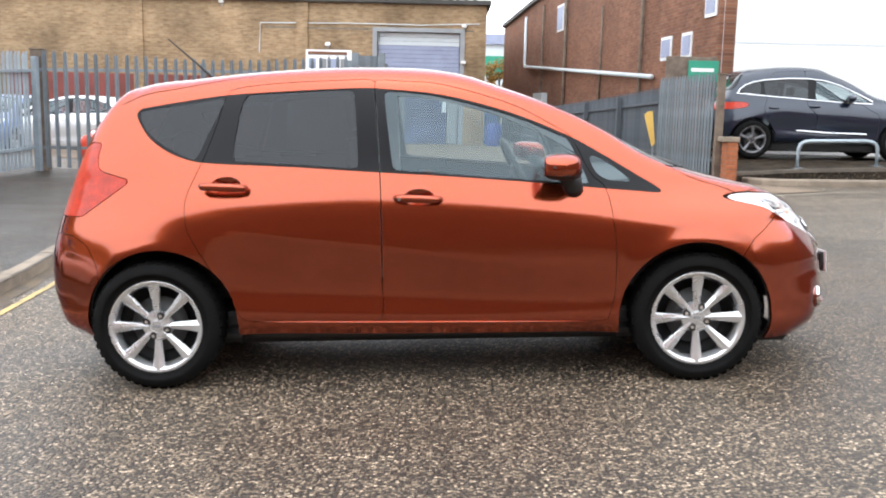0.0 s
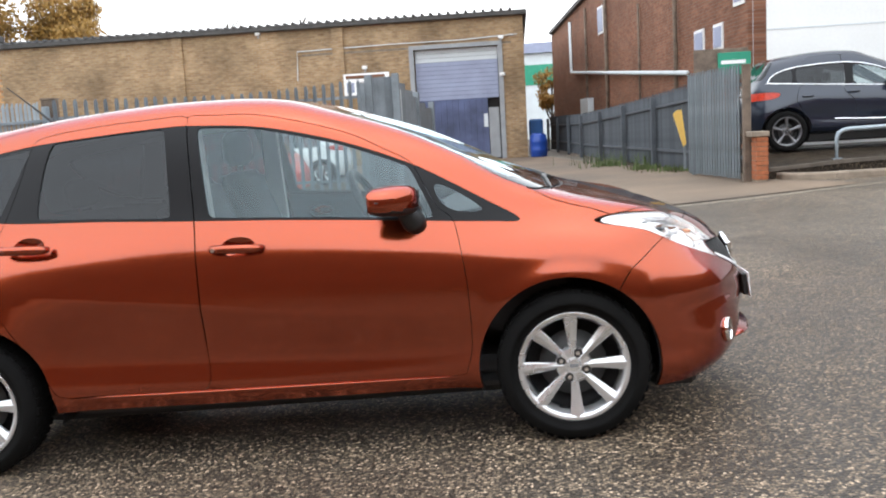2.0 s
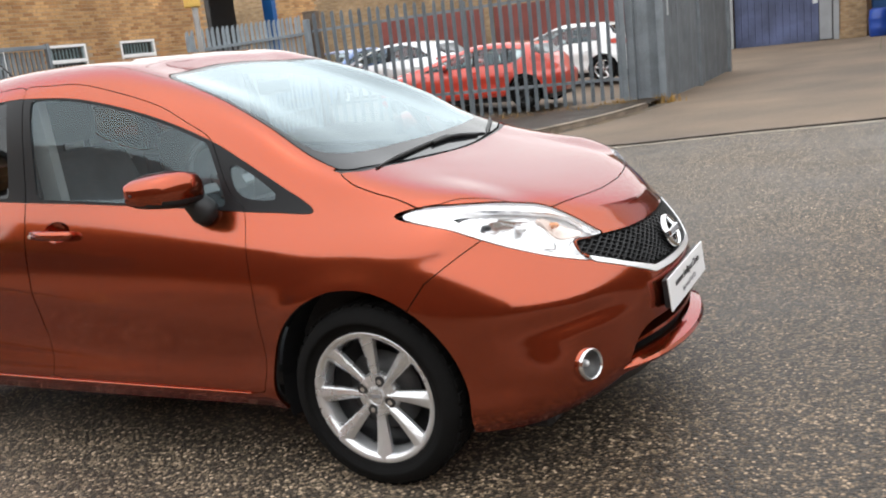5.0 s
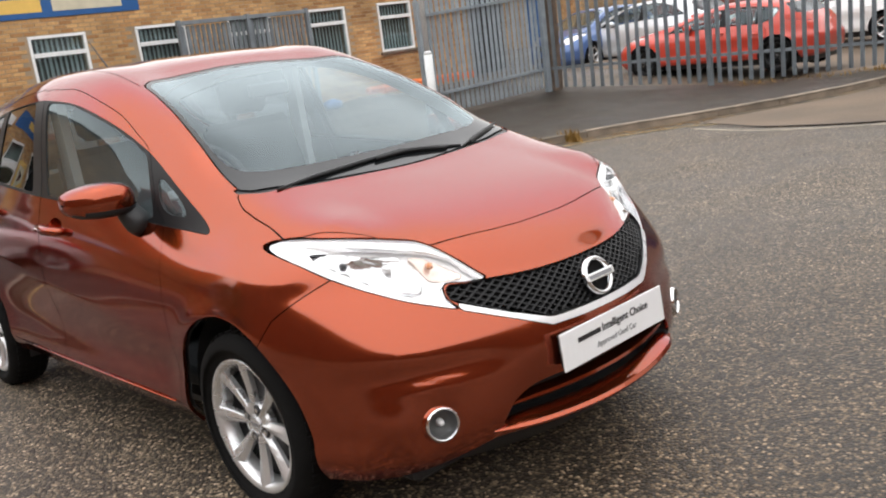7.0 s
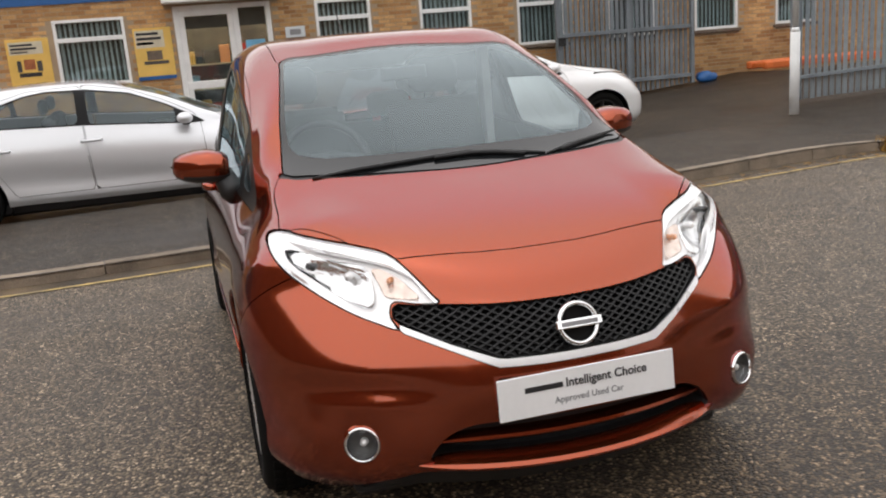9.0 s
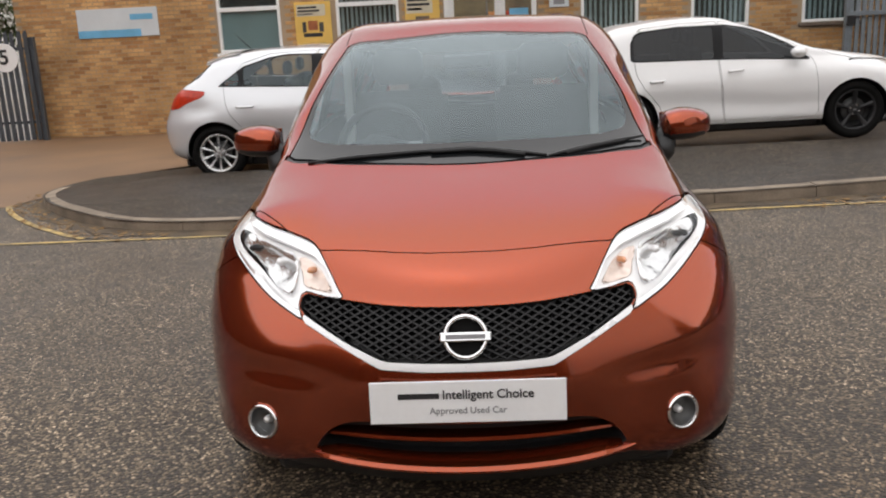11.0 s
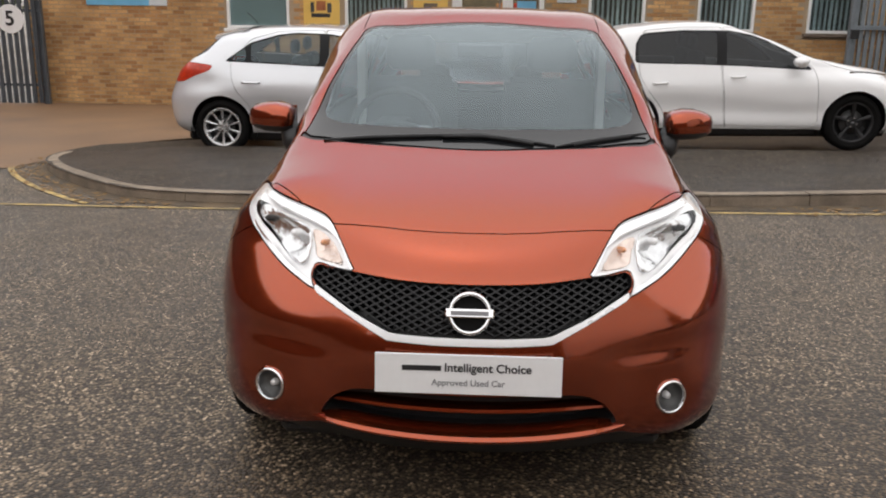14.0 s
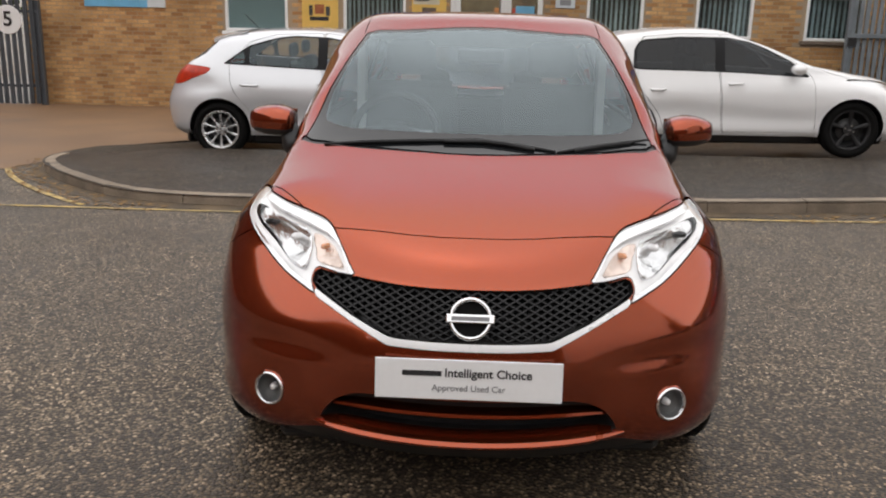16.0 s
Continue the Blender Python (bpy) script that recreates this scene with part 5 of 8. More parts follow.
def palisade(name, a, b, h, label, material_, z, spacing=0.152, width=0.068, group="", post_material=None, posts=2.6, base=0.06, category="fence", kind="", h0=None):
    """Upright pales on two rails between posts, from a to b on the ground."""
    a, b = Vector((*a, 0)), Vector((*b, 0))
    d = (b - a).normalized()
    length = (b - a).length
    place = Matrix.Translation(a) @ Matrix.Rotation(math.atan2(d.y, d.x), 4, "Z")
    f = thing(name, place, label, category, group, kind)
    at = lambda s: float(z(*(a + d * s)[:2]))
    h0 = h0 or h
    tall = lambda s: h0 + (h - h0) * s / length
    me = pale_mesh(h, width)
    me.materials.append(material_)
    n = int(length / spacing)
    rnd = random.Random(int(abs(a.x * 31 + a.y * 17)))
    for i in range(n):
        s = (i + 0.5) * length / n
        ob = new("pale", me)
        ob.parent = f
        ob.location = (s, -0.05, at(s) + base + rnd.uniform(-0.008, 0.008))
        ob.rotation_euler = (0, rnd.uniform(-0.006, 0.006), 0)
        ob.scale = (1, 1, tall(s) / h)
    for low_end, far_end in ((0.32, 0.32), (h0 - 0.38, h - 0.38)):
        bm = bmesh.new()
        z0, z1 = at(0) + base + low_end, at(length) + base + far_end
        vs = [bm.verts.new(p) for p in ((0, -0.03, z0), (length, -0.03, z1), (length, -0.03, z1 + 0.05), (0, -0.03, z0 + 0.05), (0, 0.02, z0), (length, 0.02, z1), (length, 0.02, z1 + 0.05), (0, 0.02, z0 + 0.05))]
        for q in ((0, 1, 2, 3), (7, 6, 5, 4), (0, 4, 5, 1), (3, 2, 6, 7), (0, 3, 7, 4), (1, 5, 6, 2)):
            bm.faces.new([vs[k] for k in q])
        part("rail", bm, material_, f)
    k = max(1, round(length / posts))
    for i in range(k + 1):
        s = i * length / k
        part("post", box(s - 0.05, 0.02, at(s) - 0.1, s + 0.05, 0.12, at(s) + tall(s) - 0.05, 0.006), post_material or material_, f)
    return f


yard_fence = palisade("palisade_fence", (-5.75, 10.9), (-0.55, 12.95), 2.3, "galvanised steel palisade fence on the footway's edge", M["galv_dull"], walk_z, 0.165, 0.07, h0=2.05)
palisade("palisade_gate_leaf", (-5.85, 10.8), (-6.25, 8.15), 2.02, "pale grey close-set steel gate leaf standing open", M["galv"], walk_z, 0.104, 0.072, posts=2.65, category="gate")
gp = thing("gate_post", Matrix.Translation((-5.8, 11.0, float(walk_z(-5.8, 11.0)))), "rusty brown square gate post", "post")
part("shaft", box(-0.11, -0.11, -0.1, 0.11, 0.11, 2.08, 0.01), M["rust_post"], gp)
part("cap", box(-0.12, -0.12, 2.081, 0.12, 0.12, 2.11, 0.006), M["rust_post"], gp)

# the sheeted leaf along the driveway: a post and tall grey panels
sheeted = thing("sheeted_fence", Matrix(), "grey steel sheet fence panels along the driveway", "fence")
pts = [(-0.42, 13.15), (0.05, 13.4), (0.12, 14.3), (0.15, 15.3), (0.18, 16.3), (0.2, 17.4), (0.22, 18.6)]
for i, (p, q) in enumerate(zip(pts, pts[1:])):
    p, q = Vector((*p, 0)), Vector((*q, 0))
    d = (q - p).normalized()
    nrm = Vector((d.y, -d.x, 0)) * 0.03
    h0 = 2.45 - 0.12 * i
    bm = bmesh.new()
    steps = 6
    prev = None
    for k_ in range(steps + 1):
        c = p + (q - p) * (0.01 + 0.98 * k_ / steps) + nrm * (k_ % 2) * 0.7
        z = float(road_z(c.x, c.y))
        col = [bm.verts.new((c.x, c.y, z + 0.04)), bm.verts.new((c.x, c.y, z + h0)), bm.verts.new((c.x - nrm.x - 0.01, c.y - nrm.y, z + h0)), bm.verts.new((c.x - nrm.x - 0.01, c.y - nrm.y, z + 0.04))]
        if prev:
            for m in range(4):
                bm.faces.new((prev[m], prev[(m + 1) % 4], col[(m + 1) % 4], col[m]))
        else:
            bm.faces.new(col)
        prev = col
    bm.faces.new(list(reversed(prev)))
    part("panel", bm, M["galv_dull"], sheeted)
for x, y, h in ((-0.45, 13.1, 2.5), (0.05, 13.3, 2.5), (0.16, 15.8, 2.2), (0.22, 18.65, 2.0)):
    z = float(road_z(x, y))
    part("post", box(x - 0.07, y - 0.07, z - 0.1, x + 0.07, y + 0.07, z + h, 0.008), M["galv_dull"], sheeted)
part("notice_strip", box(0.092, 13.62, 1.5, 0.10, 13.72, 2.2), M["pale_sign"], sheeted, "narrow pale strip")

# right-hand gate leaf and the fence that runs back from it
palisade("palisade_gate_leaf", (5.66, 13.1), (6.03, 10.62), 1.88, "grey steel palisade gate leaf beside the car park", M["galv_dull"], road_z, 0.125, 0.085, posts=2.8, base=0.05, category="gate")
rp = thing("gate_post", Matrix.Translation((6.07, 10.55, float(road_z(6.07, 10.55)))), "weathered dark brown square gate post", "post")
part("shaft", box(-0.06, -0.06, -0.1, 0.06, 0.06, 1.86, 0.01), M["rust_post"], rp)
part("cap", box(-0.07, -0.07, 1.861, 0.07, 0.07, 1.885, 0.006), M["rust_post"], rp)
palisade("palisade_fence", (5.85, 13.6), (4.45, 24.5), 1.36, "dark grey palisade fence along the driveway's far side", M["galv_dark"], road_z, 0.125, 0.1, h0=1.74)
palisade("palisade_fence", (4.45, 24.5), (3.7, 33.0), 1.34, "dark grey palisade fence beyond the workshop", M["galv_dark"], road_z, 0.14, 0.1)

# the yard gate folded back against the office wall: framed, with pales
yard_gate = thing("yard_gate", Matrix.Translation((-11.3, 6.55, 0)), "grey steel gate with close upright pales folded against the wall", "gate")
zg = lambda y: float(walk_z(-11.3, y))
for y in (0.0, 1.55, 3.02):
    part("frame_upright", box(-0.05, y, zg(6.55 + y) + 0.05, 0.05, y + 0.08, 2.32, 0.008), M["galv_dull"], yard_gate)
for z in (0.25, 1.25, 2.22):
    part("frame_rail", box(-0.035, 0.08, z, 0.035, 3.02, z + 0.08, 0.006), M["galv_dull"], yard_gate)
for i in range(26):
    y = 0.1 + i * 0.1125
    part("pale", box(-0.07, y, zg(6.55 + y) + 0.06, -0.04, y + 0.072, 2.2, 0.004), M["galv_dull"], yard_gate)
part("lock_box", box(0.051, 0.02, 1.1, 0.12, 0.16, 1.26, 0.01), M["dark"], yard_gate, "black lock box")

# gate with the white disc at the office's corner
corner_gate = palisade("palisade_gate_leaf", (-11.6, -13.5), (-11.55, -8.55), 2.1, "dark grey palisade gate with a round white disc", M["galv_dark"], road_z, 0.125, 0.09, posts=2.5, base=0.1, category="gate")
disc = thing("speed_disc", Matrix.Translation((-11.515, -9.08, 1.22)), "round white disc with a black figure 5 on the gate", "sign")
part("plate", lathe([(0.0, 0.0), (0.265, 0.0), (0.27, 0.006), (0.265, 0.014), (0.0, 0.014)], 40), M["plate"], disc).matrix_local = Matrix.Rotation(-math.pi / 2, 4, "Z")
fig = bpy.data.curves.new("figure", "FONT")
fig.body, fig.size, fig.offset, fig.align_x, fig.align_y, fig.extrude = "5", 0.38, 0.008, "CENTER", "CENTER", 0.002
fo = new("figure", fig)
fo.data.materials.append(M["ink"])
fo.parent = disc
fo.matrix_local = Matrix.Translation((0.02, 0, 0)) @ Matrix.Rotation(math.pi / 2, 4, "Z") @ Matrix.Rotation(math.pi / 2, 4, "X")

# ---- street furniture ----
pole = thing("lamp_post", Matrix.Translation((-5.5, 7.62, float(walk_z(-5.5, 7.62)))), "white painted steel post with a stouter foot and yellow box", "post")
part("foot", rod((0, 0, -0.1), (0, 0, 1.16), 0.068, 16), M["white_post"], pole, "", True)
part("shoulder", rod((0, 0, 1.16), (0, 0, 1.22), 0.068, 16, None, 0.044), M["white_post"], pole, "", True)
part("shaft", rod((0, 0, 1.22), (0, 0, 5.6), 0.044, 16, None, 0.04), M["white_post"], pole, "", True)
part("box", box(-0.06, -0.17, 2.38, 0.07, 0.08, 2.62, 0.02), M["yellow_card"], pole, "yellow box on the post")
part("arm", tube([(0, 0, 5.6), (0.1, 0, 5.9), (0.5, 0, 6.05), (0.9, 0, 6.05)], 0.035, 8), M["white_post"], pole)
part("lantern", box(0.8, -0.12, 5.98, 1.35, 0.12, 6.1, 0.03), M["steel_grey"], pole, "grey lantern")

# raised car park on the east side: retaining edge, hoop barrier, brick pier
# its dark surface slopes down to a thin pale edging that climbs along the road
EDGE = [(6.40, 10.52, 0.44), (7.5, 10.50, 0.52), (8.9, 10.36, 0.58), (11.0, 10.1, 0.66), (16.0, 9.3, 0.72)]
bm = bmesh.new()
cols = []
for x, y, z in EDGE:
    cols.append([bm.verts.new(v) for v in ((x, y, 0.05), (x, y, z), (x, (y + 11.3) / 2, (z + 0.66) / 2 + 0.01), (x, 11.3, 0.66), (x, 13.7, 0.66), (x, 13.7, 0.05))])
for c0, c1 in zip(cols, cols[1:]):
    for i in range(5):
        bm.faces.new((c0[i], c0[i + 1], c1[i + 1], c1[i]))
bm.faces.new(cols[0])
bm.faces.new(cols[-1])
bmesh.ops.recalc_face_normals(bm, faces=bm.faces)
tagged(part("car_park_slab", bm, M["footway"], None, "raised car park surface of dark asphalt"), kind="structure")
for (x0, y0, z0_), (x1, y1, z1_) in zip(EDGE, EDGE[1:]):
    bm = bmesh.new()
    ends = [[bm.verts.new((x, y + dy, z + dz)) for dy, dz in ((-0.03, -0.05), (-0.03, 0.012), (0.02, 0.018), (0.02, -0.05))] for x, y, z in ((x0 + 0.004, y0, z0_), (x1 - 0.004, y1, z1_))]
    for i in range(4):
        bm.faces.new((ends[0][i], ends[0][(i + 1) % 4], ends[1][(i + 1) % 4], ends[1][i]))
    bm.faces.new(ends[0])
    bm.faces.new(ends[1])
    bmesh.ops.recalc_face_normals(bm, faces=bm.faces)
    tagged(part("edging_strip", bm, M["edging"], None, "thin weathered concrete edging of the car park"), kind="structure")
hoop = thing("hoop_barrier", Matrix.Translation((7.5, 10.62, 0.53)), "galvanised tubular hoop barrier with round corners", "barrier")
part("tube", tube([(0, 0, -0.15), (0, 0, 0.33), (0.03, 0, 0.42), (0.1, 0, 0.465), (0.2, 0, 0.48), (1.17, 0, 0.50), (1.27, 0, 0.485), (1.34, 0, 0.44), (1.37, 0, 0.35), (1.37, 0, -0.10)], 0.035, 10), M["galv"], hoop, "", True)
part("foot_plate", box(-0.07, -0.07, -0.02, 0.07, 0.07, 0.025), M["galv_dull"], hoop)
part("foot_plate", box(1.3, -0.07, 0.03, 1.44, 0.07, 0.085), M["galv_dull"], hoop)
pier = thing("brick_pier", Matrix.Translation((6.1, 10.15, float(road_z(6.2, 10.3)) + 0.15)), "short orange brick pier with a grey cap", "pier")
for r in range(9):
    for c in range(2):
        part("brick", box(0.01 + (0.0 if r % 2 else 0.006), 0.15 * c, -0.1 + 0.075 * r, 0.20 + (0.004 if r % 2 else 0.0), 0.15 * c + 0.142, -0.1 + 0.075 * r + 0.066, 0.005), M["orange_brick"], pier)
part("core", box(0.02, 0.01, -0.3, 0.19, 0.285, 0.575), M["kerb"], pier)
part("cap", box(-0.06, -0.02, 0.576, 0.22, 0.33, 0.66, 0.01), M["kerb"], pier, "grey concrete cap")
ys = thing("yellow_salt_bin_board", Matrix.Translation((5.38, 13.05, 0.70)), "yellow board leaning on the gate", "board")
part("board", prism([(-0.05, 0.70), (0.02, 0.77), (0.11, 0.78), (0.19, 0.14), (0.13, 0.08)], "y", 0, 0.03), M["yellow_card"], ys)
part("stay", box(0.14, 0.031, -0.34, 0.18, 0.06, 0.3), M["galv_dull"], ys)
barrel = thing("plastic_barrel", Matrix.Translation((3.08, 26.6, float(road_z(3.08, 26.6)))), "blue plastic barrel by the workshop corner", "barrel")
b = part("body", lathe([(0.0, 0.0), (0.25, 0.0), (0.27, 0.04), (0.285, 0.2), (0.3, 0.24), (0.285, 0.28), (0.29, 0.48), (0.3, 0.52), (0.285, 0.56), (0.27, 0.74), (0.24, 0.78), (0.0, 0.78)], 24), M["plastic_blue"], barrel, "", True)
b.matrix_local = Matrix.Rotation(math.pi / 2, 4, "X")
lid = part("lid", lathe([(0.0, 0.781), (0.2, 0.781), (0.2, 0.81), (0.0, 0.815)], 24), M["plastic_blue"], barrel, "", True)
lid.matrix_local = Matrix.Rotation(math.pi / 2, 4, "X")
tb = thing("tarpaulin_stack", Matrix.Translation((2.8, 28.2, 0.22)), "blue sheeted stack behind the barrel", "tarpaulin")
part("stack", box(0.0, 0, 0, 0.5, 0.6, 1.3, 0.06), M["blue_sign"], tb)

# orange barriers lying by the office wall
for i, (x, y, r) in enumerate(((-11.2, 11.9, 8), (-11.0, 13.0, -4))):
    ob = thing("traffic_barrier", pose(x, y, float(walk_z(x, y)) + 0.02, 0, 0, 90 + r), "orange plastic road barrier lying flat", "barrier", group="barriers by the wall")
    part("rail", box(-0.9, -0.3, 0, 0.9, -0.16, 0.16, 0.03), M["orange_plastic"], ob)
    part("rail", box(-0.9, 0.16, 0, 0.9, 0.3, 0.16, 0.03), M["orange_plastic"], ob)
    for k_ in range(8):
        part("slat", box(-0.85 + 0.235 * k_, -0.16, 0.03, -0.79 + 0.235 * k_, 0.16, 0.12, 0.01), M["orange_plastic"], ob)
bb = thing("cloth_bundle", Matrix.Translation((-11.3, 9.95, float(walk_z(-11.3, 9.95)))), "small blue bundle at the gate's foot", "bundle")
bm = bmesh.new()
bmesh.ops.create_icosphere(bm, subdivisions=2, radius=0.17)
for v in bm.verts:
    v.co = Vector((v.co.x, v.co.y * 1.4, max(0, v.co.z * 0.8 + 0.1))) * (1 + 0.25 * noise.noise(v.co * 9))
part("cloth", bm, M["blue_sign"], bb, "", True)


# ---- plants ----
def crown(centres, count, size, seed, squash=1.0):
    """Many small leaf blades round limb ends, with gaps."""
    rnd = random.Random(seed)
    verts, faces = [], []
    for _ in range(count):
        c, r = rnd.choice(centres)
        d = Vector((rnd.gauss(0, 1), rnd.gauss(0, 1), rnd.gauss(0, 1) * squash)).normalized() * r * rnd.random() ** 0.45
        p = Vector(c) + d
        s = size * rnd.uniform(0.6, 1.3)
        q = Euler((rnd.uniform(0, 6.3), rnd.uniform(0, 6.3), rnd.uniform(0, 6.3)))
        n0 = len(verts)
        for a in ((-0.5, 0, 0), (0, -0.28, 0.05), (0.5, 0, 0), (0, 0.28, 0.05)):
            v = Vector(a) * s
            v.rotate(q)
            verts.append(p + v)
        faces.append((n0, n0 + 1, n0 + 2, n0 + 3))
    return verts, faces


def tree(name, x, y, z, h, spread, seed, leaf, label, leaves=5000, size=0.16):
    rnd = random.Random(seed)
    t = thing(name, Matrix.Translation((x, y, z)), label, "tree")
    bm = tube([(0, 0, -0.2), (0.05, 0, h * 0.25), (0.0, 0.08, h * 0.5), (0.1, 0.0, h * 0.8)], [0.05 * h ** 0.6, 0.04 * h ** 0.6, 0.03 * h ** 0.6, 0.012 * h ** 0.6], 8)
    centres = []
    for i in range(14):
        a, up = rnd.uniform(0, 6.28), rnd.uniform(0.35, 0.8)
        r = spread * rnd.uniform(0.45, 1.0) * (1.15 - abs(up - 0.55))
        end = Vector((r * math.cos(a), r * math.sin(a), h * (up + 0.18)))
        tube([(0.05, 0.03, h * up * 0.75), tuple(end * 0.55 + Vector((0, 0, h * up * 0.3))), tuple(end)], [0.016 * h ** 0.6, 0.011 * h ** 0.6, 0.004 * h ** 0.6], 5, bm)
        centres.append((tuple(end), spread * rnd.uniform(0.28, 0.5)))
        centres.append((tuple(end * 0.7 + Vector((0, 0, h * 0.15))), spread * rnd.uniform(0.25, 0.4)))
    part("trunk", bm, M["bark"], t)
    v, f = crown(centres, leaves, size, seed, 0.8)
    raw("crown", v, f, leaf, t, kind="stuff")
    return t


tree("tree", -25.5, 46, 0, 10.2, 3.4, 3, M["autumn"], "broad tree with yellow autumn leaves behind the roof", 16000, 0.26)
tree("tree", 4.3, 46, 0, 4.4, 0.9, 5, M["autumn"], "small yellowing tree in the gap between the buildings", 4200, 0.15)
tree("tree", -15.0, -12.0, -0.6, 4.2, 2.0, 8, M["leaf"], "dark green shrub tree with pale blossom behind the gate", 5000, 0.14)
blossom = crown([((-14.2, -11.2, 2.0), 0.7), ((-14.0, -10.4, 2.2), 0.6)], 260, 0.12, 31)
tagged(raw("blossom", blossom[0], blossom[1], M["white_flower"]), "white blossom on the shrub behind the gate", "blossom", kind="stuff")
for i, (x, seed) in enumerate(((-9.8, 12), (-6.6, 15))):
    rnd = random.Random(seed)
    t = thing("tree", Matrix.Translation((x, 34, 0)), "bare far tree showing over the workshop roof", "tree")
    bm = tube([(0, 0, 0), (0.1, 0, 4), (0, 0, 6.3)], [0.16, 0.1, 0.04], 7)
    for _ in range(16):
        a, u = rnd.uniform(0, 6.28), rnd.uniform(4.2, 6.0)
        tube([(0.05, 0, u), (0.5 * math.cos(a), 0.4 * math.sin(a), u + 0.6), (0.9 * math.cos(a), 0.7 * math.sin(a), u + rnd.uniform(0.8, 1.6))], [0.035, 0.022, 0.008], 5, bm)
    part("trunk", bm, M["bark"], t)


def weeds(name, spots, count, height, seed, label, material_):
    """Tufts of narrow bent blades."""
    rnd = random.Random(seed)
    verts, faces = [], []
    for _ in range(count):
        x, y, r = rnd.choice(spots)
        px, py = x + rnd.gauss(0, r), y + rnd.gauss(0, r * 0.6)
        z = float(road_z(px, py)) + 0.01
        a, h, lean = rnd.uniform(0, 6.28), height * rnd.uniform(0.4, 1.2), rnd.uniform(0.1, 0.6)
        w = 0.012 + 0.02 * rnd.random()
        dx, dy = math.cos(a), math.sin(a)
        n0 = len(verts)
        for s, t in ((0, 0), (1, 0), (0.8, 0.6), (0.2, 0.6), (0.5, 1)):
            verts.append((px + dx * (lean * h * t * t) - dy * w * (s - 0.5), py + dy * (lean * h * t * t) + dx * w * (s - 0.5), z + h * t))
        faces += [(n0, n0 + 1, n0 + 2, n0 + 3), (n0 + 3, n0 + 2, n0 + 4)]
    return tagged(raw(name, verts, faces, material_), label, "weeds", kind="stuff")


weeds("weeds", [(5.9, 14.5, 0.35), (5.7, 15.2, 0.3), (6.3, 13.3, 0.25), (5.3, 16.2, 0.2), (4.7, 19, 0.2)], 1100, 0.13, 2, "green weeds along the fence foot", M["grass"])
weeds("weeds", [(-0.6, 12.7, 0.2), (-1.4, 12.4, 0.3), (-2.4, 12.0, 0.3), (0.15, 12.8, 0.15), (-2.52, 6.5, 0.08), (-2.35, 7.05, 0.06)], 700, 0.16, 7, "dry weeds by the kerb and fence foot", M["autumn"])
weeds("climbing_weeds", [(4.75, 18.5, 0.35), (4.5, 20.5, 0.4), (5.3, 17.0, 0.2)], 160, 0.38, 9, "tall dark weeds against the fence", M["leaf"])


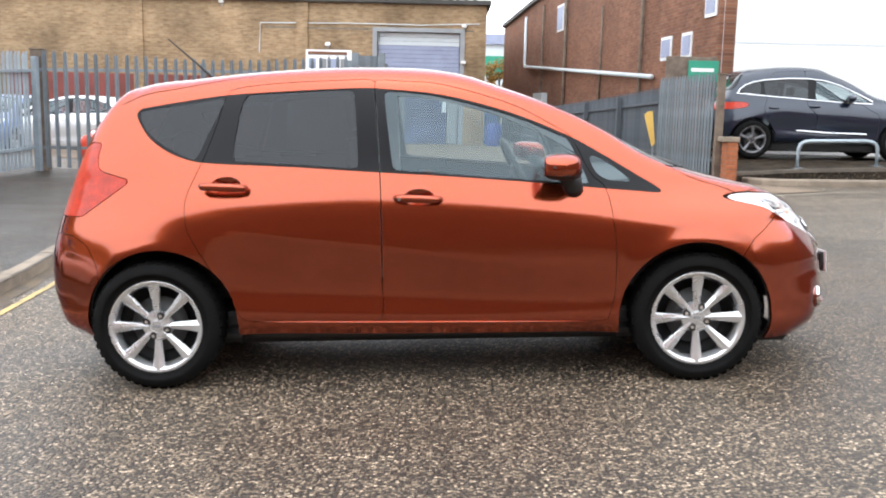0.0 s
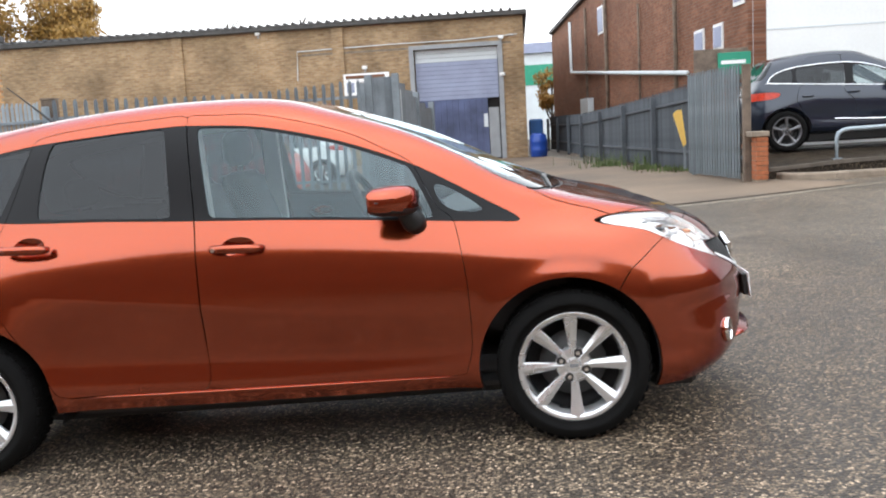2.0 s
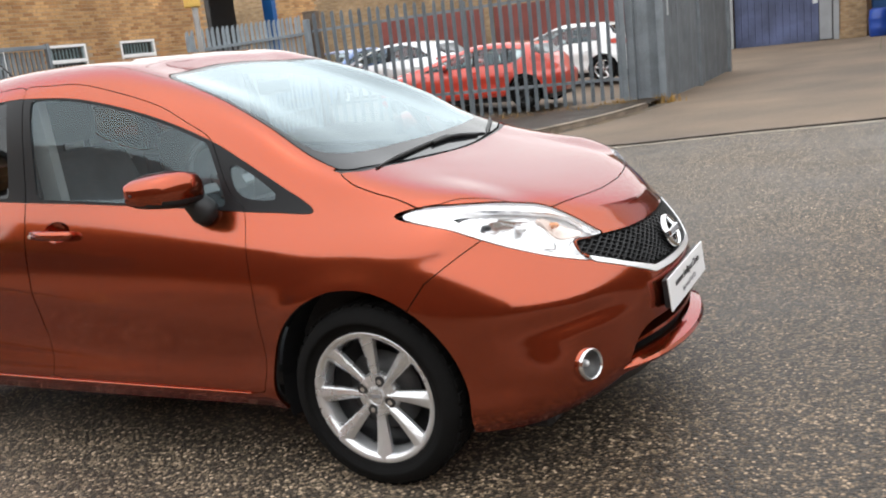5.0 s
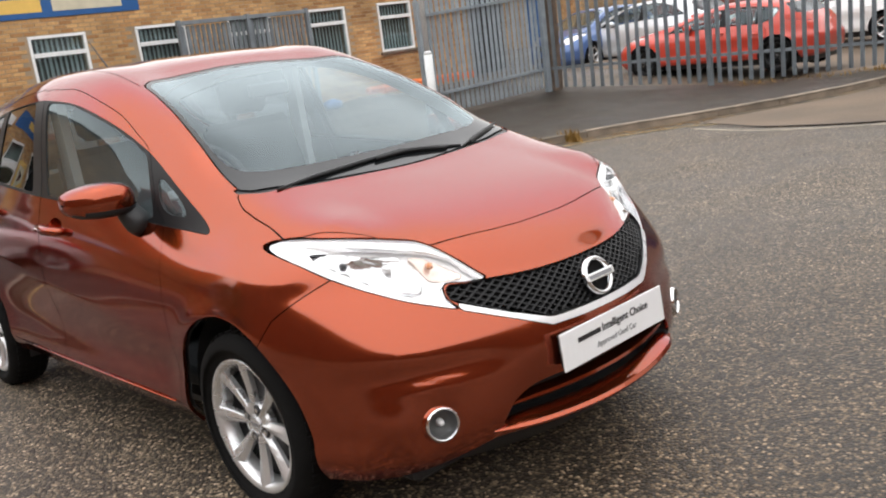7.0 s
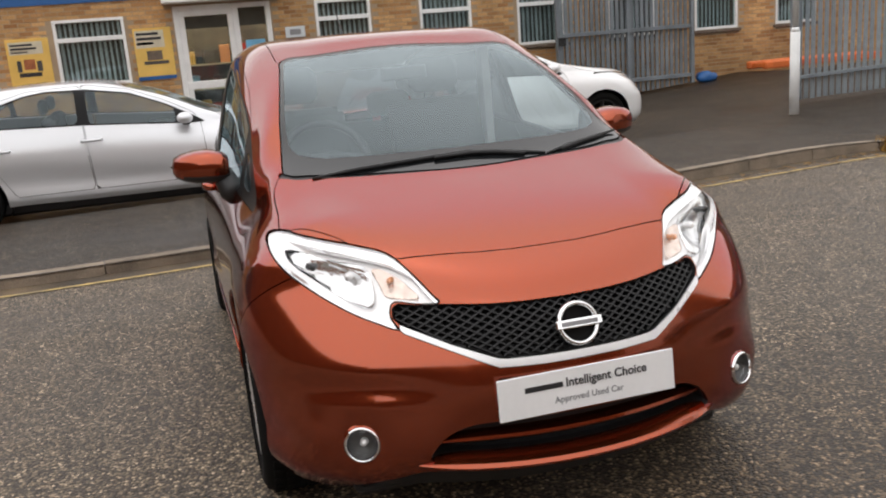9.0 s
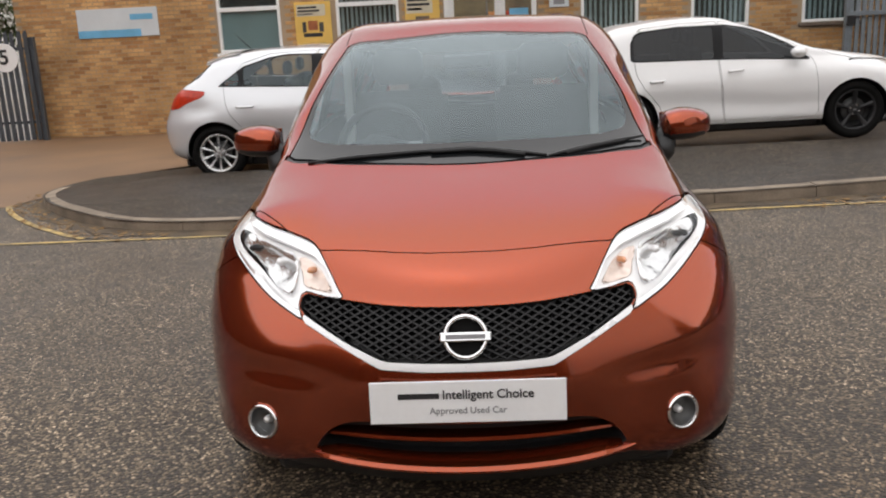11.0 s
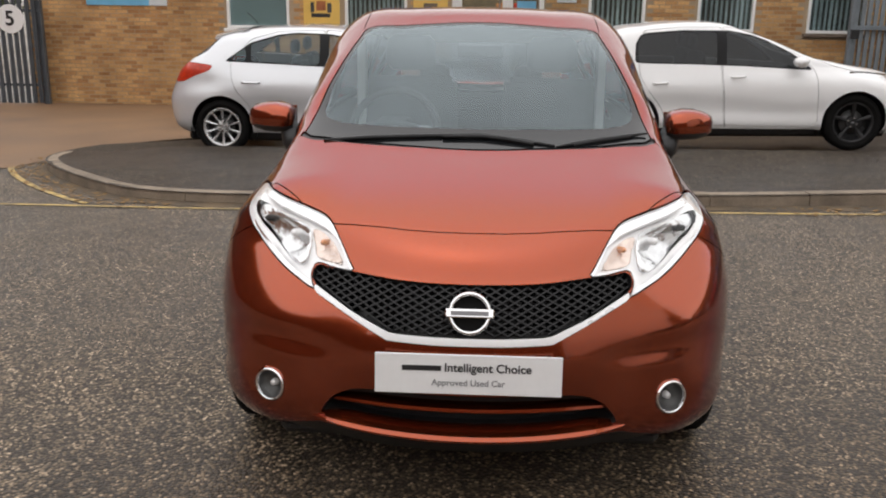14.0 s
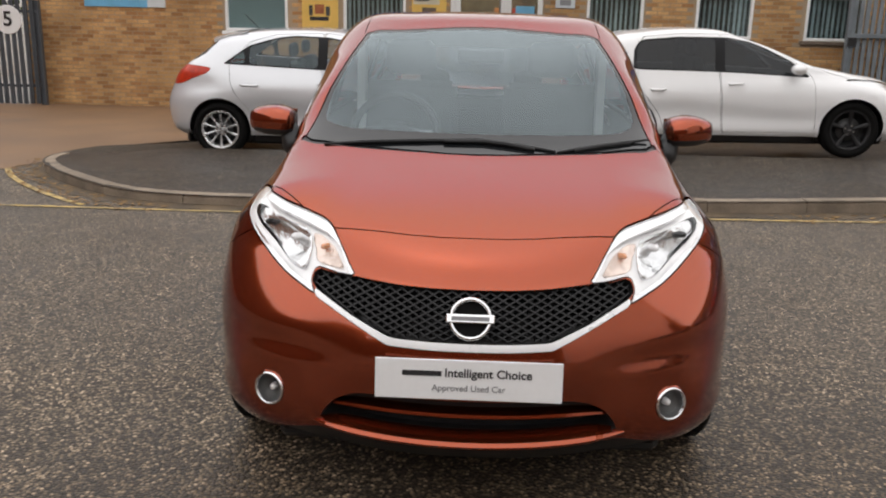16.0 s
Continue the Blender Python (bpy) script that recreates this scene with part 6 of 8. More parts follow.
# ---- the copper-orange hatchback ----
def alloy_wheel(parent, x, y, r=0.31, side=-1, rim_r=0.222, spokes=8, width=0.195, alloy="alloy", steer=0.0):
    """Tyre, rim, spokes, bolts, disc; the outer face looks along side * y."""
    hub = new("wheel")
    hub.parent = parent
    hub.matrix_local = Matrix.Translation((x, y, r)) @ Matrix.Rotation(0 if side > 0 else math.pi, 4, "Z")
    w = width / 2
    tyre = lathe([(rim_r - 0.004, -w * 0.8), (rim_r + 0.02, -w), (r - 0.045, -w * 1.02), (r - 0.014, -w * 0.9), (r - 0.003, -w * 0.6), (r, 0), (r - 0.003, w * 0.6), (r - 0.014, w * 0.9), (r - 0.045, w * 1.02),
                  (r - 0.06, w * 1.03), (rim_r + 0.035, w * 1.01), (rim_r + 0.014, w * 0.97), (rim_r + 0.003, w * 0.86), (rim_r - 0.004, w * 0.80)], 56)
    part("tyre", tyre, M["rubber"], hub, "", True)
    bm = bmesh.new()
    for k_ in range(44):                      # tread blocks across the running face
        a = 2 * math.pi * k_ / 44
        for yy in (-0.055, -0.018, 0.018, 0.055):
            q = box(-0.014, yy - 0.015, r - 0.006, 0.014, yy + 0.015, r + 0.0015)
            for v in q.verts:
                v.co.rotate(Euler((0, a + (0.5 if abs(yy) > 0.03 else 0) * math.pi / 44, 0)))
            me_ = bpy.data.meshes.new("t")
            q.to_mesh(me_)
            q.free()
            bm.from_mesh(me_)
            bpy.data.meshes.remove(me_)
    part("tread", bm, M["rubber"], hub)
    part("rim", lathe([(rim_r - 0.01, -w * 0.7), (rim_r - 0.03, -w * 0.2), (rim_r - 0.028, w * 0.45), (rim_r - 0.022, w * 0.72), (rim_r - 0.016, w * 0.82), (rim_r, w * 0.9), (rim_r + 0.005, w * 0.86), (rim_r + 0.006, w * 0.72)], 56),
         M[alloy], hub, "", True)
    # black backing that paints in the shade between the spokes
    part("barrel", lathe([(0.02, -w * 0.25), (rim_r - 0.036, -w * 0.3), (rim_r - 0.034, w * 0.3)], 40), M["dark"], hub, "black backing, the shade behind the spokes painted in", True)
    part("brake_disc", lathe([(0.06, -w * 0.05), (0.135, -w * 0.05), (0.137, -w * 0.0), (0.06, w * 0.02), (0.05, w * 0.08), (0.0, w * 0.08)], 40), M["disc"], hub, "dark grey brake disc", True)
    for k_ in range(spokes):
        a0 = 2 * math.pi * k_ / spokes
        bm = bmesh.new()
        rows = []
        for t in (0.0, 0.25, 0.5, 0.75, 1.0):
            rad = 0.04 + t * (rim_r - 0.008 - 0.04)
            half = (0.0130 + 0.0170 * t ** 1.3) * (1.0 if spokes < 9 else 0.55)
            swirl = 0.0
            face = w * (0.66 + 0.20 * t - 0.10 * (1 - t) * t * 2)
            row = []
            for s, dy in ((-1, -0.024), (-1.0, -0.007), (-0.85, -0.004), (-0.1, 0.0), (0.2, 0.0), (1.0, -0.011), (1, -0.024)):
                v = Vector((s * half + swirl, face + dy, rad))
                v.rotate(Euler((0, a0, 0)))
                row.append(bm.verts.new(v))
            rows.append(row)
        for ra_, rb2 in zip(rows, rows[1:]):
            for i in range(6):
                bm.faces.new((ra_[i], ra_[i + 1], rb2[i + 1], rb2[i]))
            bm.faces.new((ra_[6], ra_[0], rb2[0], rb2[6]))
        part("spoke", bm, M[alloy], hub)
    part("hub_plate", lathe([(0.0, w * 0.64), (0.055, w * 0.63), (0.070, w * 0.60), (0.075, w * 0.5), (0.075, w * 0.3)], 32), M[alloy], hub)
    part("centre_cap", lathe([(0.0, w * 0.69), (0.026, w * 0.688), (0.027, w * 0.66), (0.029, w * 0.66), (0.031, w * 0.68), (0.033, w * 0.62)], 24), M[alloy] if alloy == "alloy" else M["dark"], hub)
    part("cap_bar", box(-0.018, w * 0.692, -0.006, 0.018, w * 0.70, 0.006), M["grey_ink"], hub)
    for k_ in range(4):
        a = math.pi / 8 + k_ * math.pi / 2
        b_ = rod((0.053 * math.cos(a), w * 0.5, 0.053 * math.sin(a)), (0.053 * math.cos(a), w * 0.67, 0.053 * math.sin(a)), 0.0095, 6)
        part("wheel_bolt", b_, M["chrome"], hub, "bright wheel nut")
        # a solid black disc gives the nut's recess its shade
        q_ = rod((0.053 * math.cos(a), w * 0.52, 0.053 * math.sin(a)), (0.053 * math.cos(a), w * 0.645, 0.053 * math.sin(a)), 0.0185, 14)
        part("nut_shade", q_, M["dark"], hub, "black disc painted as the shaded recess round the nut")
    return hub


SIDE = (0, 2)        # x, z
FRONT = (1, 2)       # y, z
PLAN = (0, 1)        # x, y
hatch = thing("hatchback_car", SLOPE, "copper-orange metallic five-door hatchback parked across the road", "car")
us_, grid_, rows_at = loft(HATCH_LINES, 250, [7, 6, 9, 11, 12, 20, 8, 10, 10])
for cx_, cz_, r_ in ((2.585, .315, .367), (.03, .312, .371)):      # flared arch edges
    d_ = np.hypot(grid_[..., 0] - cx_, grid_[..., 2] - cz_) - r_
    grid_[..., 1] += np.where(grid_[..., 1] > 0.55, 0.011 * np.exp(-np.clip(d_, 0, None) ** 2 / 0.0022), 0)
# soften the fan of lines that meets over the nose
gate_ = np.clip((us_ - 2.72) / 0.25, 0, 1)[:, None] * np.clip((np.arange(grid_.shape[1]) - rows_at[5] + 2) / 8, 0, 1)[None, :]
mirror_ = np.array([1, -1, 1])
for _k in range(120):
    g_ = np.concatenate([grid_, (grid_[-2] * mirror_)[None]], 0)
    g_ = np.concatenate([g_, g_[:, -2:-1] * mirror_], 1)
    mean_ = grid_.copy()
    mean_[1:, 1:] = (g_[:-2, 1:-1] + g_[2:, 1:-1] + g_[1:-1, :-2] + g_[1:-1, 2:]) / 4
    grid_ += 0.5 * gate_[..., None] * (mean_ - grid_)
grid_[:, -1, 1] = 0
fy_, fz_ = grid_[..., 1] - .575, grid_[..., 2] - .365
hollow_ = np.where(grid_[..., 0] > 2.9, 0.020 * np.exp(-(fy_ / .085) ** 2 - (fz_ / .062) ** 2) - 0.009 * np.exp(-(fy_ / .13) ** 2 - ((fz_ - .105) / .026) ** 2), 0)
jj_ = np.arange(grid_.shape[1])
foot_ = (np.clip((us_ - 2.25) / 0.15, 0, 1) * np.clip((2.95 - us_) / 0.15, 0, 1))[:, None, None] * (np.clip((jj_ - rows_at[5] + 6) / 6, 0, 1) * np.clip((rows_at[8] - jj_) / 6, 0, 1))[None, :, None]
for _k in range(30):                       # ease the foot of the windscreen pillar
    mean_ = grid_.copy()
    mean_[1:-1, 1:-1] = (grid_[:-2, 1:-1] + grid_[2:, 1:-1] + grid_[1:-1, :-2] + grid_[1:-1, 2:]) / 4
    grid_ += 0.5 * foot_ * (mean_ - grid_)
low_ = np.clip((rows_at[5] + 2 - np.arange(grid_.shape[1])) / 6, 0, 1)[None, :, None] * np.clip((us_ + 0.4) / 0.3, 0, 1)[:, None, None]
for _k in range(18):                       # even out the flanks lengthwise
    mean_ = grid_.copy()
    mean_[1:-1] = (grid_[:-2] + grid_[2:]) / 2
    mean_[-1] = (grid_[-2] + grid_[-2] * mirror_) / 2
    grid_ += 0.5 * low_ * (mean_ - grid_)
grid_ -= hollow_[..., None] * np.array([.8, .55, 0])
# the fold that sweeps down along the doors
fold_z = np.interp(grid_[..., 0], [.1, .35, .7, 1.07, 1.6, 2.1], [.83, .785, .725, .675, .61, .575])
fold_d = grid_[..., 2] - fold_z
fold_w = np.clip((grid_[..., 0] - .12) / .4, 0, 1) * np.clip((2.15 - grid_[..., 0]) / .5, 0, 1) * (grid_[..., 1] > .7)
grid_[..., 1] += 0.006 * fold_w * np.where(fold_d > 0, np.exp(-np.abs(fold_d) / .06), np.exp(-np.abs(fold_d) / .03))
# the cabin narrows towards the tail; full shoulders over the lamps; fog lamp swell; full low corners
gx_, gy_, gz_ = grid_[..., 0].copy(), grid_[..., 1].copy(), grid_[..., 2].copy()
grid_[..., 1] -= smooth(1.1, -0.1, gx_) * np.interp(gz_, [.5, .75, 1.0, 1.3, 1.55], [0, .018, .055, .075, .075]) * np.clip(gy_ / .6, 0, 1)
for keys_, vals_, field_, dx_, dy_ in (
        ([2.5, 2.72, 2.86, 3.0, 3.2, 3.42], [0, .35, 1, .9, .25, 0], smooth(.74, .87, gz_) * smooth(1.02, .92, gz_) * smooth(.40, .60, gy_), .070, .010),
        ([2.9, 3.1, 3.3, 3.5], [0, 1, 1, 0], smooth(.08, .0, np.abs(gz_ - .50)), -.012, -.008),
        ([2.9, 3.1, 3.3, 3.5], [0, 1, 1, 0], smooth(.1, .0, np.abs(gz_ - .36)), .016, .012),
        ([2.55, 2.8, 3.0, 3.2, 3.4], [0, .6, 1, .8, 0], smooth(.36, .22, gz_), .02, .05)):
    swell_ = np.interp(us_, keys_, vals_)[:, None] * field_
    grid_[..., 0] += dx_ * swell_
    grid_[..., 1] += dy_ * swell_
sk = Skin(grid_)
body = sk.polys

_, body = sk.cut(body, arch(2.585, 0.315, 0.367), 0.0)
_, body = sk.cut(body, arch(0.03, 0.312, 0.371), 0.0)
ahead = lambda p: p[:, 0] > 2.0
upper = lambda p: p[:, 2] > 0.9
HEADLIGHT = spline([(0.69, 0.9), (0.6384, 0.8942), (0.5688, 0.8807), (0.5005, 0.8625), (0.4349, 0.8401), (0.3902, 0.7906), (0.3538, 0.7388), (0.341, 0.7178), (0.3981, 0.719), (0.4532, 0.7265), (0.4685, 0.7071), (0.4707, 0.6849), (0.4557, 0.6571), (0.5091, 0.6772), (0.5625, 0.7005), (0.6196, 0.7344), (0.6683, 0.7686), (0.7111, 0.8057), (0.7355, 0.8453), (0.7281, 0.8799)], 3, True)
GRILLE = [(-0.1, 0.7022), (0.0001, 0.7022), (0.1183, 0.7034), (0.2115, 0.7067), (0.2977, 0.712), (0.341, 0.7149), (0.3982, 0.715), (0.4503, 0.7225), (0.4645, 0.7061), (0.4666, 0.686), (0.4506, 0.6702), (0.3353, 0.6177), (0.2209, 0.5741), (0.0993, 0.5715), (-0.1, 0.5709)]
CHROME = [(-0.1, 0.5719), (0.0993, 0.5715), (0.2209, 0.5741), (0.3353, 0.6177), (0.4526, 0.6712), (0.4567, 0.653), (0.3356, 0.6002), (0.2292, 0.5527), (0.0995, 0.5489), (-0.1, 0.5494)]
MOUTH = [(-.1, .408), (.25, .408), (.30, .405), (.345, .394), (.385, .372), (.415, .338), (.430, .306), (.38, .293), (.2, .297), (-.1, .298)]
hl, body = sk.cut(body, inside_of(HEADLIGHT, *FRONT, ahead), 0.0022)
gr, body = sk.cut(body, inside_of(GRILLE, *FRONT, ahead), 0.001)
ch, body = sk.cut(body, inside_of(CHROME, *FRONT, ahead), 0.001)
mo, body = sk.cut(body, inside_of(MOUTH, *FRONT, ahead), 0.0)
fog, body = sk.cut(body, round_hole((3.256, .592, .362), 0.050), 0.0)

DLO = spline([(-.10, 1.322), (-.085, 1.342), (-.05, 1.352), (.15, 1.381), (.36, 1.405), (.65, 1.418), (.97, 1.426), (1.118, 1.420), (1.40, 1.386), (1.72, 1.298), (1.99, 1.186), (2.14, 1.103), (2.30, 1.005), (2.435, .916),
              (2.30, .922), (2.05, .947), (1.85, .968), (1.45, 1.004), (1.07, 1.032), (.70, 1.060), (.37, 1.078), (.26, 1.086), (.19, 1.096), (.12, 1.118), (.05, 1.150), (-.03, 1.21), (-.085, 1.285)], 4, True)
glass_zone, body = sk.cut(body, inside_of(DLO, *SIDE, upper), 0.001)
SCREEN = [(1.58, -.1), (1.585, .1), (1.62, .3), (1.67, .46), (1.712, .505), (1.80, .515), (2.0, .549), (2.2, .586), (2.4, .618), (2.485, .629), (2.525, .600), (2.58, .45), (2.615, .25), (2.635, .1), (2.64, -.1)]
screen, body = sk.cut(body, inside_of(SCREEN, *PLAN, lambda p: p[:, 2] > 0.96), 0.003)
COWL = [(2.655, -.1), (2.645, .1), (2.63, .25), (2.60, .44), (2.56, .59), (2.50, .645), (2.465, .640), (2.50, .61), (2.58, .45), (2.615, .25), (2.632, .1), (2.635, -.1)]
cowl, body = sk.cut(body, inside_of(COWL, *PLAN, lambda p: (p[:, 2] > 0.9) & (p[:, 0] > 2.3)), 0.001)
HOOD = [(2.5, -0.1), (2.62, 0.1), (2.5, 0.648), (2.53, 0.662), (2.563, 0.674), (2.64, 0.681), (2.72, 0.684), (2.8, 0.695), (2.87, 0.668), (2.975, 0.5868), (3.0511, 0.5209), (3.1182, 0.4475), (3.1375, 0.4018), (3.1576, 0.3237), (3.1828, 0.1943), (3.1936, 0.0966), (3.1975, -0.1)]
hood, body = sk.cut(body, inside_of(HOOD, *PLAN, lambda p: (p[:, 2] > 0.74) & (p[:, 0] > 2.3)), 0.002)
DOOR_R = spline([(.44, .338), (.40, .385), (.352, .472), (.253, .638), (.185, .76), (.166, .85), (.175, .94), (.243, 1.095), (.30, 1.25), (.345, 1.395), (.40, 1.437), (.63, 1.459), (.90, 1.466), (1.06, 1.464),
                 (1.072, 1.40), (1.091, 1.05), (1.097, .785), (1.093, .515), (1.081, .335), (.9, .327), (.6, .332)], 4, True)
DOOR_F = spline([(1.086, .335), (1.096, .515), (1.100, .785), (1.094, 1.05), (1.075, 1.40), (1.07, 1.461), (1.20, 1.457), (1.40, 1.437), (1.72, 1.341), (1.90, 1.248), (2.0, 1.188), (2.04, 1.12), (2.10, 1.0), (2.165, .935),
                 (2.195, .76), (2.204, .625), (2.199, .435), (2.175, .345), (2.14, .310), (1.9, .309), (1.5, .315)], 4, True)
sideways = lambda p: p[:, 1] > 0.5
rear_door, body = sk.cut(body, inside_of(DOOR_R, *SIDE, sideways), 0.0014)
front_door, body = sk.cut(body, inside_of(DOOR_F, *SIDE, sideways), 0.0014)
cups = {}
for nm_, hx_, hz_ in (("front_door", 1.272, .906), ("rear_door", .357, .975)):
    oval = [(hx_ + .005 + .073 * math.cos(a), hz_ + .006 + .039 * math.sin(a)) for a in np.linspace(0, 2 * math.pi, 28, endpoint=False)]
    if nm_ == "front_door":
        cups[nm_], front_door = sk.cut(front_door, inside_of(oval, *SIDE), 0.0)
    else:
        cups[nm_], rear_door = sk.cut(rear_door, inside_of(oval, *SIDE), 0.0)
BUMPER = [(2.70, .0), (2.74, .5), (2.795, .61), (2.855, .690), (2.95, .756), (3.02, .80), (3.6, .95), (3.6, 0)]
bumper, body = sk.cut(body, inside_of(BUMPER, *SIDE, lambda p: (p[:, 0] > 2.6)), 0.0018)
TAIL = [(-.280, 1.182), (-.298, 1.12), (-.292, 1.066), (-.262, 1.045), (-.140, 1.014), (-.122, 1.004), (-.140, .985), (-.30, .880), (-.372, .832), (-.62, .83), (-.62, 1.0), (-.47, 1.12), (-.33, 1.19)]
tail, body = sk.cut(body, inside_of(TAIL, *SIDE, lambda p: (p[:, 0] < 0.2) & (p[:, 1] > 0.34)), 0.002)
REAR_GLASS = [(-.1, 1.10), (.50, 1.12), (.51, 1.2), (.47, 1.36), (.44, 1.385), (-.1, 1.39)]
rear_glass, body = sk.cut(body, inside_of(REAR_GLASS, *FRONT, lambda p: p[:, 0] < -0.1), 0.002)
REAR_BUMPER = [(-.9, .76), (-.42, .745), (-.33, .70), (-.27, .60), (-.25, .1), (-.9, .1)]
rear_bumper, body = sk.cut(body, inside_of(REAR_BUMPER, *SIDE, lambda p: p[:, 0] < 0.1), 0.002)
roof, body = sk.cut(body, lambda p: np.where((p[:, 2] > 1.36) & (p[:, 0] < 1.72) & (p[:, 0] > -0.2), p[:, 1] - 0.515, 0.3), 0.002)

valance, bumper = sk.cut(bumper, lambda p: np.where(p[:, 0] > 2.8, p[:, 2] - 0.272 + 0.075 * np.clip((p[:, 1] - .44) / .22, 0, 1), 0.2), 0.0)

paint = M["orange"]
sk.make("lower_valance", valance, M["dark"], hatch, off=-0.02, rim=0, label="black plastic under the bumper")
sk.make("body_shell", body, paint, hatch)
sk.make("roof", roof, paint, hatch)
sk.make("bonnet", hood, paint, hatch)
sk.make("front_bumper", bumper, paint, hatch)
sk.make("rear_bumper", rear_bumper, paint, hatch)
for sd in ("right", "left"):
    s = -1 if sd == "right" else 1
    for nm, polys in (("front_door", front_door), ("rear_door", rear_door)):
        d = sk.make(nm, polys, paint, hatch, sd)
        hx, hz = (1.272, .906) if nm == "front_door" else (.357, .975)
        hy = 0.815 if nm == "front_door" else 0.806
        bm = tube([(hx - .105, s * (hy + .004), hz + .004), (hx - .09, s * (hy + .03), hz + .005), (hx - .03, s * (hy + .04), hz + .003), (hx + .05, s * (hy + .038), hz - .001), (hx + .095, s * (hy + .024), hz - .004),
                   (hx + .108, s * (hy - .002), hz - .005)], [.013, .016, .0165, .0165, .015, .012], 12)
        for v in bm.verts:
            v.co.z = hz + (v.co.z - hz) * 1.15
        part("handle", bm, paint, d, "body-coloured pull handle", True)
        cup = cups[nm]
        sk.make("handle_recess", cup, paint, d, sd, off=lambda p: -0.026 * max(0.0, 1 - ((p[0] - hx - .005) / .074) ** 2 - ((p[2] - hz - .006) / .040) ** 2), rim=0, label="hollow behind the handle")
        if nm == "front_door":
            part("lock_barrel", rod((hx - .085, s * (hy + .03), hz + .004), (hx - .085, s * (hy + .05), hz + .004), .008, 12), M["chrome"], d, "small chrome lock")
# side glass: panes in black surrounds
QUARTER = spline([(-.085, 1.322), (-.07, 1.338), (.1, 1.362), (.26, 1.384), (.335, 1.388), (.315, 1.33), (.255, 1.2), (.215, 1.112), (.19, 1.106), (.10, 1.14), (-.02, 1.218), (-.075, 1.285)], 4, True)
PANE_R = spline([(.420, 1.330), (.446, 1.398), (.47, 1.408), (.70, 1.417), (.94, 1.421), (.972, 1.41), (.985, 1.22), (.990, 1.07), (.98, 1.052), (.70, 1.072), (.42, 1.091), (.392, 1.105), (.40, 1.22)], 4, True)
PANE_F = spline([(1.135, 1.22), (1.118, 1.395), (1.135, 1.411), (1.25, 1.402), (1.40, 1.378), (1.72, 1.288), (1.97, 1.183), (2.0, 1.16), (2.055, 1.04), (2.08, .972), (2.06, .958), (1.85, .978), (1.45, 1.014), (1.18, 1.038), (1.155, 1.055)], 4, True)
PANE_T = spline([(2.095, 1.085), (2.125, 1.085), (2.19, 1.050), (2.25, 1.008), (2.285, .975), (2.27, .964), (2.20, .970), (2.145, .990), (2.11, 1.03)], 4, True)
quarter, trim_ = sk.cut(glass_zone, inside_of(QUARTER, *SIDE), 0.0)
pane_r, trim_ = sk.cut(trim_, inside_of(PANE_R, *SIDE), 0.0)
pane_f, trim_ = sk.cut(trim_, inside_of(PANE_F, *SIDE), 0.0)
pane_t, trim_ = sk.cut(trim_, inside_of(PANE_T, *SIDE), 0.0)
trim_r, trim_c = sk.cut(trim_, inside_of(DOOR_R, *SIDE), 0.0014)
trim_f, trim_c = sk.cut(trim_c, inside_of(DOOR_F, *SIDE), 0.0014)
for sd in ("right", "left"):
    for trim in pieces_of(trim_r) + pieces_of(trim_f) + pieces_of(trim_c):
        sk.make("window_trim", trim, M["gloss_black"], hatch, sd, off=-0.001, label="black window surround")
    sk.make("quarter_window", quarter, M["privacy"], hatch, sd, off=-0.003, rim=0, label="dark tinted rear quarter window")
    sk.make("rear_window_pane", pane_r, M["privacy"], hatch, sd, off=-0.005, rim=0, label="dark tinted rear door window")
    sk.make("front_window_pane", pane_f, M["clear"], hatch, sd, off=-0.005, rim=0, label="clear front door window")
    sk.make("corner_window_pane", pane_t, M["clear"], hatch, sd, off=-0.003, rim=0, label="small clear front corner window")
    sk.make("tail_light", tail, M["red_lens"], hatch, sd, label="red tail light")
sk.make("tailgate_window", rear_glass, M["privacy"], hatch, off=-0.002, rim=0.004, label="dark tailgate window")
# windscreen with black edge
SCREEN_IN = [(1.61, -.1), (1.615, .1), (1.65, .3), (1.695, .455), (1.73, .485), (1.80, .499), (2.0, .531), (2.2, .567), (2.30, .577), (2.355, .577), (2.400, .562), (2.435, .527), (2.462, .47), (2.492, .30), (2.505, .15), (2.510, 0), (2.510, -.1)]
pane_s, frit = sk.cut(screen, inside_of(SCREEN_IN, *PLAN), 0.0)
ws_ob = sk.make("windscreen", pane_s, M["screen"], hatch, off=-0.001, rim=0, label="clear windscreen reflecting the grey sky")
sk.make("windscreen_edge", frit, M["frit"], hatch, off=-0.001, rim=0.006, label="black printed edge of the windscreen")
sk.make("cowl_panel", cowl, M["dark"], hatch, off=-0.006, label="black plastic cowl")
# front face
gr_ob = sk.make("grille_back", gr, M["dark"], hatch, off=-0.035, rim=0, label="black grille backing")
sk.make("chrome_strip", ch, M["chrome_strip"], hatch, off=0.004, rim=0.012, label="chrome strip under the grille")
sk.make("grille_wall", gr, M["dark"], hatch, rim=0.036, face=False)
sk.make("intake_wall", mo, M["dark"], hatch, rim=0.09, face=False)


